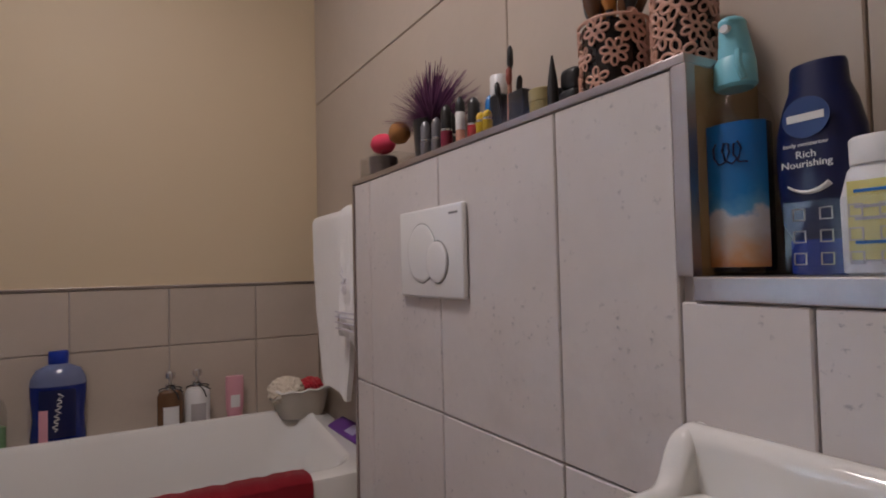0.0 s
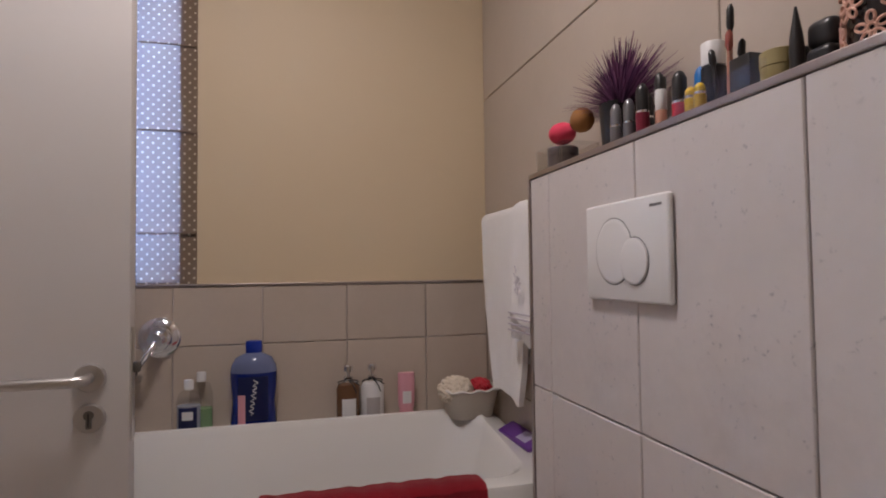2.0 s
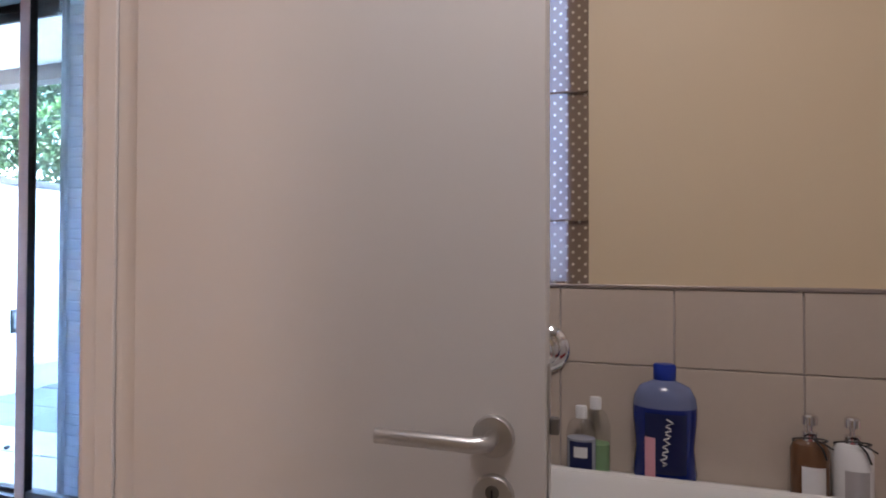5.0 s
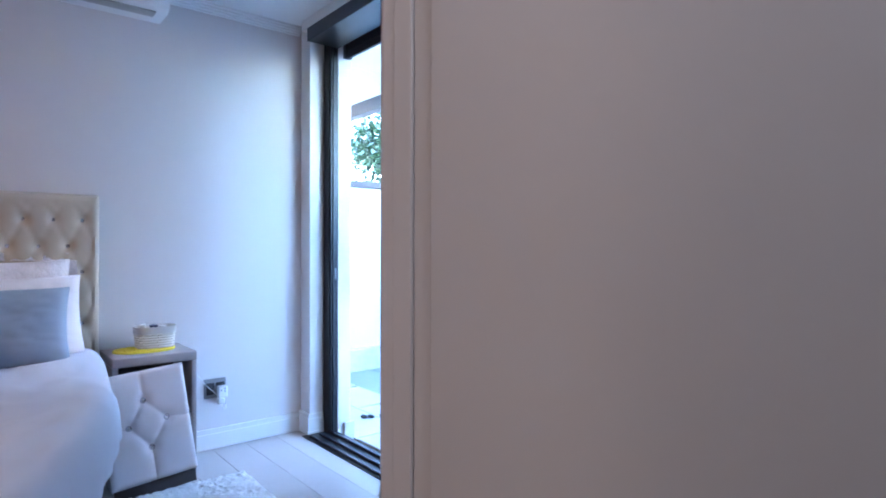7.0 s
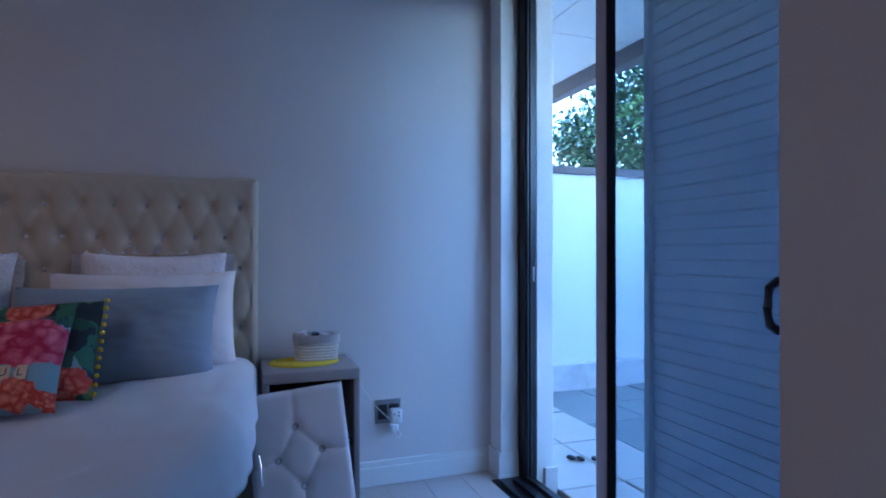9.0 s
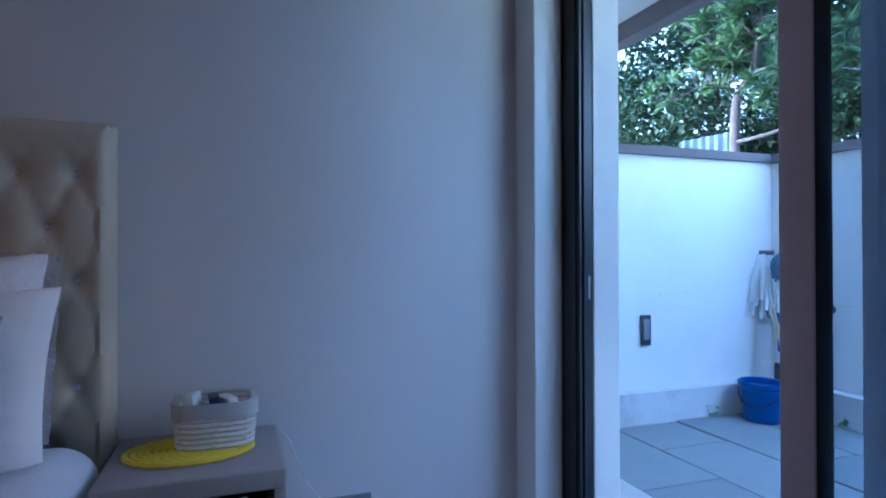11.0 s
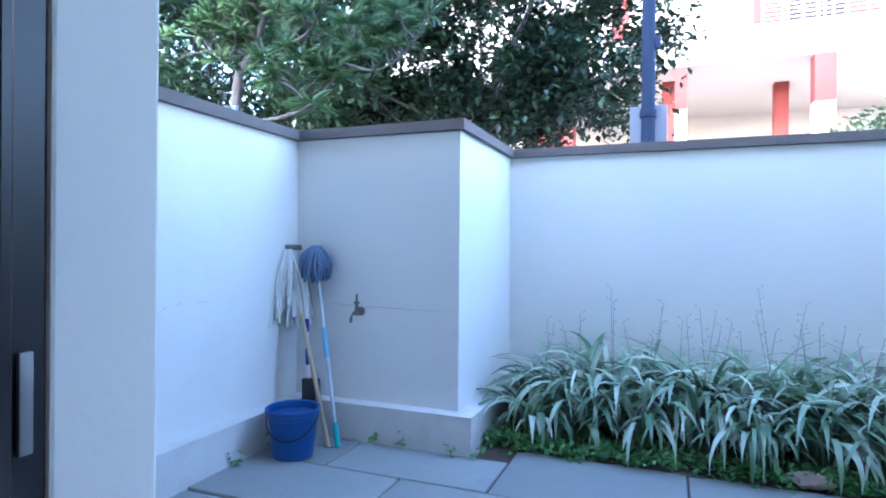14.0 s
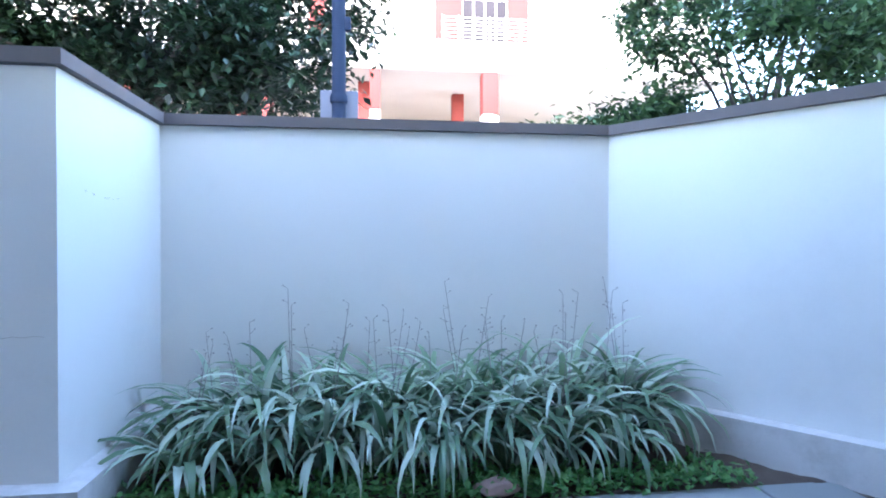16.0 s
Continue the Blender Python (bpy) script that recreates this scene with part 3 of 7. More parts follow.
# bath
def ring(b, x0, x1, y0, y1, z, r, n=8):
    vs = []
    for cx, cy, a0 in ((x1 - r, y1 - r, 0), (x0 + r, y1 - r, 90), (x0 + r, y0 + r, 180), (x1 - r, y0 + r, 270)):
        for i in range(n + 1):
            a = radians(a0 + 90 * i / n)
            vs.append(b.verts.new((cx + r * math.cos(a), cy + r * math.sin(a), z)))
    return vs


b = nb()
RZ = 0.600
loops = [(-1.460, 0.120, -0.660, -0.014, 0.04, 0.02), (-1.460, 0.120, -0.660, -0.014, RZ - 0.012, 0.02), (-1.457, 0.117, -0.657, -0.017, RZ - 0.002, 0.02), (-1.450, 0.110, -0.650, -0.024, RZ, 0.02),
         (-1.396, 0.050, -0.600, -0.098, RZ, 0.10), (-1.395, 0.050, -0.600, -0.104, RZ, 0.10), (-1.388, 0.042, -0.593, -0.118, RZ - 0.002, 0.10), (-1.380, 0.032, -0.585, -0.126, RZ - 0.02, 0.11), (-1.33, -0.04, -0.555, -0.15, RZ - 0.22, 0.13), (-1.28, -0.12, -0.52, -0.175, 0.19, 0.14), (-1.20, -0.20, -0.46, -0.21, 0.17, 0.12)]
rings = [ring(b, x0, x1, y0, y1, z, r) for x0, x1, y0, y1, z, r in loops]
for a, c in zip(rings, rings[1:]):
    for i in range(len(a)):
        b.faces.new((a[i], a[(i + 1) % len(a)], c[(i + 1) % len(a)], c[i]))
b.faces.new(rings[-1])
b.faces.new(list(reversed(rings[0])))
for v in b.verts:
    t = min(1.0, max(0.0, (v.co.y + 0.30) / 0.17))
    if v.co.z > 0.5 and v.co.y < -0.102:
        v.co.z += 0.056 * t * t * (3 - 2 * t)
    elif v.co.z > 0.5:
        v.co.z += 0.030
bath = part("bathtub", b, M["ceramic"])
tagged(bath, "white enamelled built-in bathtub along the window wall", "bathtub")

# red bath mat over the rim
b = nb()
prof = [(-0.672, 0.16), (-0.673, 0.58), (-0.671, 0.602), (-0.655, 0.614), (-0.62, 0.614), (-0.585, 0.610), (-0.572, 0.59), (-0.566, 0.50)]
nx = 40
grid = []
for i in range(nx + 1):
    x = -0.62 + 0.515 * i / nx
    w = 0.0012 * math.sin(i * 1.7) + 0.0012 * math.sin(i * 0.9 + 1)
    grid.append([b.verts.new((x, y + w * 0.5, z + w)) for y, z in prof])
for i in range(nx):
    for j in range(len(prof) - 1):
        b.faces.new((grid[i][j], grid[i + 1][j], grid[i + 1][j + 1], grid[i][j + 1]))
bmesh.ops.solidify(b, geom=b.faces[:], thickness=0.011)
tagged(part("bath_mat", b, M["towel_red"]), "red terry bath mat hung over the bath rim", "bath mat")

# window with roman blind
win = setting("window_1", box(nb(), -1.40, -0.894, 0.20, 0.25, 1.09, 1.13, 0.003), M["white_gloss"])
part("window_frame", box(box(box(nb(), -1.40, -1.36, 0.20, 0.25, 1.13, 2.15, 0.003), -0.934, -0.894, 0.20, 0.25, 1.13, 2.15, 0.003), -1.36, -0.934, 0.20, 0.25, 2.11, 2.15, 0.003), M["white_gloss"], win)
pane = part("pane", box(nb(), -1.36, -0.934, 0.222, 0.228, 1.13, 2.11), M["glass"], win)
pane.visible_shadow = False

bm_cloth = bpy.data.materials.new("dotted_blind_cloth")
bm_cloth.use_nodes = True
n, l = bm_cloth.node_tree.nodes, bm_cloth.node_tree.links
tc = n.new("ShaderNodeTexCoord")
mp = n.new("ShaderNodeMapping")
mp.inputs["Scale"].default_value = (1 / 0.0215, 1, 1 / 0.0215)
mp.inputs["Rotation"].default_value = (0, radians(45), 0)
l.new(tc.outputs["Object"], mp.inputs["Vector"])
fr = n.new("ShaderNodeVectorMath")
fr.operation = "FRACTION"
l.new(mp.outputs[0], fr.inputs[0])
sb = n.new("ShaderNodeVectorMath")
sb.operation = "SUBTRACT"
sb.inputs[1].default_value = (0.5, 0, 0.5)
l.new(fr.outputs[0], sb.inputs[0])
ml = n.new("ShaderNodeVectorMath")
ml.operation = "MULTIPLY"
ml.inputs[1].default_value = (1, 0, 1)
l.new(sb.outputs[0], ml.inputs[0])
ln = n.new("ShaderNodeVectorMath")
ln.operation = "LENGTH"
l.new(ml.outputs[0], ln.inputs[0])
lt = n.new("ShaderNodeMath")
lt.operation = "LESS_THAN"
lt.inputs[1].default_value = 0.17
l.new(ln.outputs["Value"], lt.inputs[0])
cm = n.new("ShaderNodeMix")
cm.data_type = "RGBA"
cm.inputs["A"].default_value = (0.27, 0.19, 0.12, 1)
cm.inputs["B"].default_value = (0.75, 0.70, 0.64, 1)
l.new(lt.outputs[0], cm.inputs["Factor"])
cloth = n["Principled BSDF"]
cloth.inputs["Roughness"].default_value = 0.9
l.new(cm.outputs["Result"], cloth.inputs["Base Color"])
tl = n.new("ShaderNodeBsdfTranslucent")
# through-colour set bluish to give the lavender of the backlight, unlike the brown face
ct2 = n.new("ShaderNodeMix")
ct2.data_type = "RGBA"
ct2.inputs["A"].default_value = (0.36, 0.37, 0.46, 1)
ct2.inputs["B"].default_value = (0.85, 0.85, 0.90, 1)
l.new(lt.outputs[0], ct2.inputs["Factor"])
l.new(ct2.outputs["Result"], tl.inputs["Color"])
ms = n.new("ShaderNodeMixShader")
ms.inputs[0].default_value = 0.36
l.new(cloth.outputs[0], ms.inputs[1])
l.new(tl.outputs[0], ms.inputs[2])
l.new(ms.outputs[0], n["Material Output"].inputs["Surface"])
M["blind"] = bm_cloth
blind = thing("roman_blind", (-1.15, -0.004, 1.086), "brown dotted roman blind pulled down over window", "blind")
folds = [0.0, 0.155, 0.48, 0.757, 1.05]
for z0, z1 in zip(folds, folds[1:]):
    b = nb()
    ns = 14
    rows = []
    for i in range(ns + 1):
        t = i / ns
        z = z0 + (z1 - z0) * t
        bulge = -0.002 - 0.006 * (1 - t) ** 3
        rows.append([b.verts.new((x, bulge, z)) for x in (-0.30, -0.1, 0.1, 0.312)])
    for r0, r1 in zip(rows, rows[1:]):
        for i in range(3):
            b.faces.new((r0[i], r0[i + 1], r1[i + 1], r1[i]))
    part("fold", b, M["blind"], blind)
    part("batten", box(nb(), -0.30, 0.312, -0.0105, -0.008, z0 - 0.002, z0 + 0.003), M["blind"], blind)

# wall mixer over the bath
mix = thing("bath_mixer", (-0.945, -0.010, 0.918), "chrome bath mixer on the tiled wall", "tap")
part("wall_plate", lathe(nb(), [(0.062, 0), (0.062, 0.006), (0.055, 0.014), (0.040, 0.018), (0.036, 0.030), (0.028, 0.034)], 40), M["chrome"], mix, "", pose(0, 0, 0, 90))
b = nb()
rod(b, (0, -0.02, 0), (0, -0.075, 0), 0.024, 0.020, 24)
part("body", b, M["chrome"], mix)
b = nb()
tube(b, [(0, -0.06, 0.0), (-0.004, -0.08, -0.02), (-0.03, -0.098, -0.065), (-0.045, -0.105, -0.10)], 0.010, 10, 0.007)
part("lever", b, M["chrome"], mix)
b = nb()
tube(b, [(-0.06, 0, -0.12), (-0.06, -0.06, -0.12), (-0.06, -0.12, -0.13), (-0.06, -0.14, -0.16)], 0.014, 12)
part("spout", b, M["chrome"], mix)


# bottles
def bottle(name, at, label, prof, mats, sx=1.0, sy=1.0, rz=0.0, labels=(), category="bottle", inner=None):
    """prof: pieces (part, profile, material)."""
    e = thing(name, at, label, category, rz=rz)
    for pname, pr, m in prof:
        part(pname, lathe(nb(), pr, 28, sx, sy), m, e)
    for pname, z0, z1, r, a0, a1, m in labels:
        b = nb()
        k = 14
        lo = [b.verts.new((sx * r * math.cos(radians(a0 + (a1 - a0) * i / k)), sy * r * math.sin(radians(a0 + (a1 - a0) * i / k)), z0)) for i in range(k + 1)]
        hi = [b.verts.new((v.co.x, v.co.y, z1)) for v in lo]
        for i in range(k):
            b.faces.new((lo[i], lo[i + 1], hi[i + 1], hi[i]))
        part(pname, b, m, e)
    return e


clearblue = plain("blue_liquid", (0.010, 0.022, 0.17), 0.15)
bluecap = plain("blue_cap", (0.006, 0.03, 0.30), 0.35)
clearp = plain("cloudy_plastic", (0.42, 0.45, 0.52), 0.15)
navy = plain("navy_label", (0.006, 0.012, 0.07), 0.3)
whitep = plain("white_label", (0.75, 0.75, 0.75), 0.4)
greenp = plain("green_liquid", (0.25, 0.42, 0.22), 0.2)
pinkp = plain("pink_plastic", (0.72, 0.36, 0.42), 0.35)
redp = plain("red_plastic", (0.55, 0.03, 0.05), 0.3)
brownp = plain("amber_liquid", (0.14, 0.07, 0.035), 0.15)
greyp = plain("grey_label", (0.42, 0.40, 0.40), 0.4)
blackp = M["black_plastic"]
Y0, RB = -0.052, 0.630
bottle("foam_bath_bottle", (-0.664, Y0, RB), "large blue foam bath bottle on bath rim",
       [("body", [(0.030, 0), (0.066, 0.004), (0.070, 0.02), (0.064, 0.08), (0.070, 0.15), (0.0705, 0.175)], clearblue),
        ("shoulder", [(0.0705, 0.175), (0.068, 0.195), (0.055, 0.22), (0.030, 0.232), (0.022, 0.236)], plain("tinted_clear_plastic", (0.14, 0.17, 0.30), 0.12)),
        ("cap", [(0.0235, 0.234), (0.025, 0.237), (0.025, 0.268), (0.022, 0.272)], bluecap)], None, 1.0, 0.62,
       labels=[("front_label", 0.03, 0.165, 0.0716, -128, -52, navy), ("label_flowers", 0.02, 0.11, 0.0722, -128, -108, pinkp)])
fb_ = bpy.data.objects["foam_bath_bottle"]
b = nb()
tube(b, [(-0.006 + 0.0075 * math.sin(k * 1.7) + 0.0006 * k, -0.0460, 0.050 + 0.0042 * k) for k in range(26)], 0.0018, 6)
part("script_mark", b, whitep, fb_, "white wavy lettering")
bottle("antiseptic_bottle", (-0.852, Y0 - 0.01, RB), "small clear bottle with black and white label", [("body", [(0.02, 0), (0.034, 0.004), (0.036, 0.02), (0.036, 0.098), (0.028, 0.122), (0.012, 0.134)], M["acrylic"]), ("fill", [(0.02, 0.002), (0.0335, 0.005), (0.0335, 0.086), (0.002, 0.087)], clearp), ("cap", [(0.0135, 0.133), (0.014, 0.158), (0.012, 0.162)], whitep)], None, 1, 0.7,
       labels=[("front_label", 0.012, 0.082, 0.0368, -135, -45, navy), ("label_panel", 0.045, 0.07, 0.0374, -115, -65, whitep)])
bottle("mouthwash_bottle", (-0.820, Y0 + 0.014, RB), "small green bottle with white cap", [("body", [(0.02, 0), (0.033, 0.004), (0.035, 0.02), (0.035, 0.112), (0.026, 0.142), (0.012, 0.152)], M["acrylic"]), ("fill", [(0.02, 0.002), (0.0325, 0.005), (0.0325, 0.07), (0.002, 0.071)], greenp), ("cap", [(0.0135, 0.151), (0.014, 0.176), (0.012, 0.180)], whitep)], None, 1, 0.7)
for i, (x, liq) in enumerate(((-0.370, brownp), (-0.291, whitep))):
    bb = bottle("lotion_bottle", (x, Y0, RB), "square glass bottle with chrome pump and black ribbon" if i == 0 else "square white bottle with chrome pump and black ribbon",
                [("body", [(0.030, 0), (0.0385, 0.003), (0.040, 0.01), (0.040, 0.105), (0.034, 0.118), (0.014, 0.126)], liq),
                 ("collar", [(0.016, 0.125), (0.016, 0.142), (0.007, 0.143)], M["chrome"]), ("pump", [(0.006, 0.142), (0.006, 0.158), (0.016, 0.159), (0.016, 0.176), (0.012, 0.180)], M["chrome"])], None, 0.95, 0.8,
                labels=[("front_label", 0.015, 0.075, 0.0408, -125, -55, whitep if i == 0 else greyp)])
    b = nb()
    tube(b, [(0.033 * math.cos(a), 0.028 * math.sin(a), 0.124 - 0.012 * math.sin(a)) for a in [2 * math.pi * k / 20 for k in range(21)]], 0.002, 6)
    tube(b, [(0.0, -0.031, 0.135), (0.014, -0.036, 0.118), (0.022, -0.037, 0.095)], 0.002, 6)
    tube(b, [(0.0, -0.031, 0.135), (0.018, -0.036, 0.128), (0.034, -0.035, 0.118)], 0.002, 6)
    part("ribbon", b, blackp, bb)
bottle("cream_tube", (-0.177, Y0, RB), "pale pink cream tube standing on bath rim", [("cap", [(0.022, 0), (0.024, 0.003), (0.024, 0.03)], pinkp), ("body", [(0.026, 0.03), (0.028, 0.05), (0.029, 0.12), (0.028, 0.145)], pinkp)], None, 1, 0.55,
       labels=[("label_panel", 0.045, 0.085, 0.0296, -120, -60, whitep)], category="tube")

# basket of sponges in the bath corner
def woven_basket(e, w, d, h, material, flare=1.15, rows=7):
    for k in range(rows):
        b = nb()
        t = k / (rows - 1)
        s = 1 + (flare - 1) * t
        pts = []
        n = 44
        for i in range(n + 1):
            a = 2 * math.pi * i / n
            c, sn = math.cos(a), math.sin(a)
            r = 1 / (abs(c) ** 4 + abs(sn) ** 4) ** 0.25
            wob = 1 + 0.025 * (-1) ** (i + k)
            pts.append((w / 2 * s * r * c * wob, d / 2 * s * r * sn * wob, h * (t * 0.92 + 0.04)))
        tube(b, pts, h * 0.55 / rows, 6)
        part("weave", b, material, e)
    b = nb()
    lathe(b, [(0.52, 0.0), (0.55, 0.02), (0.55 * flare, 0.98), (0.52 * flare, 0.98), (0.5, 0.1), (0.02, 0.08)], 28, w, d)
    for v in b.verts:
        v.co.z *= h
        c = v.co
        a = math.atan2(c.y / d, c.x / w)
        r = 1 / (abs(math.cos(a)) ** 4 + abs(math.sin(a)) ** 4) ** 0.25
        c.x *= r * 0.92
        c.y *= r * 0.92
    part("liner", b, M["liner"], e)


def puff(name, at, r, material, label, category, seed):
    """A ball of bunched net: a fine sphere ruffled by sharp folds."""
    b = nb()
    bmesh.ops.create_icosphere(b, subdivisions=5, radius=1.0)
    for v in b.verts:
        d = v.co.normalized()
        f = abs(noise.noise(d * 3.2 + Vector((seed, 0, 0)))) + 0.6 * abs(noise.noise(d * 7.5 + Vector((0, seed, 0)))) + 0.25 * abs(noise.noise(d * 17))
        v.co = d * r * (0.84 + 0.22 * f)
        v.co.z *= 0.85
    return tagged(part(name, b, material, None, m=pose(*at)), label, category)


bk = thing("bath_basket", (0.022, -0.118, RB + 0.002), "small cream woven basket holding bath sponges", "basket", rz=8)
b = nb()
nr, ns = 16, 96
grid = []
for i in range(nr + 1):
    t = i / nr
    row = []
    for j in range(ns):
        a = 2 * math.pi * j / ns
        c, sn_ = math.cos(a), math.sin(a)
        k = 1 / (abs(c) ** 3 + abs(sn_) ** 3) ** (1 / 3)
        weave = 0.0008 * math.sin(j * 0.5 * math.pi + (i % 2) * math.pi)
        flare = 0.74 + 0.26 * t ** 0.8
        row.append(b.verts.new(((0.094 * flare + weave) * k * c, (0.075 * flare + weave) * k * sn_, 0.092 * t + (0.004 * math.sin(a * 11) if i == nr else 0))))
    grid.append(row)
for r0, r1 in zip(grid, grid[1:]):
    for j in range(ns):
        b.faces.new((r0[j], r0[(j + 1) % ns], r1[(j + 1) % ns], r1[j]))
b.faces.new(list(reversed(grid[0])))
bmesh.ops.solidify(b, geom=b.faces[:], thickness=0.005)
part("weave", b, plain("cream_basket", (0.86, 0.81, 0.72), 0.7), bk)
b = nb()
tube(b, [(0.095 * math.cos(a) / (abs(math.cos(a)) ** 3 + abs(math.sin(a)) ** 3) ** (1 / 3), 0.076 * math.sin(a) / (abs(math.cos(a)) ** 3 + abs(math.sin(a)) ** 3) ** (1 / 3), 0.092 + 0.003 * math.sin(a * 11)) for a in [2 * math.pi * q / 66 for q in range(67)]], 0.0048, 6)
part("rim", b, plain("white_rim", (0.80, 0.77, 0.72), 0.7), bk, "white scalloped rim")
puff("bath_puff", (-0.025, -0.125, RB + 0.088), 0.062, plain("cream_net", (0.74, 0.66, 0.54), 0.9), "cream net bath puff in the basket", "sponge", 2.0)
puff("bath_puff", (0.065, -0.105, RB + 0.090), 0.042, redp, "red net bath puff in the basket", "sponge", 7.0)
# purple packet on the rim
b = nb()
box(b, -0.030, 0.030, -0.095, 0.095, 0.0, 0.018, 0.008, 3)
pk = part("wet_wipe_packet", b, plain("purple_foil", (0.13, 0.035, 0.27), 0.3), None, m=pose(0.100, -0.385, RZ + 0.022, 3, -22, 5))
tagged(pk, "purple packet lying on the bath rim", "packet")
part("label_panel", box(nb(), -0.018, 0.018, -0.06, -0.005, 0.018, 0.0188), plain("lilac_label", (0.45, 0.42, 0.62), 0.4), pk)

# hanging towels on the side wall
def towel(name, left, right, x_front, x_back, z_top, z_front, z_back, label, seed, th=0.012):
    """A terry towel folded over the rail; left(t) and right(t) are its side edges from top to hem."""
    b = nb()
    nv, nu = 44, 30
    xm, rr = (x_front + x_back) / 2, (x_back - x_front) / 2
    path = [(x_front, z_front + (z_top - rr - z_front) * k / 26, 1 - k / 26) for k in range(27)]
    path += [(xm - rr * math.cos(math.pi * k / 8), z_top - rr + rr * math.sin(math.pi * k / 8), 0.0) for k in range(1, 8)]
    path += [(x_back, z_top - rr + (z_back - z_top + rr) * k / 10, k / 10) for k in range(11)]
    rows = []
    for x, z, t in path:
        row = []
        for j in range(nu + 1):
            u = j / nu
            y = left(t) + (right(t) - left(t)) * u
            soft = 0.010 * t * noise.noise(Vector((u * 3.2, t * 1.2, seed))) + 0.0025 * noise.noise(Vector((u * 16, t * 9, seed + 5)))
            roll = -0.010 * t * math.exp(-((u - 0.08) / 0.08) ** 2)
            row.append(b.verts.new((x + (soft + roll if x < xm else 0), y, z + (0.010 * t * math.sin(u * 4 + seed) if x < xm else 0))))
        rows.append(row)
    for r0, r1 in zip(rows, rows[1:]):
        for j in range(nu):
            b.faces.new((r0[j], r0[j + 1], r1[j + 1], r1[j]))
    bmesh.ops.recalc_face_normals(b, faces=b.faces[:])
    bmesh.ops.solidify(b, geom=b.faces[:], thickness=th)
    return tagged(part(name, b, M["towel_white"]), label, "towel")


rail = thing("towel_rail", (0.088, -0.42, 1.270), "chrome towel rail on the tiled wall", "towel rail")
part("bar", rod(nb(), (0, -0.27, 0), (0, 0.29, 0), 0.008), M["chrome"], rail)
for y in (-0.25, 0.27):
    part("bracket", rod(nb(), (0, y, 0), (0.041, y, 0), 0.010), M["chrome"], rail)
towel("bath_towel", lambda t: -0.165 - 0.095 * t ** 1.6, lambda t: -0.60 + 0.13 * t, 0.060, 0.112, 1.300, 0.745, 0.85, "thick white terry bath towel hanging on rail", 0.4, 0.016)
ht = towel("hand_towel", lambda t: -0.490, lambda t: -0.690, 0.036, 0.118, 1.306, 0.925, 1.05, "white hand towel with grey embroidered motif", 1.7)
thread = plain("grey_thread", (0.60, 0.57, 0.62), 0.8)
b = nb()
for k in range(12):
    a = k * 0.62
    tube(b, [(0.0225, -0.560 + 0.010 * math.cos(a), 1.055 + 0.016 * math.sin(a) + 0.004 * k), (0.0225, -0.560 + 0.026 * math.cos(a + 0.4), 1.055 + 0.034 * math.sin(a + 0.4) + 0.004 * k)], 0.0014, 5)
part("embroidery", b, thread, ht)
for z in (0.998, 0.984, 0.968, 0.952):
    part("woven_band", box(nb(), 0.0195, 0.0235, -0.685, -0.495, z, z + 0.004), thread, ht)

# make-up on the boxing
T = BOXTOP
tray = thing("acrylic_tray", (0.062, -0.776, T), "clear acrylic tray with sponges and make-up", "organiser")
for nm, q in (("base", (-0.045, 0.045, -0.07, 0.07, 0, 0.003)), ("side", (-0.045, -0.042, -0.07, 0.07, 0.003, 0.055)), ("side", (0.042, 0.045, -0.07, 0.07, 0.003, 0.055)), ("side", (-0.042, 0.042, -0.07, -0.067, 0.003, 0.055)), ("side", (-0.042, 0.042, 0.067, 0.07, 0.003, 0.055))):
    part(nm, box(nb(), *q, 0.0008, 1), M["acrylic"], tray)


def blob(name, at, r, color, label, sz=1.0):
    b = nb()
    bmesh.ops.create_icosphere(b, subdivisions=3, radius=r, matrix=Matrix.Diagonal((1, 1, sz, 1)))
    for v in b.verts:
        v.co += 0.06 * r * noise.noise_vector(v.co * 60)
    o = part(name, b, plain(name + "_foam", color, 0.9), None, m=pose(*at))
    return tagged(o, label, "make-up sponge")


blob("pink_sponge", (0.045, -0.790, T + 0.082), 0.031, (0.75, 0.06, 0.12), "bright pink make-up sponge in the tray", 0.8)
blob("brown_sponge", (0.050, -0.872, T + 0.092), 0.026, (0.35, 0.16, 0.05), "tan brown make-up sponge in the tray")
tagged(part("powder_pot", lathe(nb(), [(0.03, 0), (0.034, 0.003), (0.034, 0.026), (0.035, 0.027), (0.035, 0.043), (0.03, 0.046)], 28), plain("dark_pot", (0.10, 0.08, 0.075), 0.35), None, m=pose(0.045, -0.790, T + 0.004)), "dark round powder pot in the tray", "make-up pot")

# purple artificial grass
gp = thing("artificial_plant", (0.078, -0.975, T), "purple artificial grass in a dark glass pot", "plant")
part("pot", lathe(nb(), [(0.032, 0), (0.035, 0.003), (0.041, 0.098), (0.038, 0.098), (0.033, 0.075), (0.002, 0.072)], 24), blackp, gp)
b = nb()
rnd = random.Random(5)
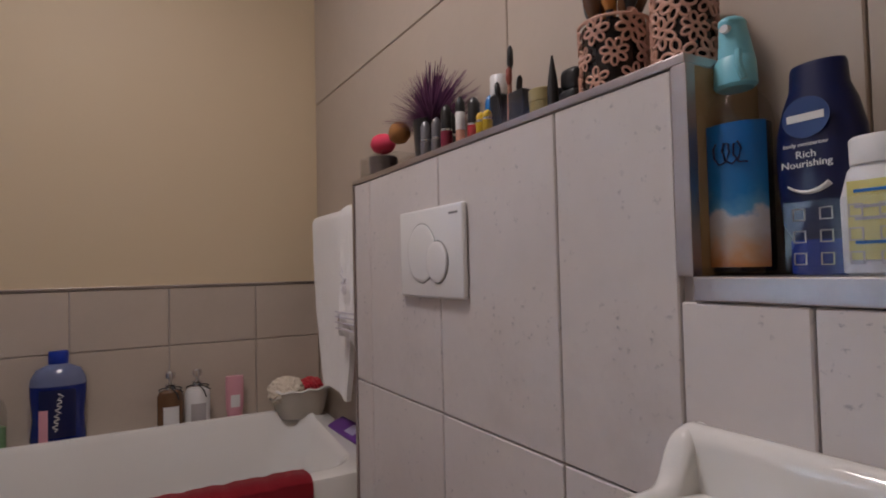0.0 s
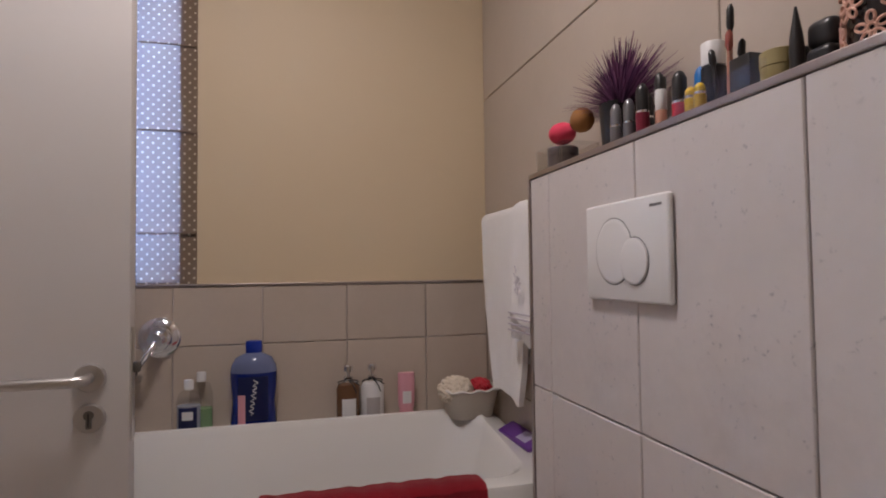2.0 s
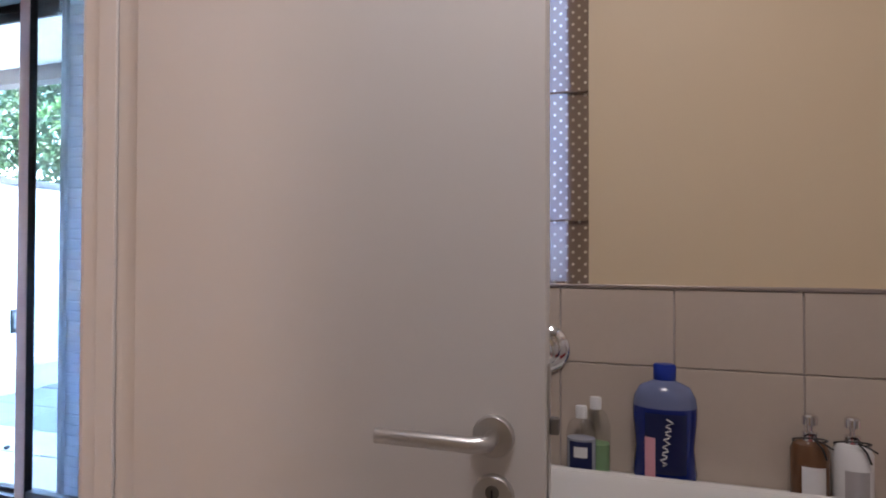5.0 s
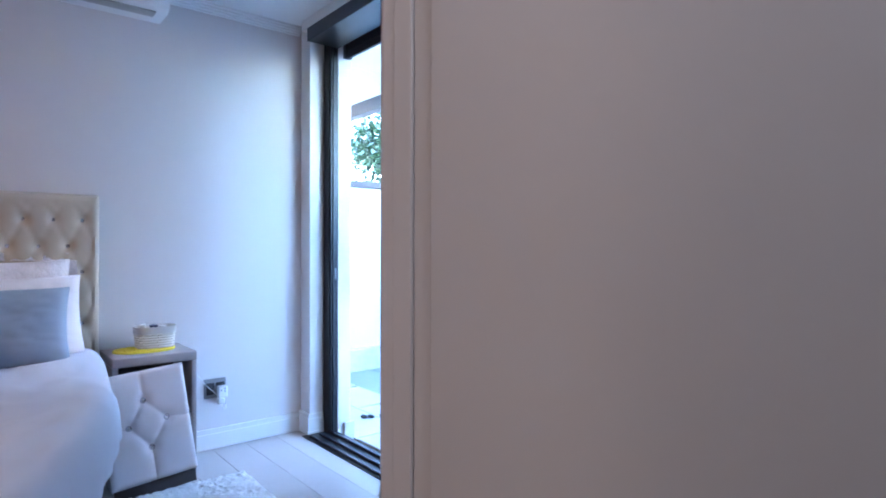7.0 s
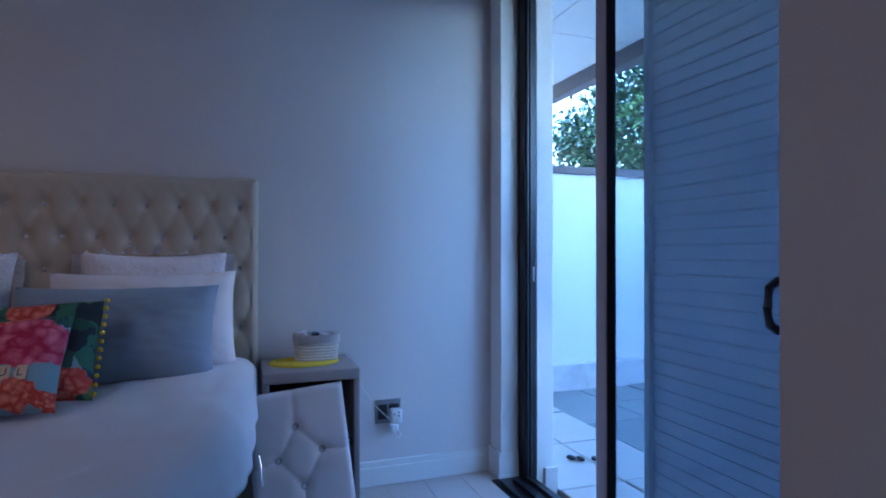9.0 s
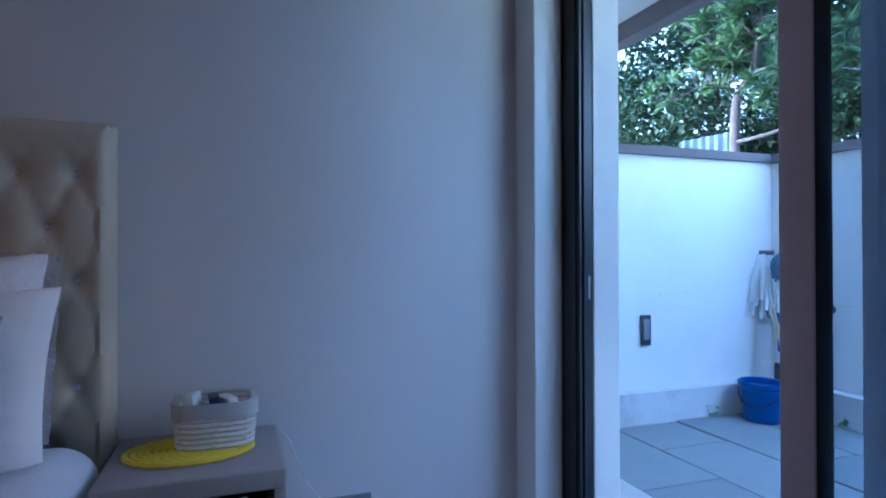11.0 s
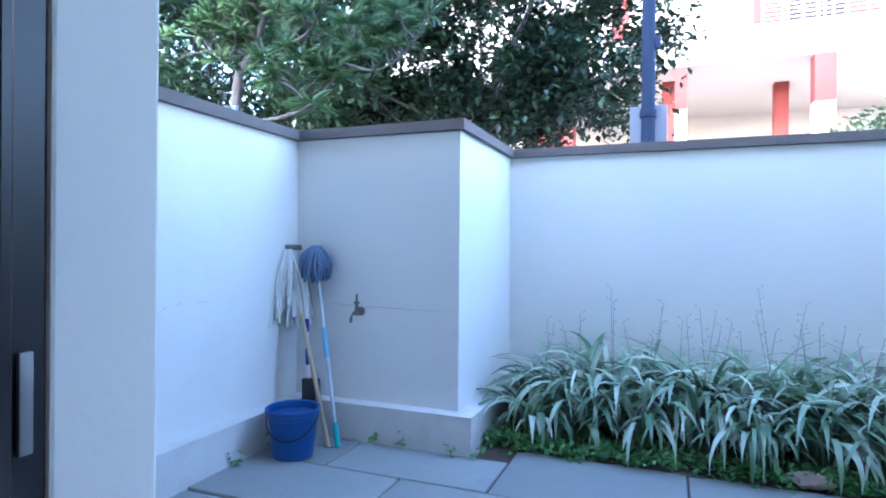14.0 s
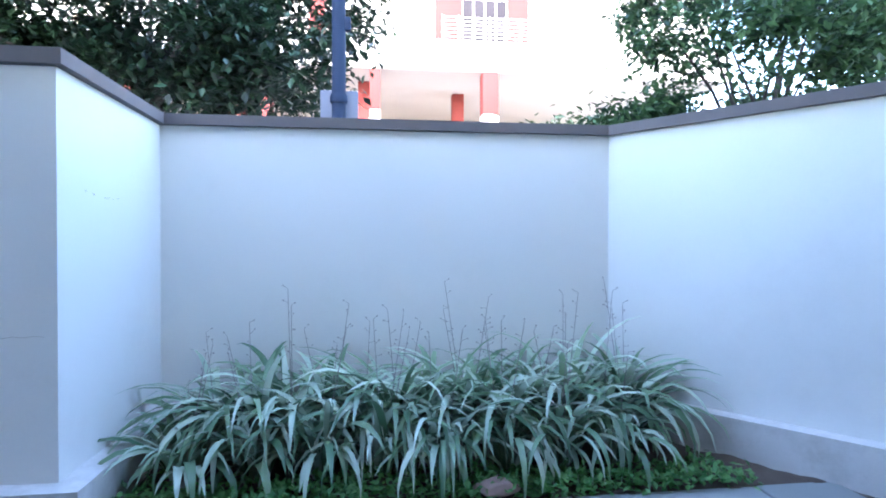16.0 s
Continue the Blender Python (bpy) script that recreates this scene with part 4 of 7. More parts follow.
for i in range(760):
    a, tilt = rnd.uniform(0, 6.28), 1.45 * rnd.random() ** 0.75
    ln_, w = rnd.uniform(0.085, 0.150), 0.0026
    d = Vector((math.cos(a) * 0.6, math.sin(a) * 1.15, 0))
    s = Vector((-math.sin(a), math.cos(a), 0)) * w
    prev = None
    for k in range(5):
        t = k / 4
        p = d * (0.012 + ln_ * math.sin(tilt) * t * (0.6 + 0.4 * t)) + Vector((0, 0, 0.085 + ln_ * t * math.cos(tilt) * (1 - 0.22 * t * tilt)))
        p.x = min(p.x, 0.040)
        ww = s * (1 - 0.8 * t)
        cur = (b.verts.new(p - ww), b.verts.new(p + ww))
        if prev:
            b.faces.new((prev[0], prev[1], cur[1], cur[0]))
        prev = cur
part("blade_tuft", b, leaf_mat("purple_blade", (0.06, 0.022, 0.07), (0.26, 0.11, 0.22)), gp, smooth=False)


def lipstick(y, x, h, r, cap, base, label, lid=0.55):
    e = thing("lipstick", (x, y, T), label, "lipstick", "make-up on the ledge")
    part("tube", lathe(nb(), [(r * 0.95, 0), (r, 0.001), (r, h * (1 - lid)), (r * 0.9, h * (1 - lid))], 16), base, e)
    part("ring", lathe(nb(), [(r * 0.98, h * (1 - lid)), (r * 0.98, h * (1 - lid) + 0.004)], 16), M["chrome"], e)
    part("cap", lathe(nb(), [(r * 0.92, h * (1 - lid) + 0.004), (r * 0.92, h * 0.85), (r * 0.6, h * 0.96), (r * 0.25, h)], 16), cap, e)
    return e


brick = plain("brick_lipstick", (0.30, 0.07, 0.05), 0.35)
wine = plain("wine_lipstick", (0.20, 0.015, 0.04), 0.35)
goldp = plain("yellow_gold_cap", (0.72, 0.50, 0.03), 0.35)
nude = plain("nude_lipstick", (0.48, 0.24, 0.17), 0.4)
bluet = plain("bright_blue_tube", (0.01, 0.16, 0.50), 0.35)
lipstick(-1.036, 0.030, 0.078, 0.011, plain("dull_silver", (0.24, 0.24, 0.26), 0.3, 0.6), plain("dull_silver", (0.24, 0.24, 0.26), 0.3, 0.6), "silver ridged lipstick tube on ledge")
lipstick(-1.060, 0.042, 0.082, 0.011, plain("dull_silver", (0.24, 0.24, 0.26), 0.3, 0.6), plain("dull_silver", (0.24, 0.24, 0.26), 0.3, 0.6), "silver ridged lipstick tube on ledge")
lipstick(-1.084, 0.062, 0.088, 0.012, blackp, blackp, "black lipstick tube on the ledge")
lipstick(-1.104, 0.040, 0.096, 0.012, blackp, wine, "black capped wine lipstick")
lipstick(-1.128, 0.058, 0.108, 0.010, blackp, blackp, "tall black lipstick tube")
e = thing("lip_gloss", (0.042, -1.153, T), "nude lip gloss with black cap and pale label", "lip gloss", "make-up on the ledge")
part("tube", lathe(nb(), [(0.0085, 0), (0.0095, 0.001), (0.0095, 0.034), (0.009, 0.035)], 16), nude, e)
part("label_band", lathe(nb(), [(0.0092, 0.035), (0.0096, 0.036), (0.0096, 0.068), (0.009, 0.069)], 16), whitep, e)
part("cap", lathe(nb(), [(0.0092, 0.069), (0.0092, 0.088), (0.008, 0.090)], 16), blackp, e)
lipstick(-1.180, 0.064, 0.066, 0.012, blackp, brick, "black capped red lipstick")
lipstick(-1.203, 0.040, 0.084, 0.0125, blackp, redp, "black capped bright red lipstick", 0.62)
lipstick(-1.228, 0.060, 0.084, 0.011, bluet, bluet, "blue mascara tube on the ledge")
lipstick(-1.246, 0.026, 0.044, 0.009, goldp, goldp, "gold yellow lipstick tube", 0.4)
lipstick(-1.266, 0.026, 0.044, 0.009, goldp, goldp, "gold yellow lipstick tube", 0.4)
bottle("nail_polish_bottle", (0.068, -1.246, T), "dark bottle with white cap", [("body", [(0.016, 0), (0.018, 0.003), (0.018, 0.075), (0.011, 0.08)], blackp), ("cap", [(0.0175, 0.078), (0.0175, 0.112), (0.016, 0.114)], whitep)], None)
for i, (y, x, h, tip, tilt) in enumerate(((-1.280, 0.048, 0.096, blackp, -9), (-1.298, 0.050, 0.146, blackp, 2), (-1.303, 0.045, 0.108, plain("dull_red_tip", (0.30, 0.07, 0.05), 0.6), 1), (-1.288, 0.070, 0.10, blackp, 8))):
    e = thing("make_up_brush", (x, y, T), "slim make-up brush standing in the organiser", "brush", "make-up on the ledge", rx=tilt)
    part("stem", rod(nb(), (0, 0, 0), (0, 0, h * 0.72), 0.0042, 0.0028), nude if i else blackp, e)
    part("tip", lathe(nb(), [(0.0025, h * 0.72), (0.0055, h * 0.80), (0.005, h * 0.95), (0.002, h)], 12), tip, e)
org = thing("clear_organiser", (0.045, -1.322, T), "low clear acrylic organiser with small items", "organiser")
for nm, q in (("base", (-0.04, 0.04, -0.085, 0.085, 0, 0.003)), ("side", (-0.04, -0.037, -0.085, 0.085, 0.003, 0.030)), ("side", (0.037, 0.04, -0.085, 0.085, 0.003, 0.030))):
    part(nm, box(nb(), *q, 0.0008, 1), M["acrylic"], org)
tagged(part("cosmetic_pot", box(nb(), -0.018, 0.018, -0.019, 0.019, 0.003, 0.060, 0.003), blackp, None, m=pose(0.052, -1.333, T)), "square black cosmetic pot in the organiser", "cosmetic pot")
for y, col, h, r in ((-1.380, plain("olive_pot", (0.36, 0.30, 0.13), 0.5), 0.048, 0.023), (-1.412, blackp, 0.040, 0.009)):
    tagged(part("cosmetic_pot", lathe(nb(), [(r * 0.95, 0.003), (r, 0.005), (r, h * 0.6), (r * 1.04, h * 0.62), (r * 1.04, h), (r * 0.9, h + 0.002)], 24), col, None, m=pose(0.055, y, T)), "small round cosmetic pot in the organiser", "cosmetic pot")
e = thing("kohl_pencil", (0.035, -1.424, T), "pointed black eyeliner standing upright", "pencil")
part("barrel", lathe(nb(), [(0.0085, 0), (0.0085, 0.035), (0.007, 0.052), (0.0015, 0.086)], 14), blackp, e)
e = thing("black_clip", (0.055, -1.448, T), "black plastic hair clip lying on the ledge", "hair clip", rx=0)
part("jaw", box(nb(), -0.018, 0.018, -0.018, 0.018, 0.0, 0.030, 0.008, 3), blackp, e)
part("grip", box(nb(), -0.012, 0.012, -0.016, 0.022, 0.030, 0.064, 0.010, 3), blackp, e)


# metal cups with cut-out flowers
def flower(b, cy, cz, r, rc, petals=6, rot=0.0):
    """A flower outline wrapped on a cylinder of radius rc about z."""
    def wrap(u, v, rr):
        a = (cy + u) / rc
        return Vector((-rr * math.cos(a), rr * math.sin(a), cz + v))
    n = 12
    for p in range(petals):
        a = rot + 2 * math.pi * p / petals
        pts = []
        for k in range(n + 1):
            t = 2 * math.pi * k / n
            lx, ly = r * 0.66 + r * 0.36 * math.cos(t), r * 0.24 * math.sin(t)
            pts.append(wrap(lx * math.cos(a) - ly * math.sin(a), lx * math.sin(a) + ly * math.cos(a), rc))
        tube(b, pts, r * 0.105, 5)
    pts = [wrap(r * 0.24 * math.cos(2 * math.pi * k / 10), r * 0.24 * math.sin(2 * math.pi * k / 10), rc) for k in range(11)]
    tube(b, pts, r * 0.10, 5)


def flower_cup(at, r, h, label, seed):
    e = thing("flower_cup", at, label, "pot", "flower cups", rz=seed * 13)
    part("inner_cup", lathe(nb(), [(r * 0.86, 0.002), (r * 0.90, 0.004), (r * 0.90, h * 0.97), (r * 0.86, h * 0.97), (r * 0.84, 0.01), (0.003, 0.008)], 32), plain("dark_glass", (0.02, 0.014, 0.014), 0.2), e)
    b = nb()
    rnd = random.Random(seed)
    per = 2 * math.pi * r
    rows = 3
    for k in range(rows):
        cols = 6
        for i in range(cols):
            flower(b, per * (i + 0.5 * (k % 2)) / cols, h * (k + 0.5) / rows, h / rows * 0.58 * rnd.uniform(0.85, 1.12), r, rnd.choice((5, 6, 7)), rnd.uniform(0, 1))
    part("flower_lattice", b, plain("rose_copper", (0.70, 0.42, 0.32), 0.5, 0.1), e, "pink copper lattice of cut flowers")
    for z in (0.002, h):
        b = nb()
        tube(b, [(r * math.cos(2 * math.pi * i / 40), r * math.sin(2 * math.pi * i / 40), z) for i in range(41)], 0.0022, 6)
        part("rim", b, plain("rose_copper", (0.70, 0.42, 0.32), 0.5, 0.1), e)
    return e


flower_cup((0.064, -1.518, T), 0.047, 0.098, "dark cup in a pink copper flower lattice", 1)
flower_cup((0.078, -1.618, T), 0.038, 0.098, "copper flower lattice cup at the ledge end", 2)
for i in range(7):
    a = i * 0.9
    x, y = 0.064 + 0.016 * math.cos(a), -1.518 + 0.02 * math.sin(a)
    e = thing("make_up_brush", (x, y, T + 0.012), "make-up brush standing in the flower cup", "brush", "brushes in the cup", rx=(4 + i) * math.sin(a) * -1, ry=5 * math.cos(a))
    part("stem", rod(nb(), (0, 0, 0), (0, 0, 0.10), 0.004, 0.005), (blackp, nude)[i % 2], e)
    part("tip", lathe(nb(), [(0.006, 0.10), (0.012, 0.12), (0.013, 0.145), (0.004, 0.16)], 12), (brownp, plain("orange_bristle", (0.5, 0.2, 0.04), 0.8), blackp)[i % 3], e)

# bottles on the lower ledge
L = LEDGE
def sky_label():
    """Printed label: blue sky, a white cloud, warm sand with orange shapes."""
    m = mat("sky_print_label", (0.02, 0.25, 0.60), 0.3, bump=0.0)
    n, l = m.node_tree.nodes, m.node_tree.links
    tc = n.new("ShaderNodeTexCoord")
    sp_ = n.new("ShaderNodeSeparateXYZ")
    l.new(tc.outputs["Object"], sp_.inputs[0])
    nz = n.new("ShaderNodeTexNoise")
    nz.inputs["Scale"].default_value = 38
    nz.inputs["Detail"].default_value = 4
    l.new(tc.outputs["Object"], nz.inputs["Vector"])
    mr = n.new("ShaderNodeMapRange")
    mr.inputs["From Min"].default_value, mr.inputs["From Max"].default_value = 0.0, 0.18
    l.new(sp_.outputs["Z"], mr.inputs["Value"])
    ma = n.new("ShaderNodeMath")
    ma.operation = "MULTIPLY_ADD"
    ma.inputs[1].default_value = 0.34
    l.new(nz.outputs["Fac"], ma.inputs[0])
    l.new(mr.outputs["Result"], ma.inputs[2])
    r = n.new("ShaderNodeValToRGB")
    el = r.color_ramp.elements
    el[0].position, el[0].color = 0.12, (0.40, 0.10, 0.06, 1)
    el[1].position, el[1].color = 1.0, (0.012, 0.16, 0.50, 1)
    for pos, col in ((0.22, (0.62, 0.28, 0.10)), (0.34, (0.62, 0.42, 0.28)), (0.44, (0.60, 0.55, 0.52)), (0.55, (0.66, 0.66, 0.70)), (0.60, (0.10, 0.34, 0.60)), (0.72, (0.015, 0.20, 0.52))):
        q = el.new(pos)
        q.color = (*col, 1)
    l.new(ma.outputs[0], r.inputs["Fac"])
    l.new(r.outputs["Color"], n["Principled BSDF"].inputs["Base Color"])
    return m


aqua = plain("aqua_cap", (0.24, 0.62, 0.74), 0.35)
e = bottle("air_freshener", (0.058, -1.694, L), "clear spray bottle with sky blue label and aqua head",
           [("body", [(0.030, 0), (0.035, 0.003), (0.037, 0.012), (0.037, 0.182), (0.033, 0.202), (0.022, 0.218), (0.017, 0.228)], M["acrylic"]),
            ("fill", [(0.002, 0.004), (0.033, 0.005), (0.034, 0.012), (0.034, 0.178), (0.002, 0.1785)], glass_mat("clear_liquid", (0.80, 0.84, 0.90), 0.05, 0.72)),
            ("collar", [(0.019, 0.224), (0.023, 0.228), (0.022, 0.256), (0.018, 0.262)], aqua)], None, 0.85, 1.0,
           labels=[("front_label", 0.010, 0.178, 0.0378, 105, 255, sky_label())])
b = nb()
rod(b, (0.004, 0, 0.255), (0.000, 0.001, 0.304), 0.0195, 0.0135, 20)
bmesh.ops.create_uvsphere(b, u_segments=20, v_segments=10, radius=0.0135, matrix=Matrix.Translation((0.0, 0.001, 0.304)) @ Matrix.Diagonal((1.25, 1, 0.7, 1)))
part("spray_head", b, aqua, e, "aqua tapered spray head")
part("nozzle", rod(nb(), (-0.008, 0, 0.295), (-0.0175, 0, 0.295), 0.006, 0.005, 12), whitep, e)
b = nb()
tube(b, [(-0.026 + 0.002 * abs(k - 2.5), -0.018 - 0.001 * k, 0.262 - 0.007 * k) for k in range(6)], 0.004, 8)
part("trigger", b, aqua, e)
e.scale = (1, 1, 0.90)
b = nb()
ck = [(-0.0315, 0.004 - 0.0016 * k + 0.006 * math.sin(k * 0.95), 0.142 + 0.013 * math.cos(k * 0.95)) for k in range(18)]
tube(b, [(-0.85 * math.sqrt(max(0.0, 0.0386 ** 2 - y * y)), y, z) for _, y, z in ck], 0.0012, 5)
part("script_mark", b, navy, e)
e = thing("lotion_bottle", (0.070, -1.772, L), "navy blue body lotion bottle standing on its cap", "bottle")
part("cap", lathe(nb(), [(0.026, 0), (0.028, 0.002), (0.028, 0.038)], 28, 0.75, 1.1), bluecap, e)
part("body", lathe(nb(), [(0.029, 0.038), (0.037, 0.055), (0.0405, 0.09), (0.042, 0.13), (0.0405, 0.155), (0.034, 0.185), (0.0275, 0.203), (0.026, 0.226), (0.0245, 0.230)], 32, 0.62, 1.0), navy, e)
b = nb()
lathe(b, [(0.022, 0), (0.022, 0.0006)], 28)
part("round_badge", b, plain("badge_blue", (0.02, 0.05, 0.18), 0.35), e, "", pose(-0.0262, 0, 0.168, 0, -90, 0))
part("brand_bar", box(nb(), -0.0275, -0.0268, -0.017, 0.017, 0.164, 0.172), whitep, e)
text("Rich", 0.011, whitep, e, pose(-0.0285, 0, 0.128, 90, 0, -90))
text("Nourishing", 0.0105, whitep, e, pose(-0.0285, 0, 0.118, 90, 0, -90))
text("body moisturiser", 0.006, whitep, e, pose(-0.0285, 0, 0.139, 90, 0, -90))
b = nb()
tube(b, [(-0.0266 + 0.0006 * abs(k - 4) / 4, -0.019 + 0.0048 * k, 0.088 + 0.008 * ((k - 4) / 4) ** 2) for k in range(9)], 0.0032, 8, 0.001)
part("drop_mark", b, whitep, e)
e.scale = (1, 1, 0.90)
e = thing("shampoo_bottle", (0.045, -1.833, L), "white bottle with yellow label on the ledge", "bottle")
part("body", lathe(nb(), [(0.03, 0), (0.036, 0.004), (0.037, 0.10), (0.030, 0.135), (0.026, 0.142)], 28, 0.7, 1), whitep, e)
part("cap", lathe(nb(), [(0.027, 0.142), (0.0275, 0.175), (0.025, 0.178)], 28, 0.8, 1), whitep, e)
part("front_label", box(nb(), -0.0262, -0.0258, -0.02, 0.02, 0.02, 0.12), plain("yellow_label", (0.72, 0.66, 0.22), 0.4), e)
for z, m_ in ((0.105, bluet), (0.085, greyp), (0.07, greyp), (0.04, bluet)):
    part("label_line", box(nb(), -0.0270, -0.0262, -0.016, 0.014, z, z + 0.004), m_, e)
e.scale = (0.9, 0.9, 0.68)
e = thing("jar", (0.085, -1.925, L), "dark brown jar with black lid", "jar")
part("body", lathe(nb(), [(0.034, 0), (0.036, 0.003), (0.036, 0.14), (0.03, 0.15)], 28), brownp, e)
part("lid", lathe(nb(), [(0.037, 0.15), (0.038, 0.152), (0.038, 0.18), (0.034, 0.183)], 28), blackp, e)
# small clear holder with square cut-outs before the bottles
e = thing("acrylic_holder", (0.028, -1.826, L), "clear plastic holder in front of the bottles", "organiser")
part("front", box(nb(), -0.018, -0.016, -0.060, 0.060, 0.0, 0.068, 0.0006, 1), M["acrylic"], e)
for iy in range(5):
    for iz in range(3):
        b = nb()
        y, z = -0.052 + iy * 0.023, 0.010 + iz * 0.020
        for q in ((y, y + 0.011, z, z + 0.001), (y, y + 0.011, z + 0.010, z + 0.011), (y, y + 0.001, z, z + 0.011), (y + 0.010, y + 0.011, z, z + 0.011)):
            box(b, -0.0190, -0.0182, *q)
        part("square_mark", b, greyp, e, smooth=False)

# basin
b = nb()
ls = [(-0.33, -0.001, -2.19, -1.69, 0.66, 0.12), (-0.43, -0.001, -2.24, -1.665, 0.83, 0.09), (-0.45, -0.001, -2.25, -1.655, 0.897, 0.07), (-0.447, -0.002, -2.247, -1.658, 0.904, 0.07),
      (-0.415, -0.075, -2.215, -1.69, 0.904, 0.08), (-0.40, -0.09, -2.20, -1.705, 0.894, 0.08), (-0.36, -0.12, -2.14, -1.76, 0.77, 0.10), (-0.28, -0.18, -2.04, -1.86, 0.74, 0.04)]
rings = [ring(b, *q) for q in ls]
for a, c in zip(rings, rings[1:]):
    for i in range(len(a)):
        b.faces.new((a[i], a[(i + 1) % len(a)], c[(i + 1) % len(a)], c[i]))
b.faces.new(rings[-1])
b.faces.new(list(reversed(rings[0])))
basin = thing("wash_basin", (0, -0.015, -0.013), "white ceramic wash basin on the tiled wall", "basin")
part("bowl", b, M["ceramic"], basin)
b = nb()
box(b, -0.036, -0.001, -2.245, -1.652, 0.855, 0.965, 0.016, 6)
part("back_upstand", b, M["ceramic"], basin)
b = nb()
sec = []
for k in range(29):
    x = 0.006 + (0.004 * k if k < 25 else 0.096 + 0.075 * (k - 24))
    sec.append((-x, 0.910 + 0.054 / (1 + math.exp((x - 0.050) / 0.006)) - 0.004 * x / 0.4))
lo = []
for x, z in sec:
    rim = [(-1.667 + 0.0155 * math.cos(math.pi * q / 10), z - 0.0155 + 0.0155 * math.sin(math.pi * q / 10)) for q in range(11)]
    lo.append([b.verts.new((x, y, zz)) for y, zz in [(-1.6515, 0.85)] + rim + [(-1.688, 0.866)]])
for a, c in zip(lo, lo[1:]):
    for k in range(12):
        b.faces.new((a[k], a[k + 1], c[k + 1], c[k]))
b.faces.new(lo[0])
b.faces.new(list(reversed(lo[-1])))
part("side_lip", b, M["ceramic"], basin)
b = nb()
box(b, -0.20, -0.002, -2.05, -1.85, 0.0, 0.67, 0.05, 4)
part("pedestal", b, M["ceramic"], basin)
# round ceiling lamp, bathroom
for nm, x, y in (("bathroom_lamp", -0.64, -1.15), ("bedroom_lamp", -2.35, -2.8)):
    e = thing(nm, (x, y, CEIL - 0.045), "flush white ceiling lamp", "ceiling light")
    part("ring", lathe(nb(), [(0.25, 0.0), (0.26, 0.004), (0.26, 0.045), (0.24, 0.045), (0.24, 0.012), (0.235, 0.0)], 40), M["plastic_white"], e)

# ---- bedroom ----
# tufted headboard
HX0, HX1 = WX + 0.002, WX + 0.055
HB_Y0, HB_Y1, HB_Z1 = -2.42, -0.688, 1.425
hb = thing("headboard", (WX, -1.55, 0.0), "tall cream leather headboard with deep button tufting", "headboard")
BY0, BZ0, BP, BH = -0.763, 1.295, 0.1195, 0.128
buttons = []
for r in range(7):
    for c in range(-1, 15):
        y = BY0 - (c + (0.5 if r % 2 else 0)) * BP
        z = BZ0 - r * BH
        if HB_Y0 + 0.04 < y < HB_Y1 - 0.03 and z > 0.35:
            buttons.append((y, z))
b = nb()
ny, nz = 150, 96
g = []
for i in range(ny + 1):
    y = HB_Y0 + (HB_Y1 - HB_Y0) * i / ny
    col = []
    for j in range(nz + 1):
        z = 0.28 + (HB_Z1 - 0.28) * j / nz
        u = (BY0 - y) / BP
        v = (BZ0 - z) / (2 * BH)
        # diamonds between the button rows
        p, q = u + v * 1.0, u - v * 1.0
        fp_ = abs(p - round(p))
        fq_ = abs(q - round(q))
        inside = -0.5 < v and u > -0.35
        crease = min(fp_, fq_)
        rr = round((BZ0 - z) / BH)
        uc = u - (0.5 if rr % 2 else 0.0)
        db = math.hypot((uc - round(uc)) * BP, z - (BZ0 - rr * BH))
        on = inside and rr >= 0
        bulge = 0.036
        if on:
            bulge -= 0.020 * math.exp(-(db / 0.026) ** 2) + 0.006 * math.exp(-crease / 0.07)
        elif z > BZ0:
            bulge -= 0.004 * math.exp(-abs(u - round(u)) / 0.06)
        edge = min(y - HB_Y0, HB_Y1 - y, HB_Z1 - z)
        e = min(1.0, max(0.0, edge / 0.03))
        bulge *= math.sqrt(max(0.0, 1 - (1 - e) ** 2))
        col.append(b.verts.new((HX1 + bulge - WX, y + 1.55, z)))
    g.append(col)
for i in range(ny):
    for j in range(nz):
        b.faces.new((g[i][j], g[i + 1][j], g[i + 1][j + 1], g[i][j + 1]))
part("upholstery", b, M["headboard"], hb)
part("board", box(nb(), 0.002, HX1 - WX + 0.004, HB_Y0 + 1.55, HB_Y1 + 1.55, 0.0, HB_Z1, 0.006), M["headboard"], hb)
bb = nb()
lathe(bb, [(0.012, -0.004), (0.0135, 0.002), (0.010, 0.007), (0.003, 0.009)], 14)
bme = mesh_of("button", bb, M["crystal"])
for y, z in buttons:
    shared("button", bme, hb, pose(HX1 - WX + 0.008, y + 1.55, z, 0, 90, 0))

# bed
bed = thing("bed", (-3.380, -1.675, 0.0), "double bed with a pale fabric base", "bed", rz=-4.5)
part("base", box(nb(), -0.89, 0.90, -0.80, 0.62, 0.06, 0.34, 0.03), M["bed_base"], bed, "pale fabric bed base")
part("mattress", box(nb(), -0.89, 0.90, -0.80, 0.62, 0.34, 0.57, 0.05, 4), M["pillow_white"], bed)
for x in (-0.85, 0.85):
    for y in (-0.7, 0.55):
        part("leg", box(nb(), x - 0.03, x + 0.03, y - 0.03, y + 0.03, 0, 0.06, 0.004), M["dark_inside"], bed)


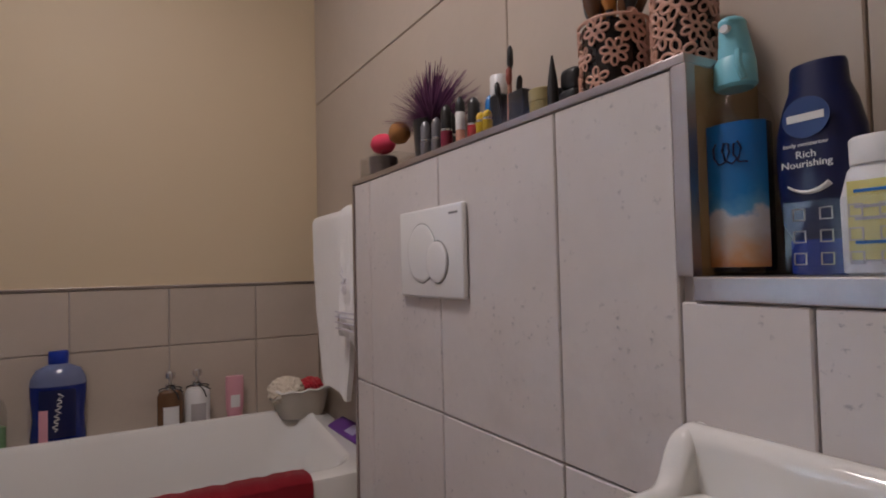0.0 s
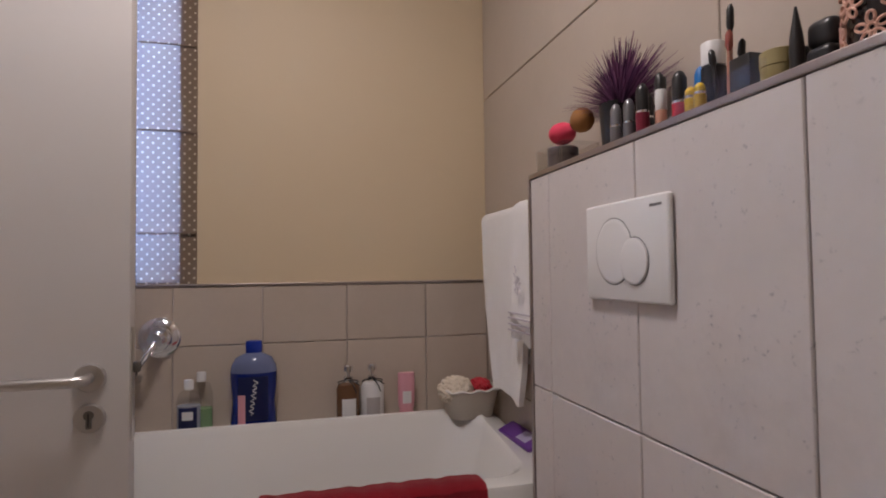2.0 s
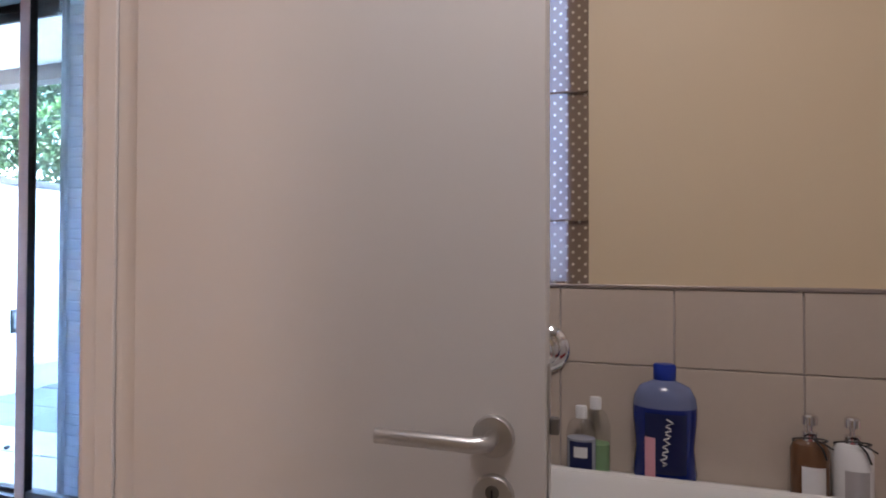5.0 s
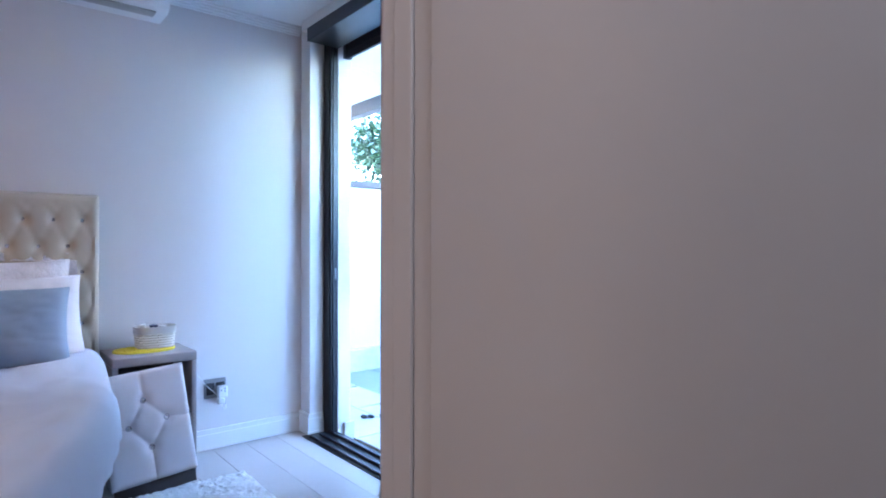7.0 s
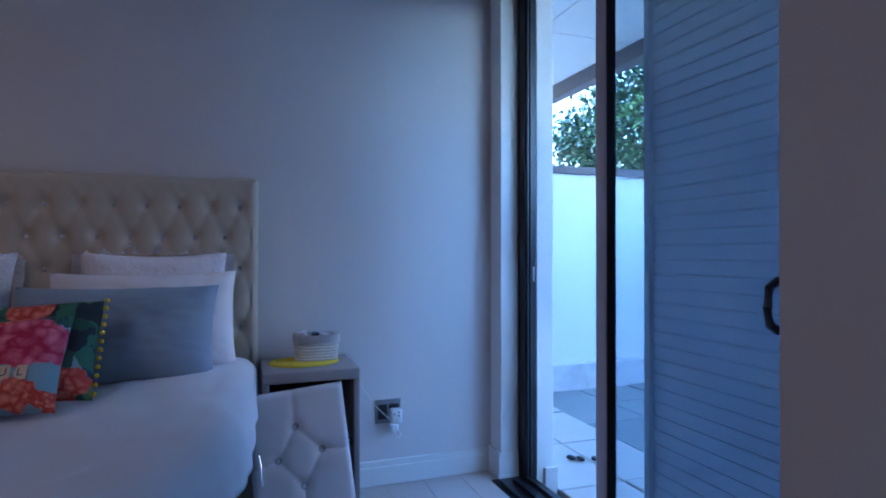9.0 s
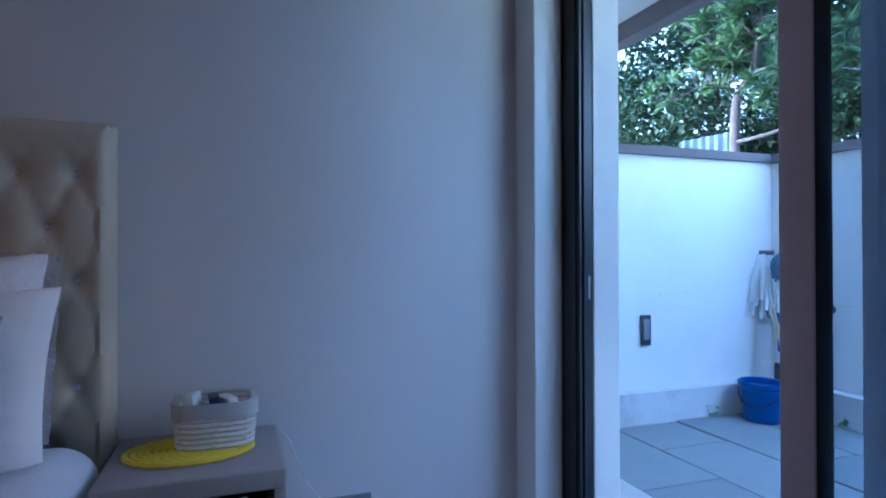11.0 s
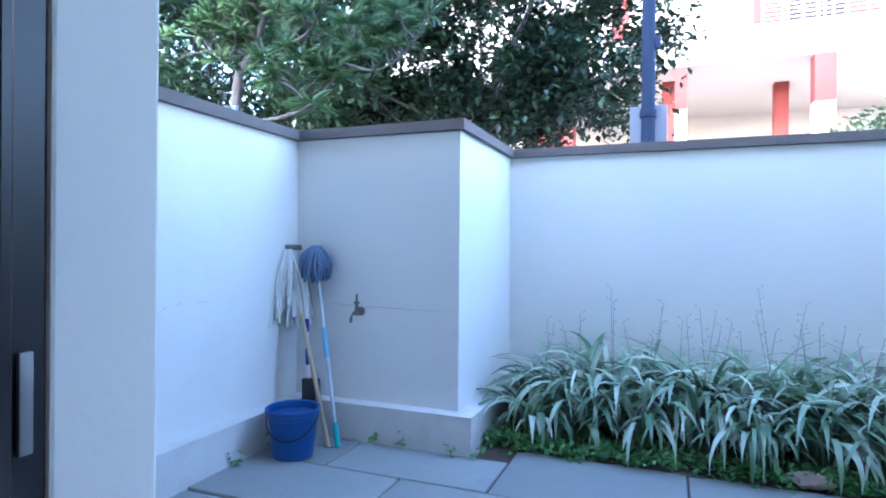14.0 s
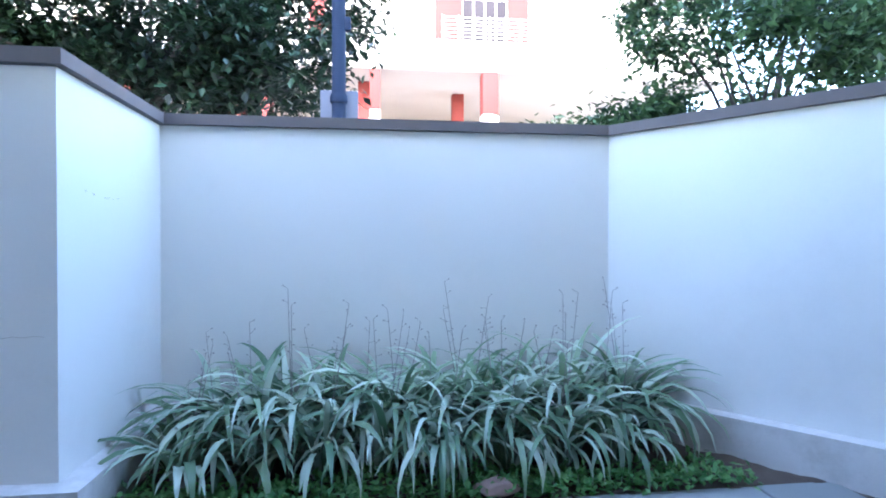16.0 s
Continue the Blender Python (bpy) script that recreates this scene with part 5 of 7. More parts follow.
def draped(x0, x1, y0, y1, top, hang, r, nx, ny, amp, seed):
    """A cloth over a box: flat top, rounded edges, hanging sides."""
    b = nb()
    g = []
    def bend(t, lo, hi):
        if t < lo:
            return lo - min(lo - t, r), min(1.0, (lo - t) / r), max(0.0, lo - t - r)
        if t > hi:
            return hi + min(t - hi, r), min(1.0, (t - hi) / r), max(0.0, t - hi - r)
        return t, 0.0, 0.0
    for i in range(nx + 1):
        t = x0 + (x1 + hang + r - x0) * i / nx
        row = []
        for j in range(ny + 1):
            s = y0 - hang - r + (y1 - y0 + 2 * (hang + r)) * j / ny
            px, bx, dx = bend(t, -99, x1)
            py, by, dy = bend(s, y0, y1)
            drop = r * (1 - math.sqrt(max(0, 1 - bx * bx))) + dx + r * (1 - math.sqrt(max(0, 1 - by * by))) + dy
            nv = noise.noise(Vector((t * 2.2, s * 2.2, seed))) + 0.5 * noise.noise(Vector((t * 6, s * 4, seed + 3)))
            ridge = abs(noise.noise(Vector((t * 3.1 + 2, s * 5.0, seed + 9))))
            z = top - drop + amp * nv + amp * 0.8 * (0.4 - ridge)
            fold = (dx + dy) * 0.10 * math.sin(t * 17 + 2 * math.sin(s * 3)) if dy > 0 else (dx * 0.10 * math.sin(s * 15) if dx > 0 else 0)
            row.append(b.verts.new((px + (fold if dx > 0 else 0), py + (math.copysign(fold, s) if dy > 0 else 0), z)))
        g.append(row)
    for i in range(nx):
        for j in range(ny):
            b.faces.new((g[i][j], g[i][j + 1], g[i + 1][j + 1], g[i + 1][j]))
    return b


dv = part("duvet", draped(-0.88, 0.98, -0.82, 0.82, 0.630, 0.10, 0.10, 150, 150, 0.026, 1.0), M["duvet"], None, m=pose(-3.380, -1.675, 0, 0, 0, -4.5))
sm = dv.modifiers.new("thickness", "SOLIDIFY")
sm.thickness = 0.02
for v in dv.data.vertices:
    q = min(1.0, max(0.0, (-0.35 - v.co.x) / 0.4))
    g_ = min(1.0, max(0.0, (v.co.x + 0.20) / 1.15))
    v.co.y -= 0.27 * g_ ** 1.4 * max(0.0, v.co.y / 0.92)
    v.co.z += 0.045 * q * q * (3 - 2 * q) + 0.010 * noise.noise(Vector((v.co.x * 5, v.co.y * 9, 4)))
tagged(dv, "crumpled blue grey cotton duvet spread on the bed", "duvet")


def cushion(name, at, w, h, t, material, label, rot, category="pillow", frill=0.0, seed=0, parent=False):
    """A cushion that stands upright, facing +x, its base at the point."""
    b = nb()
    n = 34
    for side_ in (1, -1):
        g = []
        for i in range(n + 1):
            u = -1 + 2 * i / n
            row = []
            for j in range(n + 1):
                v = -1 + 2 * j / n
                f = ((1 - u ** 4) * (1 - v ** 4)) ** 0.55
                pin = 1 - 0.07 * (u * u * v * v) - 0.05 * (1 - u * u) * 0 
                wr = 0.012 * noise.noise(Vector((u * 2.5, v * 2.5, seed))) + 0.006 * noise.noise(Vector((u * 7, v * 7, seed + 4)))
                x = side_ * (t / 2 * f + wr * f + 0.001)
                sag = 0.05 * h * (1 - abs(u)) * (v > 0) * v
                row.append(b.verts.new((x, u * w / 2 * (1 - 0.05 * (1 - v * v) * 1.0) * 1.0, h / 2 + v * h / 2 * (1 - 0.06 * (1 - u * u)) - sag * 0.3)))
            g.append(row)
        for i in range(n):
            for j in range(n):
                b.faces.new((g[i][j], g[i + 1][j], g[i + 1][j + 1], g[i][j + 1]))
    bmesh.ops.remove_doubles(b, verts=b.verts[:], dist=0.003)
    o = part(name, b, material, None, m=pose(*at, *rot))
    tagged(o, label, category)
    if frill:
        f = nb()
        path = [(-1, -1), (1, -1), (1, 1), (-1, 1), (-1, -1)]
        k = 0
        for (ua, va), (ub, vb) in zip(path, path[1:]):
            m_ = 26
            prev = None
            for i in range(m_ + 1):
                s = i / m_
                u, v = ua + (ub - ua) * s, va + (vb - va) * s
                ox, oz = (0, 1 if va > 0 else -1) if va == vb else (1 if ua > 0 else -1, 0)
                wv = 0.004 * math.sin(i * 1.4 + k)
                p0 = Vector((0, u * w / 2 * 0.97, h / 2 + v * h / 2 * 0.96))
                p1 = p0 + Vector((wv * 1.5, ox * frill, oz * (frill + 0.3 * wv)))
                cur = (f.verts.new(p0), f.verts.new(p1))
                if prev:
                    f.faces.new((prev[0], cur[0], cur[1], prev[1]))
                prev = cur
            k += 1
        bmesh.ops.solidify(f, geom=f.faces[:], thickness=0.003)
        part("lace_frill", f, M["lace"], o)
    return o


# printed cushion cloths
def floral(name, leaves, blooms, seed, leaf_scale, leaf_share=0.6):
    """A painted print: foliage cells over a ground, then ruffled blooms (y, z, radius, dark, light)."""
    m = bpy.data.materials.new(name)
    m.use_nodes = True
    n, l = m.node_tree.nodes, m.node_tree.links
    p = n["Principled BSDF"]
    p.inputs["Roughness"].default_value = 0.85
    tc = n.new("ShaderNodeTexCoord")
    warp = n.new("ShaderNodeTexNoise")
    warp.inputs["Scale"].default_value = 22
    warp.inputs["Detail"].default_value = 3
    l.new(tc.outputs["Object"], warp.inputs["Vector"])
    ctr = n.new("ShaderNodeVectorMath")
    ctr.operation = "MULTIPLY_ADD"
    ctr.inputs[1].default_value = (0.05, 0.05, 0.05)
    ctr.inputs[2].default_value = (-0.025, -0.025, -0.025)
    l.new(warp.outputs["Color"], ctr.inputs[0])
    ad = n.new("ShaderNodeVectorMath")
    l.new(tc.outputs["Object"], ad.inputs[0])
    l.new(ctr.outputs[0], ad.inputs[1])
    sq = n.new("ShaderNodeMapping")
    sq.inputs["Scale"].default_value = (0.0, 1.0, 0.55)
    sq.inputs["Rotation"].default_value = (0.6, 0, 0)
    sq.inputs["Location"].default_value = (0, seed, seed * 0.7)
    l.new(ad.outputs[0], sq.inputs["Vector"])
    vo = n.new("ShaderNodeTexVoronoi")
    vo.inputs["Scale"].default_value = leaf_scale
    l.new(sq.outputs[0], vo.inputs["Vector"])
    sep = n.new("ShaderNodeSeparateColor")
    l.new(vo.outputs["Color"], sep.inputs[0])
    r1 = n.new("ShaderNodeValToRGB")
    r1.color_ramp.interpolation = "CONSTANT"
    els = r1.color_ramp.elements
    els[0].color = (*leaves[0], 1)
    for k, col in enumerate(leaves[1:]):
        q = els.new((k + 1) / len(leaves))
        q.color = (*col, 1)
    l.new(sep.outputs[0], r1.inputs["Fac"])
    out = r1.outputs["Color"]
    for y, z, r, dark, light in blooms:
        off = n.new("ShaderNodeVectorMath")
        off.operation = "SUBTRACT"
        off.inputs[1].default_value = (0, y, z)
        l.new(ad.outputs[0], off.inputs[0])
        fl_ = n.new("ShaderNodeVectorMath")
        fl_.operation = "MULTIPLY"
        fl_.inputs[1].default_value = (0, 1, 1.25)
        l.new(off.outputs[0], fl_.inputs[0])
        ln_ = n.new("ShaderNodeVectorMath")
        ln_.operation = "LENGTH"
        l.new(fl_.outputs[0], ln_.inputs[0])
        inside = n.new("ShaderNodeMath")
        inside.operation = "LESS_THAN"
        inside.inputs[1].default_value = r
        l.new(ln_.outputs["Value"], inside.inputs[0])
        pv = n.new("ShaderNodeTexVoronoi")
        pv.inputs["Scale"].default_value = 2.6 / r
        l.new(ad.outputs[0], pv.inputs["Vector"])
        tone = n.new("ShaderNodeMix")
        tone.data_type = "RGBA"
        tone.inputs["A"].default_value = (*light, 1)
        tone.inputs["B"].default_value = (*dark, 1)
        mr = n.new("ShaderNodeMapRange")
        mr.inputs["From Min"].default_value, mr.inputs["From Max"].default_value = 0.15, 0.65
        l.new(pv.outputs["Distance"], mr.inputs["Value"])
        l.new(mr.outputs["Result"], tone.inputs["Factor"])
        mx = n.new("ShaderNodeMix")
        mx.data_type = "RGBA"
        l.new(inside.outputs[0], mx.inputs["Factor"])
        l.new(out, mx.inputs["A"])
        l.new(tone.outputs["Result"], mx.inputs["B"])
        out = mx.outputs["Result"]
    l.new(out, p.inputs["Base Color"])
    return m


ROSE, CORAL = ((0.42, 0.015, 0.07), (0.75, 0.20, 0.30)), ((0.50, 0.06, 0.04), (0.80, 0.27, 0.18))
GREENS = ((0.015, 0.03, 0.045), (0.03, 0.09, 0.06), (0.05, 0.16, 0.10), (0.02, 0.05, 0.09), (0.12, 0.24, 0.10), (0.25, 0.38, 0.42), (0.015, 0.03, 0.04))
M["floral_teal"] = floral("teal_floral_print", GREENS, ((0.02, 0.30, 0.07, *CORAL), (-0.13, 0.24, 0.08, *ROSE), (0.15, 0.05, 0.06, *CORAL)), 1.3, 30)
M["floral_pink"] = floral("pink_floral_print", ((0.26, 0.40, 0.48), (0.30, 0.45, 0.52), (0.24, 0.36, 0.44)),
                          ((0.03, 0.305, 0.055, *GREENS[1:3]), (-0.10, 0.30, 0.07, *GREENS[1:3]), (0.17, 0.30, 0.05, *GREENS[2:4]), (0.06, 0.285, 0.055, *CORAL), (0.120, 0.205, 0.105, *ROSE), (-0.12, 0.22, 0.07, *ROSE),
                           (0.02, 0.045, 0.05, *CORAL), (0.12, 0.05, 0.055, *CORAL), (0.19, 0.03, 0.04, *CORAL), (-0.08, 0.04, 0.055, *CORAL), (-0.17, 0.05, 0.05, *CORAL)), 4.1, 12)

BT = 0.650
cushion("lace_pillow", (-4.175, -1.085, BT + 0.03), 0.54, 0.44, 0.15, M["lace"], "white lace trimmed pillow against the headboard", (0, -14, 0), frill=0.035, seed=1)
cushion("lace_pillow", (-4.175, -1.83, BT + 0.03), 0.54, 0.44, 0.15, M["lace"], "white lace trimmed pillow against the headboard", (0, -14, 0), frill=0.035, seed=2)
cushion("white_pillow", (-4.06, -1.10, BT - 0.01), 0.66, 0.42, 0.15, M["pillow_white"], "plain white cotton pillow behind the grey one", (0, -22, 3), seed=3)
cushion("white_pillow", (-4.06, -1.95, BT - 0.01), 0.66, 0.42, 0.15, M["pillow_white"], "plain white cotton pillow behind the grey one", (0, -22, 0), seed=4)
cushion("grey_pillow", (-3.93, -1.19, BT - 0.01), 0.68, 0.38, 0.16, M["pillow_grey"], "grey blue cotton pillow leaning on white pillow", (0, -26, -4), seed=5)
cushion("grey_pillow", (-3.93, -1.95, BT - 0.01), 0.68, 0.40, 0.16, M["pillow_grey"], "grey blue cotton pillow leaning on white pillow", (0, -26, 0), seed=6)
ct = cushion("floral_cushion", (-3.72, -1.41, BT - 0.005), 0.44, 0.34, 0.13, M["floral_teal"], "dark teal floral cushion with yellow pompom trim", (2, -30, -6), "cushion", seed=7)
pm = nb()
bmesh.ops.create_icosphere(pm, subdivisions=1, radius=0.009)
pme = mesh_of("pompom", pm, M["yellow_mat"])
for i in range(12):
    for s in (-1, 1):
        shared("pompom", pme, ct, pose(0.0, s * 0.222, 0.02 + i * 0.029))
cp = cushion("floral_cushion", (-3.585, -1.46, BT - 0.005), 0.42, 0.31, 0.13, M["floral_pink"], "pink rose printed cushion with letter tiles", (4, -34, -10), "cushion", seed=8)
for i, ch in enumerate("FUL"):
    y, z = 0.045 + i * 0.040, 0.105
    u, v = y / 0.21, 2 * z / 0.31 - 1
    f = ((1 - u ** 4) * (1 - v ** 4)) ** 0.55
    x = f * (0.065 + 0.012 * noise.noise(Vector((u * 2.5, v * 2.5, 8))) + 0.006 * noise.noise(Vector((u * 7, v * 7, 12)))) + 0.003
    part("letter_tile", box(nb(), -0.0015, 0.0015, -0.018, 0.018, -0.021, 0.021, 0.001, 1), plain("cream_print", (0.66, 0.52, 0.38), 0.8), cp, "", pose(x, y, z, 0, 4, 0))
    text(ch, 0.032, blackp, cp, pose(x + 0.0022, y, z, 90, 0, 90))

# bedside cabinet
bs = thing("bedside_cabinet", (WX + 0.02, -0.490, 0.0), "taupe fabric bedside cabinet with its drawer front off", "bedside table")
Wd, Dp, Ht = 0.19, 0.345, 0.635
part("top", box(nb(), 0, Dp, -Wd, Wd, Ht - 0.045, Ht, 0.006, 3), M["cabinet_fabric"], bs)
part("side_panel", box(nb(), 0, Dp - 0.004, -Wd, -Wd + 0.025, 0.0, Ht - 0.045, 0.003), M["cabinet_fabric"], bs)
part("side_panel", box(nb(), 0, Dp - 0.004, Wd - 0.025, Wd, 0.0, Ht - 0.045, 0.003), M["cabinet_fabric"], bs)
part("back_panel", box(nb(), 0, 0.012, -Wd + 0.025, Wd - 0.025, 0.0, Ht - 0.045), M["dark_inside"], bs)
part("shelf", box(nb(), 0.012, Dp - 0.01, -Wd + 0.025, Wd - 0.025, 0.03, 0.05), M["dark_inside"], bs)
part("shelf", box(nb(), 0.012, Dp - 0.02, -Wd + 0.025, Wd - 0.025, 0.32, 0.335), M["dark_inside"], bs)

# tufted drawer front leaning on it
pf = thing("drawer_front", (-3.905, -0.515, 0.066), "silver tufted drawer front leaning against the bedside cabinet", "drawer front", rx=6, ry=-11, rz=-3)
PW, PH = 0.370, 0.515
pts4 = [(-0.010, 0.375), (0.080, 0.275), (-0.085, 0.262), (0.0, 0.155)]
b = nb()
n1, n2 = 56, 76
g = []
segs = [(pts4[0], pts4[1]), (pts4[0], pts4[2]), (pts4[1], pts4[3]), (pts4[2], pts4[3]), (pts4[0], (-0.010, PH)), (pts4[3], (0.0, 0.0)), (pts4[1], (PW / 2, 0.262)), (pts4[2], (-PW / 2, 0.24))]


def seg_dist(p, a, c):
    ax, ay = a
    dx, dy = c[0] - ax, c[1] - ay
    t = max(0, min(1, ((p[0] - ax) * dx + (p[1] - ay) * dy) / (dx * dx + dy * dy)))
    return math.hypot(p[0] - ax - t * dx, p[1] - ay - t * dy)


for i in range(n1 + 1):
    y = -PW / 2 + PW * i / n1
    col = []
    for j in range(n2 + 1):
        z = PH * j / n2
        d1 = min(seg_dist((y, z), a, c) for a, c in segs)
        d2 = min(math.hypot(y - a, z - c) for a, c in pts4)
        e = min(1.0, min(y + PW / 2, PW / 2 - y, z, PH - z) / 0.022)
        x = 0.020 + 0.026 * math.sqrt(max(0, 1 - (1 - e) ** 2)) - 0.009 * math.exp(-d1 / 0.010) - 0.016 * math.exp(-(d2 / 0.026) ** 2)
        col.append(b.verts.new((x, y, z)))
    g.append(col)
for i in range(n1):
    for j in range(n2):
        b.faces.new((g[i][j], g[i + 1][j], g[i + 1][j + 1], g[i][j + 1]))
part("padding", b, M["panel_fabric"], pf)
part("board", box(nb(), 0.0, 0.022, -PW / 2, PW / 2, 0.0, PH, 0.003), M["cabinet_fabric"], pf)
# added filler down to the floor, near-black for the dark gap
part("base_strip", box(nb(), -0.02, 0.004, -PW / 2 + 0.01, PW / 2 - 0.01, -0.062, 0.002, 0.002), M["dark_inside"], pf, "near-black filler added in the dark gap under the padding")
for y, z in pts4:
    part("button", lathe(nb(), [(0.012, 0), (0.014, 0.004), (0.010, 0.009), (0.003, 0.011)], 16), M["crystal"], pf, "", pose(0.026, y, z, 0, 90, 0))
b = nb()
tube(b, [(0.040, -0.150, 0.185), (0.062, -0.150, 0.190), (0.062, -0.150, 0.300), (0.040, -0.150, 0.305)], 0.0045, 10)
part("handle", b, M["chrome"], pf, "slim chrome bar handle")

# yellow mat, basket
tm = thing("oval_mat", (-4.185, -0.505, Ht), "yellow woven oval place mat on the cabinet", "place mat")
for k in range(9):
    s = (k + 0.6) / 9
    b = nb()
    tube(b, [(0.10 * s * math.cos(a), 0.145 * s * math.sin(a), 0.005 + 0.0012 * math.sin(a * 22 + k * 3)) for a in [2 * math.pi * i / 72 for i in range(73)]], 0.0072, 6)
    part("braid", b, M["yellow_mat"], tm)
wb = thing("wicker_basket", (-4.215, -0.450, Ht + 0.013), "white wicker basket with cloth liner on the mat", "basket")
woven_basket(wb, 0.125, 0.165, 0.095, M["wicker"], 1.08, 8)
b = nb()
n = 44
outer, inner, low = [], [], []
for i in range(n):
    a = 2 * math.pi * i / n
    r = 1 / (abs(math.cos(a)) ** 4 + abs(math.sin(a)) ** 4) ** 0.25
    w = 0.004 * math.sin(i * 2.3)
    outer.append(b.verts.new((0.0745 * r * math.cos(a), (0.0965 + w * 0.3) * r * math.sin(a), 0.107)))
    inner.append(b.verts.new((0.062 * r * math.cos(a), 0.082 * r * math.sin(a), 0.104)))
    low.append(b.verts.new((0.0755 * r * math.cos(a), 0.0985 * r * math.sin(a), 0.072 + w)))
for i in range(n):
    j = (i + 1) % n
    b.faces.new((outer[i], outer[j], inner[j], inner[i]))
    b.faces.new((low[i], low[j], outer[j], outer[i]))
bmesh.ops.solidify(b, geom=b.faces[:], thickness=0.003)
part("liner_fold", b, M["liner"], wb, "white cloth folded over the rim")
for i, (y, h, c) in enumerate(((-0.49, 0.118, whitep), (-0.44, 0.112, navy), (-0.41, 0.108, whitep))):
    tagged(part("folded_paper", box(nb(), -0.03, 0.03, -0.012, 0.012, 0.02, h, 0.002), c, None, m=pose(-4.215, y, Ht + 0.013, 8, 0, 20 * i - 15)), "small folded leaflet in the wicker basket", "leaflet")

# wall socket with adapter, cord
so = thing("wall_socket", (WX, -0.093, 0.345), "grey double wall socket with a white adapter", "socket")
part("plate", box(nb(), 0, 0.008, -0.062, 0.062, -0.055, 0.058, 0.003), M["socket_grey"], so)
part("insert", box(nb(), 0.008, 0.011, -0.050, -0.006, -0.035, 0.035, 0.002), blackp, so)
part("insert", box(nb(), 0.008, 0.011, 0.004, 0.052, 0.012, 0.035, 0.002), blackp, so)
part("adapter", box(nb(), 0.011, 0.055, 0.006, 0.058, -0.05, 0.016, 0.006, 3), M["plastic_white"], so)
for dy, dz in ((0.020, -0.005), (0.040, -0.012), (0.040, 0.004)):
    part("pin_hole", rod(nb(), (0.0545, dy, dz), (0.0558, dy, dz), 0.004, seg=10), blackp, so)
part("plug", box(nb(), 0.020, 0.060, 0.002, 0.040, -0.085, -0.052, 0.008, 3), M["plastic_white"], so)
b = nb()
tube(b, [(0.05, 0.02, -0.085), (0.055, 0.030, -0.115), (0.05, 0.05, -0.11), (0.045, 0.045, -0.07), (0.04, -0.01, -0.02), (0.03, -0.06, 0.03), (0.025, -0.13, 0.13), (0.02, -0.17, 0.24), (0.02, -0.205, 0.288)], 0.0022, 6)
part("cord", b, M["plastic_white"], so, "thin white charger cord")

# air conditioner over the bed
ac = thing("air_conditioner", (WX, -0.83, 2.385), "white wall mounted air conditioner above the bed", "air conditioner")
b = nb()
prof = [(0.0, 0.0), (0.16, 0.0), (0.20, 0.025), (0.215, 0.07), (0.215, 0.16), (0.20, 0.185), (0.0, 0.185)]
e0 = [b.verts.new((x, -0.44, z)) for x, z in prof]
e1 = [b.verts.new((x, 0.44, z)) for x, z in prof]
for i in range(len(prof)):
    j = (i + 1) % len(prof)
    b.faces.new((e0[i], e0[j], e1[j], e1[i]))
b.faces.new(e0)
b.faces.new(list(reversed(e1)))
bmesh.ops.bevel(b, geom=b.edges[:], offset=0.006, segments=2, affect="EDGES")
part("casing", b, M["plastic_white"], ac)
part("louvre", box(nb(), 0.10, 0.175, -0.38, 0.38, -0.006, 0.004, 0.003), plain("grey_louvre", (0.35, 0.34, 0.33), 0.4), ac)

# rug
b = nb()
rnd = random.Random(11)
RX0, RX1, RY0, RY1 = -3.885, -2.55, -1.25, -0.10
nx, ny = 90, 80
g = []
for i in range(nx + 1):
    row = []
    for j in range(ny + 1):
        x, y = RX0 + (RX1 - RX0) * i / nx, RY0 + (RY1 - RY0) * j / ny
        ed = i in (0, nx) or j in (0, ny)
        row.append(b.verts.new((x + rnd.uniform(-0.006, 0.006), y + rnd.uniform(-0.006, 0.006), 0.003 if ed else 0.016 + rnd.uniform(-0.006, 0.008))))
    g.append(row)
for i in range(nx):
    for j in range(ny):
        b.faces.new((g[i][j], g[i + 1][j], g[i + 1][j + 1], g[i][j + 1]))
tagged(part("rug", b, M["rug"]), "white shaggy rug on the laminate floor", "rug")

# ---- yard ----
GZ = -0.06
XL, YB, XR, YF = -6.02, 3.47, -4.90, 4.60
AX, AY = -2.155, 4.60       # corner of the splayed wall
BX, BY = 0.55, 1.00
setting("ground", box(nb(), -600, 600, -600, 900, -0.60, GZ - 0.045), M["ground_far"])


def wall_run(name, pts, out, material, z0, z1, th):
    """A wall whose yard face follows pts; out is +1 where the wall's body lies to the left of the run."""
    b = nb()
    for (x0, y0), (x1, y1) in zip(pts, pts[1:]):
        d = Vector((x1 - x0, y1 - y0, 0)).normalized()
        n = Vector((-d.y, d.x, 0)) * out * th
        vs = [b.verts.new(Vector(p)) for z in (z0, z1) for p in ((x0, y0, z), (x1, y1, z), (x1 + n.x, y1 + n.y, z), (x0 + n.x, y0 + n.y, z))]
        for f in ((0, 1, 2, 3), (4, 5, 6, 7), (0, 1, 5, 4), (1, 2, 6, 5), (2, 3, 7, 6), (3, 0, 4, 7)):
            b.faces.new([vs[i] for i in f])
    return setting(name, b, material)


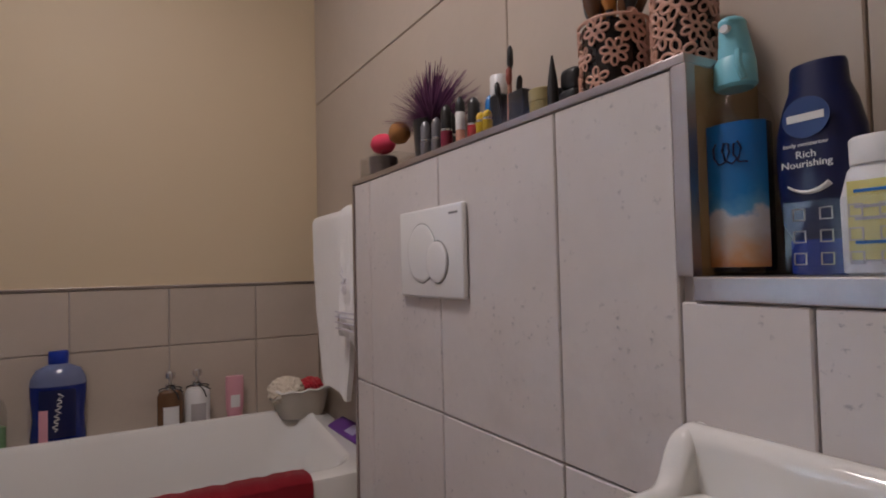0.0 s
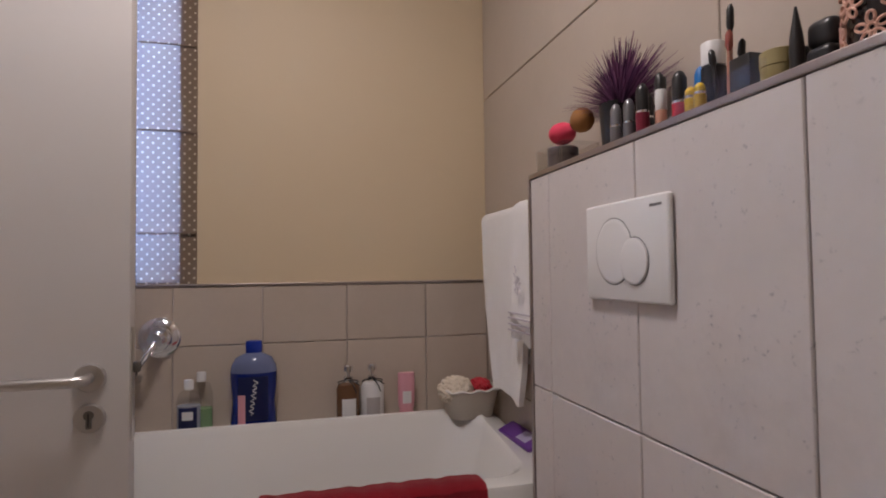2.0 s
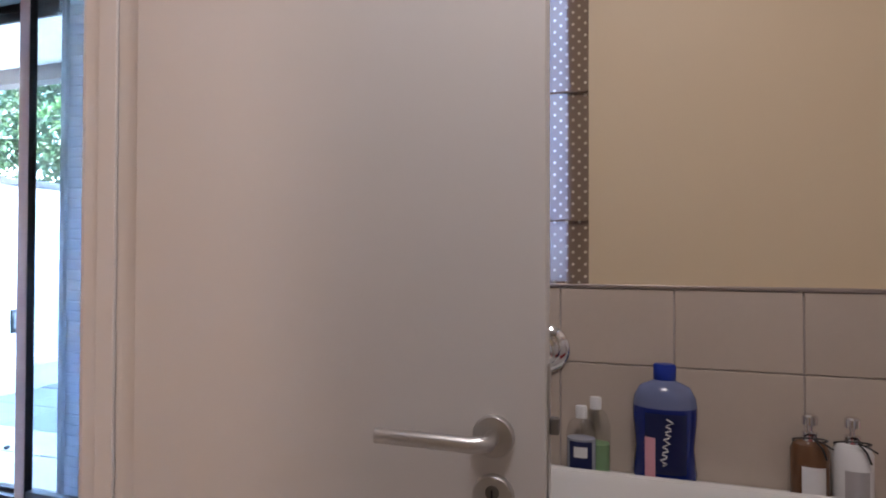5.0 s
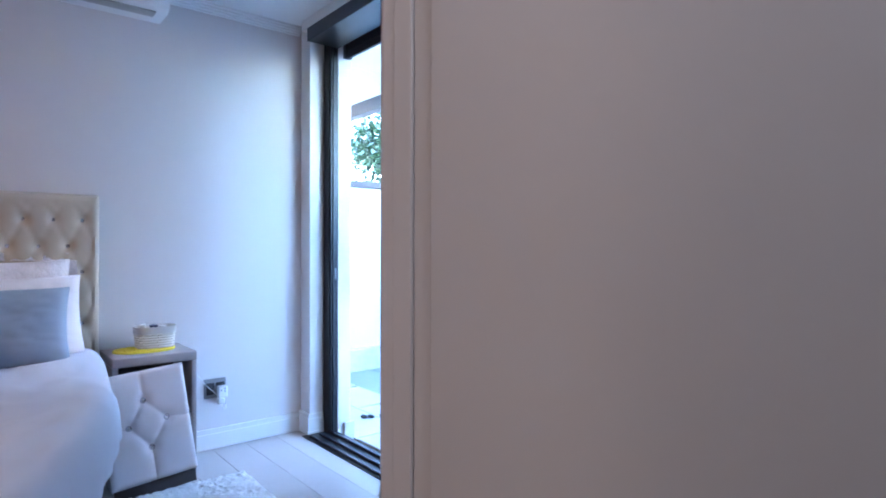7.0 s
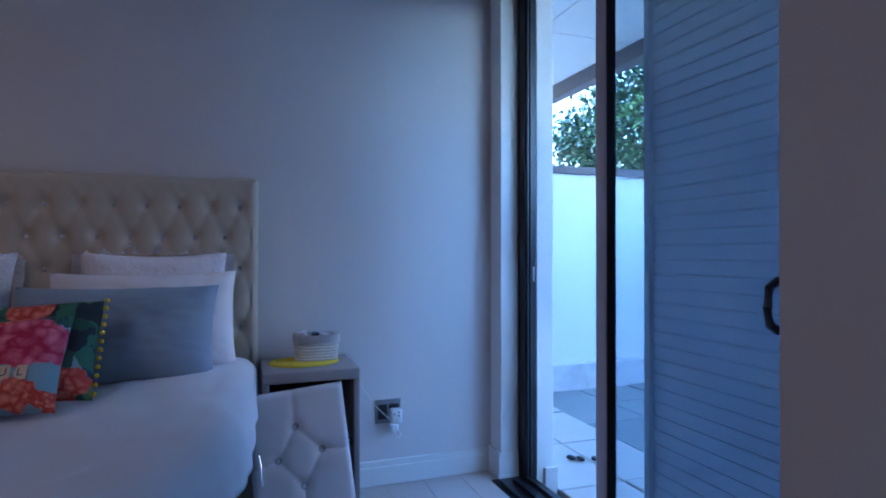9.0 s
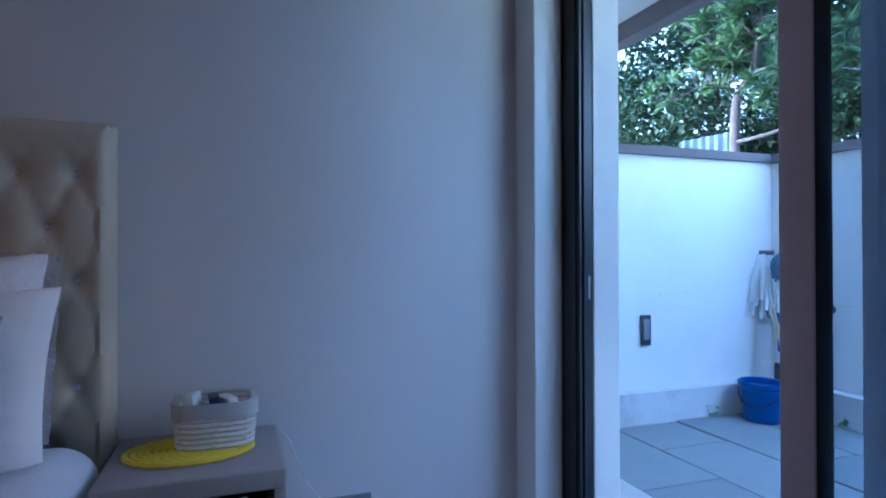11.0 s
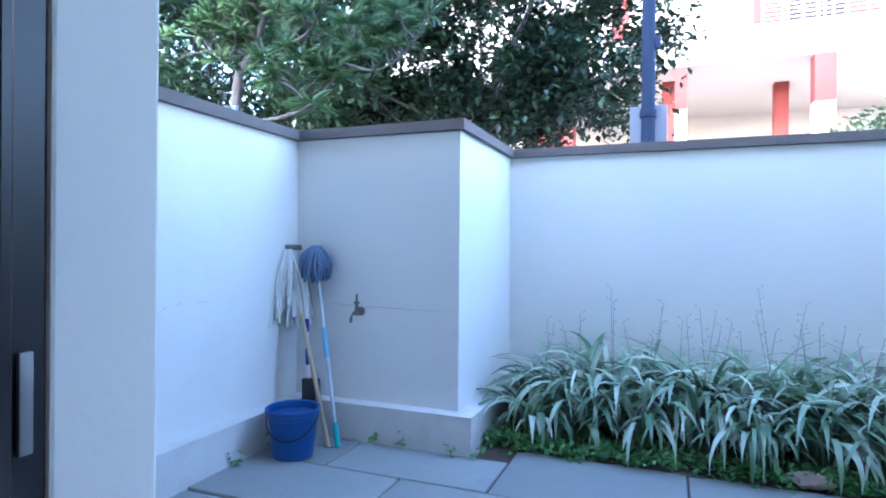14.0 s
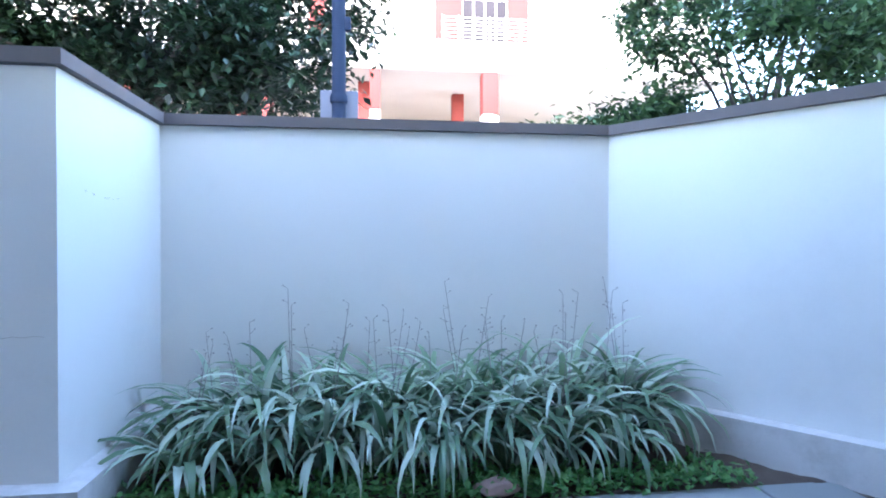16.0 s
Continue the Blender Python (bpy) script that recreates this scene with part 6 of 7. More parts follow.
ZW = 1.785
wall_run("yard_wall_west", [(XL, 0.69), (XL, YB)], 1, M["render_wall"], -0.3, ZW, 0.22)
wall_run("yard_wall_tap", [(XL - 0.22, YB), (XR - 0.219, YB)], 1, M["render_wall"], -0.3, ZW - 0.001, 0.22)
wall_run("yard_wall_return", [(XR, YB), (XR, YF)], 1, M["render_wall"], -0.3, ZW - 0.002, 0.22)
wall_run("yard_wall_back", [(XR - 0.22, YF), (AX + 0.15, YF)], 1, M["render_wall"], -0.3, ZW - 0.001, 0.22)
wall_run("yard_wall_splayed", [(AX, AY), (BX, BY)], 1, M["render_wall"], -0.3, ZW - 0.002, 0.22)
wall_run("plinth_west", [(XL + 0.10, 0.69), (XL + 0.10, YB)], 1, M["plinth"], -0.3, 0.15, 0.099)
wall_run("plinth_tap", [(XL, YB - 0.10), (XR + 0.115, YB - 0.10)], 1, M["plinth"], -0.3, 0.155, 0.10)
wall_run("plinth_return", [(XR + 0.115, YB), (XR + 0.115, YF)], 1, M["plinth"], -0.3, 0.154, 0.115)
sd = Vector((BX - AX, BY - AY)).normalized()
sn = Vector((sd.y, -sd.x))
wall_run("plinth_splayed", [(AX + sn.x * 0.10, AY + sn.y * 0.10), (BX + sn.x * 0.10, BY + sn.y * 0.10)], 1, M["plinth"], -0.3, 0.155, 0.10)
cop = wall_run("coping_west", [(XL + 0.035, 0.69), (XL + 0.035, YB - 0.035)], 1, M["coping"], ZW, ZW + 0.062, 0.29)
wall_run("coping_tap", [(XL - 0.25, YB - 0.035), (XR + 0.035, YB - 0.035)], 1, M["coping"], ZW + 0.001, ZW + 0.0625, 0.29)
wall_run("coping_return", [(XR + 0.035, YB + 0.25), (XR + 0.035, YF - 0.035)], 1, M["coping"], ZW + 0.0005, ZW + 0.0620, 0.29)
wall_run("coping_back", [(XR - 0.25, YF - 0.035), (AX + 0.12, YF - 0.035)], 1, M["coping"], ZW + 0.001, ZW + 0.0625, 0.29)
wall_run("coping_splayed", [(AX + sn.x * 0.035 - sd.x * 0.02, AY + sn.y * 0.035 - sd.y * 0.02), (BX + sn.x * 0.035, BY + sn.y * 0.035)], 1, M["coping"], ZW, ZW + 0.062, 0.29)
setting("yard_subsoil", box(nb(), XL, 0.6, 0.69, YF, -0.3, GZ - 0.03), M["soil"])
b = nb()
nx, ny = 110, 46
g = []
for i in range(nx + 1):
    row = []
    for j in range(ny + 1):
        x, y = XR + 0.10 + (0.4 - XR) * i / nx, 2.3 + (YF - 2.3) * j / ny
        row.append(b.verts.new((x, y, GZ - 0.014 + 0.018 * noise.noise(Vector((x * 5, y * 5, 0))) + 0.010 * noise.noise(Vector((x * 17, y * 17, 2))) + (0.02 * min(1, (y - 3.36) * 2) if y > 3.5 or x > -1.5 else -0.03))))
    g.append(row)
for i in range(nx):
    for j in range(ny):
        b.faces.new((g[i][j], g[i + 1][j], g[i + 1][j + 1], g[i][j + 1]))
setting("flower_bed", b, M["soil"], "bare dark soil of the planting bed", True)

# black vent on the west wall
v = thing("wall_vent", (XL, 2.28, 0.56), "black rectangular fitting on the yard wall", "wall fitting")
part("cover", box(nb(), 0, 0.022, -0.038, 0.038, -0.105, 0.105, 0.004), blackp, v)
part("inset", box(nb(), 0.022, 0.026, -0.024, 0.024, -0.065, 0.08, 0.002), M["socket_grey"], v)

# garden tap
t_ = thing("garden_tap", (-5.545, YB, 0.705), "tarnished brass garden tap on the yard wall", "tap")
b = nb()
rod(b, (0, 0, 0), (0, -0.075, 0), 0.012, 0.012)
rod(b, (0, -0.055, -0.02), (0, -0.055, 0.055), 0.014, 0.010)
tube(b, [(0, -0.06, 0.0), (-0.006, -0.085, -0.004), (-0.012, -0.098, -0.03), (-0.014, -0.10, -0.060)], 0.009, 10)
part("body", b, M["brass_old"], t_)
part("wall_flange", lathe(nb(), [(0.028, 0), (0.026, 0.005), (0.014, 0.009)], 20), M["brass_old"], t_, "", pose(0, 0, 0, 90))
b = nb()
rod(b, (-0.016, -0.055, 0.055), (0.016, -0.055, 0.058), 0.009, 0.009)
rod(b, (0, -0.055, 0.05), (0.004, -0.062, 0.110), 0.008, 0.007)
part("handle", b, M["brass_old"], t_)

# bucket
bu = thing("bucket", (-5.71, 3.01, GZ), "blue plastic bucket with black handle on paving", "bucket")
part("tub", lathe(nb(), [(0.115, 0), (0.122, 0.004), (0.152, 0.27), (0.166, 0.275), (0.168, 0.300), (0.160, 0.304), (0.150, 0.298), (0.118, 0.02), (0.004, 0.016)], 40), M["bucket_blue"], bu)
part("rib", lathe(nb(), [(0.150, 0.245), (0.154, 0.248), (0.154, 0.254), (0.150, 0.257)], 40), M["bucket_blue"], bu)
b = nb()
tube(b, [(0.158 * math.cos(a), -0.158 * math.sin(a) * 0.98, 0.262 - 0.13 * math.sin(a)) for a in [math.pi * i / 22 for i in range(23)]], 0.0045, 8)
part("handle", b, blackp, bu, "", pose(0, 0, 0, 0, 0, 20))
bu.scale = (0.91, 0.91, 0.90)


def strings(parent, material, top, n, length, spread, r, seed, gather=0.0):
    rnd = random.Random(seed)
    kinds = []
    for v in range(7):
        b = nb()
        ph = rnd.uniform(0, 6)
        pts = []
        for k in range(7):
            t = k / 6
            pts.append((0.25 + 0.75 * t + gather / spread * math.sin(math.pi * t), 0.10 * math.sin(ph + t * 7) * t, -t))
        tube(b, [(p[0] * spread, p[1] * spread, p[2] * length) for p in pts], r, 5, r * 0.8)
        kinds.append(mesh_of("mop_string", b, material))
    for i in range(n):
        s = math.sqrt(rnd.random())
        m = Matrix.Translation(top) @ Matrix.Rotation(rnd.uniform(0, 6.283), 4, "Z") @ Matrix.Rotation(rnd.gauss(0, 0.09), 4, "X") @ Matrix.Rotation(rnd.gauss(0, 0.09), 4, "Y") @ Matrix.Diagonal((0.15 + 0.85 * s, 1, rnd.uniform(0.6, 1.08), 1))
        shared("mop_string", rnd.choice(kinds), parent, m)


# white mop standing head up
mw = thing("string_mop", (-5.60, 3.20, GZ), "white string mop standing head up in corner", "mop")
top_w = Vector((-0.42, 0.17, 1.16))
part("handle", rod(nb(), (0, 0, 0), top_w, 0.0125, 0.0125), M["wood_pole"], mw, "pale wooden handle")
part("clamp", box(nb(), top_w.x - 0.075, top_w.x + 0.085, top_w.y - 0.03, top_w.y + 0.03, 1.14, 1.175, 0.006), M["brass_old"], mw)
strings(mw, M["mop_white"], top_w + Vector((0.02, -0.02, -0.02)), 190, 0.46, 0.100, 0.012, 3, 0.02)
# blue mop
mb = thing("string_mop", (-5.55, 3.22, GZ), "blue string mop with teal fittings in corner", "mop")
top_b = Vector((-0.255, 0.15, 1.035))
d = top_b.normalized()
part("handle", rod(nb(), d * 0.1, top_b, 0.011, 0.011), M["metal_pole"], mb, "pale metal handle")
part("grip", rod(nb(), (0, 0, 0), d * 0.14, 0.017, 0.014), M["teal"], mb, "teal plastic grip")
part("joint", rod(nb(), d * 0.52, d * 0.70, 0.0165, 0.015), plain("light_blue_plastic", (0.18, 0.42, 0.62), 0.4), mb)
part("socket", rod(nb(), top_b - d * 0.05, top_b + d * 0.02, 0.016, 0.02), M["teal"], mb)
strings(mb, M["mop_blue"], top_b + Vector((0.0, -0.01, 0.13)), 170, 0.205, 0.085, 0.010, 7, 0.04)
# broom behind
br = thing("broom", (-5.80, 3.30, GZ), "broom with blue and white striped handle", "broom")
for k, z in enumerate((0.0, 0.30, 0.42, 0.52, 0.62, 0.70)):
    z1 = (0.30, 0.42, 0.52, 0.62, 0.70, 1.05)[k]
    part("handle_band", rod(nb(), (-0.06 * z, 0.03 * z, z + 0.02), (-0.06 * z1, 0.03 * z1, z1 + 0.02), 0.013), (whitep, whitep, bluecap, whitep, bluecap, whitep)[k], br)
part("head", box(nb(), -0.05, 0.05, -0.02, 0.04, 0.20, 0.36, 0.01), blackp, br)

# dark pebbles on the porch
def pebble(at, rz, seed):
    b = nb()
    bmesh.ops.create_icosphere(b, subdivisions=2, radius=0.5, matrix=Matrix.Diagonal((0.060, 0.036, 0.030, 1)))
    for v_ in b.verts:
        v_.co += 0.006 * noise.noise_vector(v_.co * 30 + Vector((seed, 0, 0)))
    tagged(part("pebble", b, blackp, None, m=pose(*at, 0, 0, rz)), "small dark pebble lying on porch tiles", "pebble", "pebbles")


pebble((-4.455, 0.975, GZ + 0.027), 30, 1)
pebble((-4.425, 1.015, GZ + 0.027), 20, 2)
pebble((-4.40, 1.085, GZ + 0.027), -25, 3)


# plants of the bed: arching strap leaves
def clump(at, n, seed, size, label):
    rnd = random.Random(seed)
    e = thing("strap_leaf_plant", at, label, "plant", "row of strap-leaved plants")
    for which, cnt, m in (("dark_leaf_tuft", int(n * 0.55), M["strap"]), ("pale_leaf_tuft", int(n * 0.5), M["strap_pale"])):
        b = nb()
        for i in range(cnt):
            a = rnd.uniform(0, 6.283)
            up = rnd.uniform(0.25, 1.0)
            ln_ = size * rnd.uniform(0.55, 1.0)
            w = rnd.uniform(0.012, 0.024)
            d = Vector((math.cos(a), math.sin(a), 0))
            s = Vector((-math.sin(a), math.cos(a), 0))
            p = d * rnd.uniform(0.0, 0.05) + Vector((rnd.uniform(-.03, .03), rnd.uniform(-.03, .03), 0.0))
            el = radians(50 + 38 * up)
            bend_ = radians(rnd.uniform(125, 215) * (1.25 - 0.55 * up)) / 9
            prev = None
            tw = rnd.uniform(-0.5, 0.5)
            for k in range(10):
                t = k / 9
                ww = w * min(1, 0.45 + 2.2 * t) * (1 - max(0, (t - 0.55) / 0.45) ** 1.6 * 0.95)
                sv = s * math.cos(tw * t) + Vector((0, 0, 1)) * math.sin(tw * t)
                c = Vector((0, 0, -0.28 * ww))
                cur = (b.verts.new(p - sv * ww), b.verts.new(p + c), b.verts.new(p + sv * ww))
                if prev:
                    b.faces.new((prev[0], prev[1], cur[1], cur[0]))
                    b.faces.new((prev[1], prev[2], cur[2], cur[1]))
                prev = cur
                p = p + (d * math.cos(el) + Vector((0, 0, 1)) * math.sin(el)) * ln_ / 9
                el -= bend_ * (0.4 + 1.2 * t)
                p.z = max(p.z, 0.01)
        o = part(which, b, m, e)
    b = nb()
    for i in range(rnd.randint(1, 3)):
        a = rnd.uniform(0, 6.28)
        h = size * rnd.uniform(0.72, 1.05)
        q = Vector((0.12 * math.cos(a), 0.10 * math.sin(a), 0))
        pts = [q * 0.2, q * 0.5 + Vector((0, 0, h * 0.5)), q * 1.1 + Vector((0, 0, h))]
        tube(b, pts, 0.0028, 5, 0.0016)
        for k in range(5):
            p = pts[1].lerp(pts[2], 0.35 + 0.65 * k / 4)
            dd = Vector((rnd.uniform(-1, 1), rnd.uniform(-1, 1), rnd.uniform(0.1, 0.8))).normalized() * 0.035
            tube(b, [p, p + dd], 0.0011, 4)
            bmesh.ops.create_icosphere(b, subdivisions=1, radius=0.0045, matrix=Matrix.Translation(p + dd))
    part("dry_stalk", b, M["dry"], e, "thin dry seed stalks")


rnd = random.Random(42)
for i in range(13):
    x = XR + 0.42 + i * 0.190
    clump((x, 4.20 + rnd.uniform(-0.08, 0.06), GZ + 0.005), 84, 100 + i, rnd.uniform(0.82, 1.02), "bushy plant with arching pale striped strap leaves")
for i in range(8):
    x = XR + 0.36 + i * 0.305
    clump((x, 3.90 + rnd.uniform(-0.05, 0.05), GZ + 0.003), 60, 200 + i, rnd.uniform(0.62, 0.80), "low plant with arching pale striped strap leaves")


def leaves_mesh(name, pts, material, size, seed, droop=0.3, kind=0):
    """Many small folded leaves at the points, as one mesh."""
    rnd = np.random.default_rng(seed)
    n = len(pts)
    P = np.asarray(pts, float)
    az = rnd.uniform(0, 2 * np.pi, n)
    el = rnd.normal(-droop, 0.5, n)
    d = np.stack([np.cos(az) * np.cos(el), np.sin(az) * np.cos(el), np.sin(el)], 1)
    s = np.stack([-np.sin(az), np.cos(az), rnd.normal(0, 0.4, n)], 1)
    s /= np.linalg.norm(s, axis=1)[:, None]
    up = np.cross(d, s)
    L_ = size * rnd.uniform(0.6, 1.3, n)[:, None]
    W_ = L_ * 0.30
    V = np.stack([P, P + d * L_ * 0.45 + s * W_ + up * W_ * 0.25, P + d * L_, P + d * L_ * 0.45 - s * W_ + up * W_ * 0.25], 1).reshape(-1, 3)
    F = [(4 * i, 4 * i + 1, 4 * i + 2) for i in range(n)] + [(4 * i, 4 * i + 2, 4 * i + 3) for i in range(n)]
    me = bpy.data.meshes.new(name)
    me.from_pydata(V.tolist(), [], F)
    me.materials.append(material)
    return me


# ground cover in front of the plants
rg = np.random.default_rng(3)
cx = XR + 0.14 + (2.9 * rg.random(420) ** 1.15)
cy = 3.56 + np.abs(rg.normal(0, 0.15, 420))
pts = []
for x, y in zip(cx, cy):
    k = int(rg.integers(6, 13))
    h = rg.uniform(0.015, 0.065)
    pts += [(x + rg.normal(0, 0.025), min(y + rg.normal(0, 0.025), 4.5), GZ + max(0.008, h + rg.normal(0, 0.012))) for _ in range(k)]
gc = new("ground_cover", leaves_mesh("ground_cover", pts, M["leaf_cover"], 0.042, 5, -0.1))
tagged(gc, "low green weeds creeping over the bed edge", "weeds", kind="stuff")
for i, (x, y) in enumerate(((XL + 0.13, 2.75), (-5.93, 3.05), (-5.38, 3.37), (-5.20, 3.36), (XR + 0.02, 3.34), (XR + 0.16, 3.36))):
    wp = [(x + rg.normal(0, 0.02), y + rg.normal(0, 0.015) - 0.01, GZ + 0.012 + abs(rg.normal(0, 0.03))) for _ in range(14)]
    w_ = new("weed", leaves_mesh("weed", wp, M["leaf_cover"], 0.04, 20 + i, -0.2))
    tagged(w_, "small green weed growing from paving joint", "weed", "weeds in the joints")
b = nb()
bmesh.ops.create_icosphere(b, subdivisions=3, radius=0.085, matrix=Matrix.Diagonal((1.3, 0.7, 0.45, 1)))
for v_ in b.verts:
    v_.co += 0.02 * noise.noise_vector(v_.co * 14)
tagged(part("stone", b, M["stone_pink"], None, m=pose(-3.12, 3.61, GZ + 0.040)), "pinkish broken stone at the bed edge", "stone")

b = nb()
rnd = random.Random(31)
for i in range(90):
    x, y, a = rnd.uniform(-1.42, -0.9), rnd.uniform(2.6, 3.75), rnd.uniform(0, 6.28)
    c_, s_, l_ = math.cos(a), math.sin(a), rnd.uniform(0.018, 0.04)
    z = GZ + 0.012 + rnd.uniform(0, 0.01)
    q = [b.verts.new((x + u * l_ * c_ - w * l_ * s_, y + u * l_ * s_ + w * l_ * c_, z + h * l_)) for u, w, h in ((-1, 0, 0), (0, -0.45, 0.25), (1, 0, 0.1), (0, 0.45, 0.3))]
    b.faces.new((q[0], q[1], q[2]))
    b.faces.new((q[0], q[2], q[3]))
dl = part("dry_leaf_litter", b, leaf_mat("dry_brown_leaf", (0.12, 0.07, 0.045), (0.34, 0.22, 0.15), 0.8, 0.1), smooth=False)
tagged(dl, "dry brown leaves scattered on bare soil", "leaf litter", kind="stuff")

# paving
pv = setting("pavement", box(nb(), XL + 0.1, 0.5, 0.70, 0.72, GZ - 0.03, GZ - 0.02), M["slab"], "grey paving slabs of the yard")
rnd = random.Random(9)
slabs = {}


def slab_piece(x0, x1, y0, y1, m=M["slab"], top=GZ):
    k = (round(x1 - x0, 2), round(y1 - y0, 2), m.name)
    if k not in slabs:
        bb_ = nb()
        box(bb_, -k[0] / 2 + 0.005, k[0] / 2 - 0.005, -k[1] / 2 + 0.005, k[1] / 2 - 0.005, -0.04, 0.0, 0.005, 1)
        slabs[k] = mesh_of("slab", bb_, m, False)
    shared("slab", slabs[k], pv, pose((x0 + x1) / 2, (y0 + y1) / 2, top + rnd.uniform(-0.004, 0.003), rnd.uniform(-0.3, 0.3), rnd.uniform(-0.3, 0.3)))


for r, y in enumerate((1.45, 1.95, 2.45, 2.95)):
    x = XL + 0.10 - (0.45 if r % 2 else 0.0)
    while x < -1.75:
        x0 = max(x, XL + 0.10)
        y1 = min(y + 0.5, YB - 0.10) if x0 < XR + 0.1 and x + 0.9 < XR + 0.6 else y + (0.62 if r == 3 else 0.5)
        slab_piece(x0, min(x + 0.9, -1.45), y, y1)
        x += 0.9
for i in range(9):
    x0 = XL + 0.10 + i * 0.60
    slab_piece(x0, x0 + 0.60, 0.70, 1.07, M["porch_tile"], GZ + 0.012)
    slab_piece(x0, x0 + 0.60, 1.07, 1.45, M["porch_tile"], GZ + 0.012)

# ---- beyond the wall ----
def in_crown(rng, n, c, r, shape=1.6, clusters=60, spread=0.33):
    """Leaf points in drooping clumps within an uneven crown."""
    c, r = np.asarray(c), np.asarray(r)
    dirs = rng.normal(size=(clusters, 3))
    dirs /= np.linalg.norm(dirs, axis=1)[:, None]
    rad = rng.uniform(0.35, 1.0, clusters)[:, None] ** 0.6
    cc = c + dirs * rad * r
    w = rng.uniform(0.6, 1.5, clusters)
    pick = rng.choice(clusters, n, p=w / w.sum())
    off = rng.normal(size=(n, 3)) * spread * np.array([1, 1, 0.75]) * rng.uniform(0.6, 1.3, clusters)[pick][:, None]
    return cc[pick] + off, cc


def tree(name, base, height, c, r, n, material, label, seed, size, clusters, spread, trunk_r=0.16, extra=()):
    rng = np.random.default_rng(seed)
    P, cc = in_crown(rng, n, c, r, 1.6, clusters, spread)
    for ec, er, en in extra:
        P2, c2 = in_crown(rng, en, ec, er, 1.6, 14, spread * 0.8)
        P, cc = np.concatenate([P, P2]), np.concatenate([cc, c2])
    e = thing(name, base, label, "tree")
    base = np.asarray(base)
    fork = Vector((c[0] - base[0], c[1] - base[1], height * 0.45))
    b = nb()
    tube(b, [(0, 0, 0), fork * 0.35 + Vector((0.06, 0.02, 0.2)), fork * 0.75, fork], trunk_r, 12, trunk_r * 0.6)
    part("trunk", b, M["bark"], e)
    order = rng.permutation(len(cc))[:22]
    for k in order:
        t = Vector(cc[k] - base)
        a = fork * float(rng.uniform(0.6, 1.0))
        mid = a.lerp(t, 0.5) + Vector((rng.normal(0, 0.15), rng.normal(0, 0.15), 0.18))
        b = nb()
        tube(b, [a, a.lerp(mid, 0.5) + Vector((0, 0, 0.05)), mid, t], trunk_r * 0.32, 7, 0.012)
        part("limb", b, M["bark"], e)
    o = new("crown", leaves_mesh("crown", P - base, material, size, seed + 1))
    o.parent = e
    return e


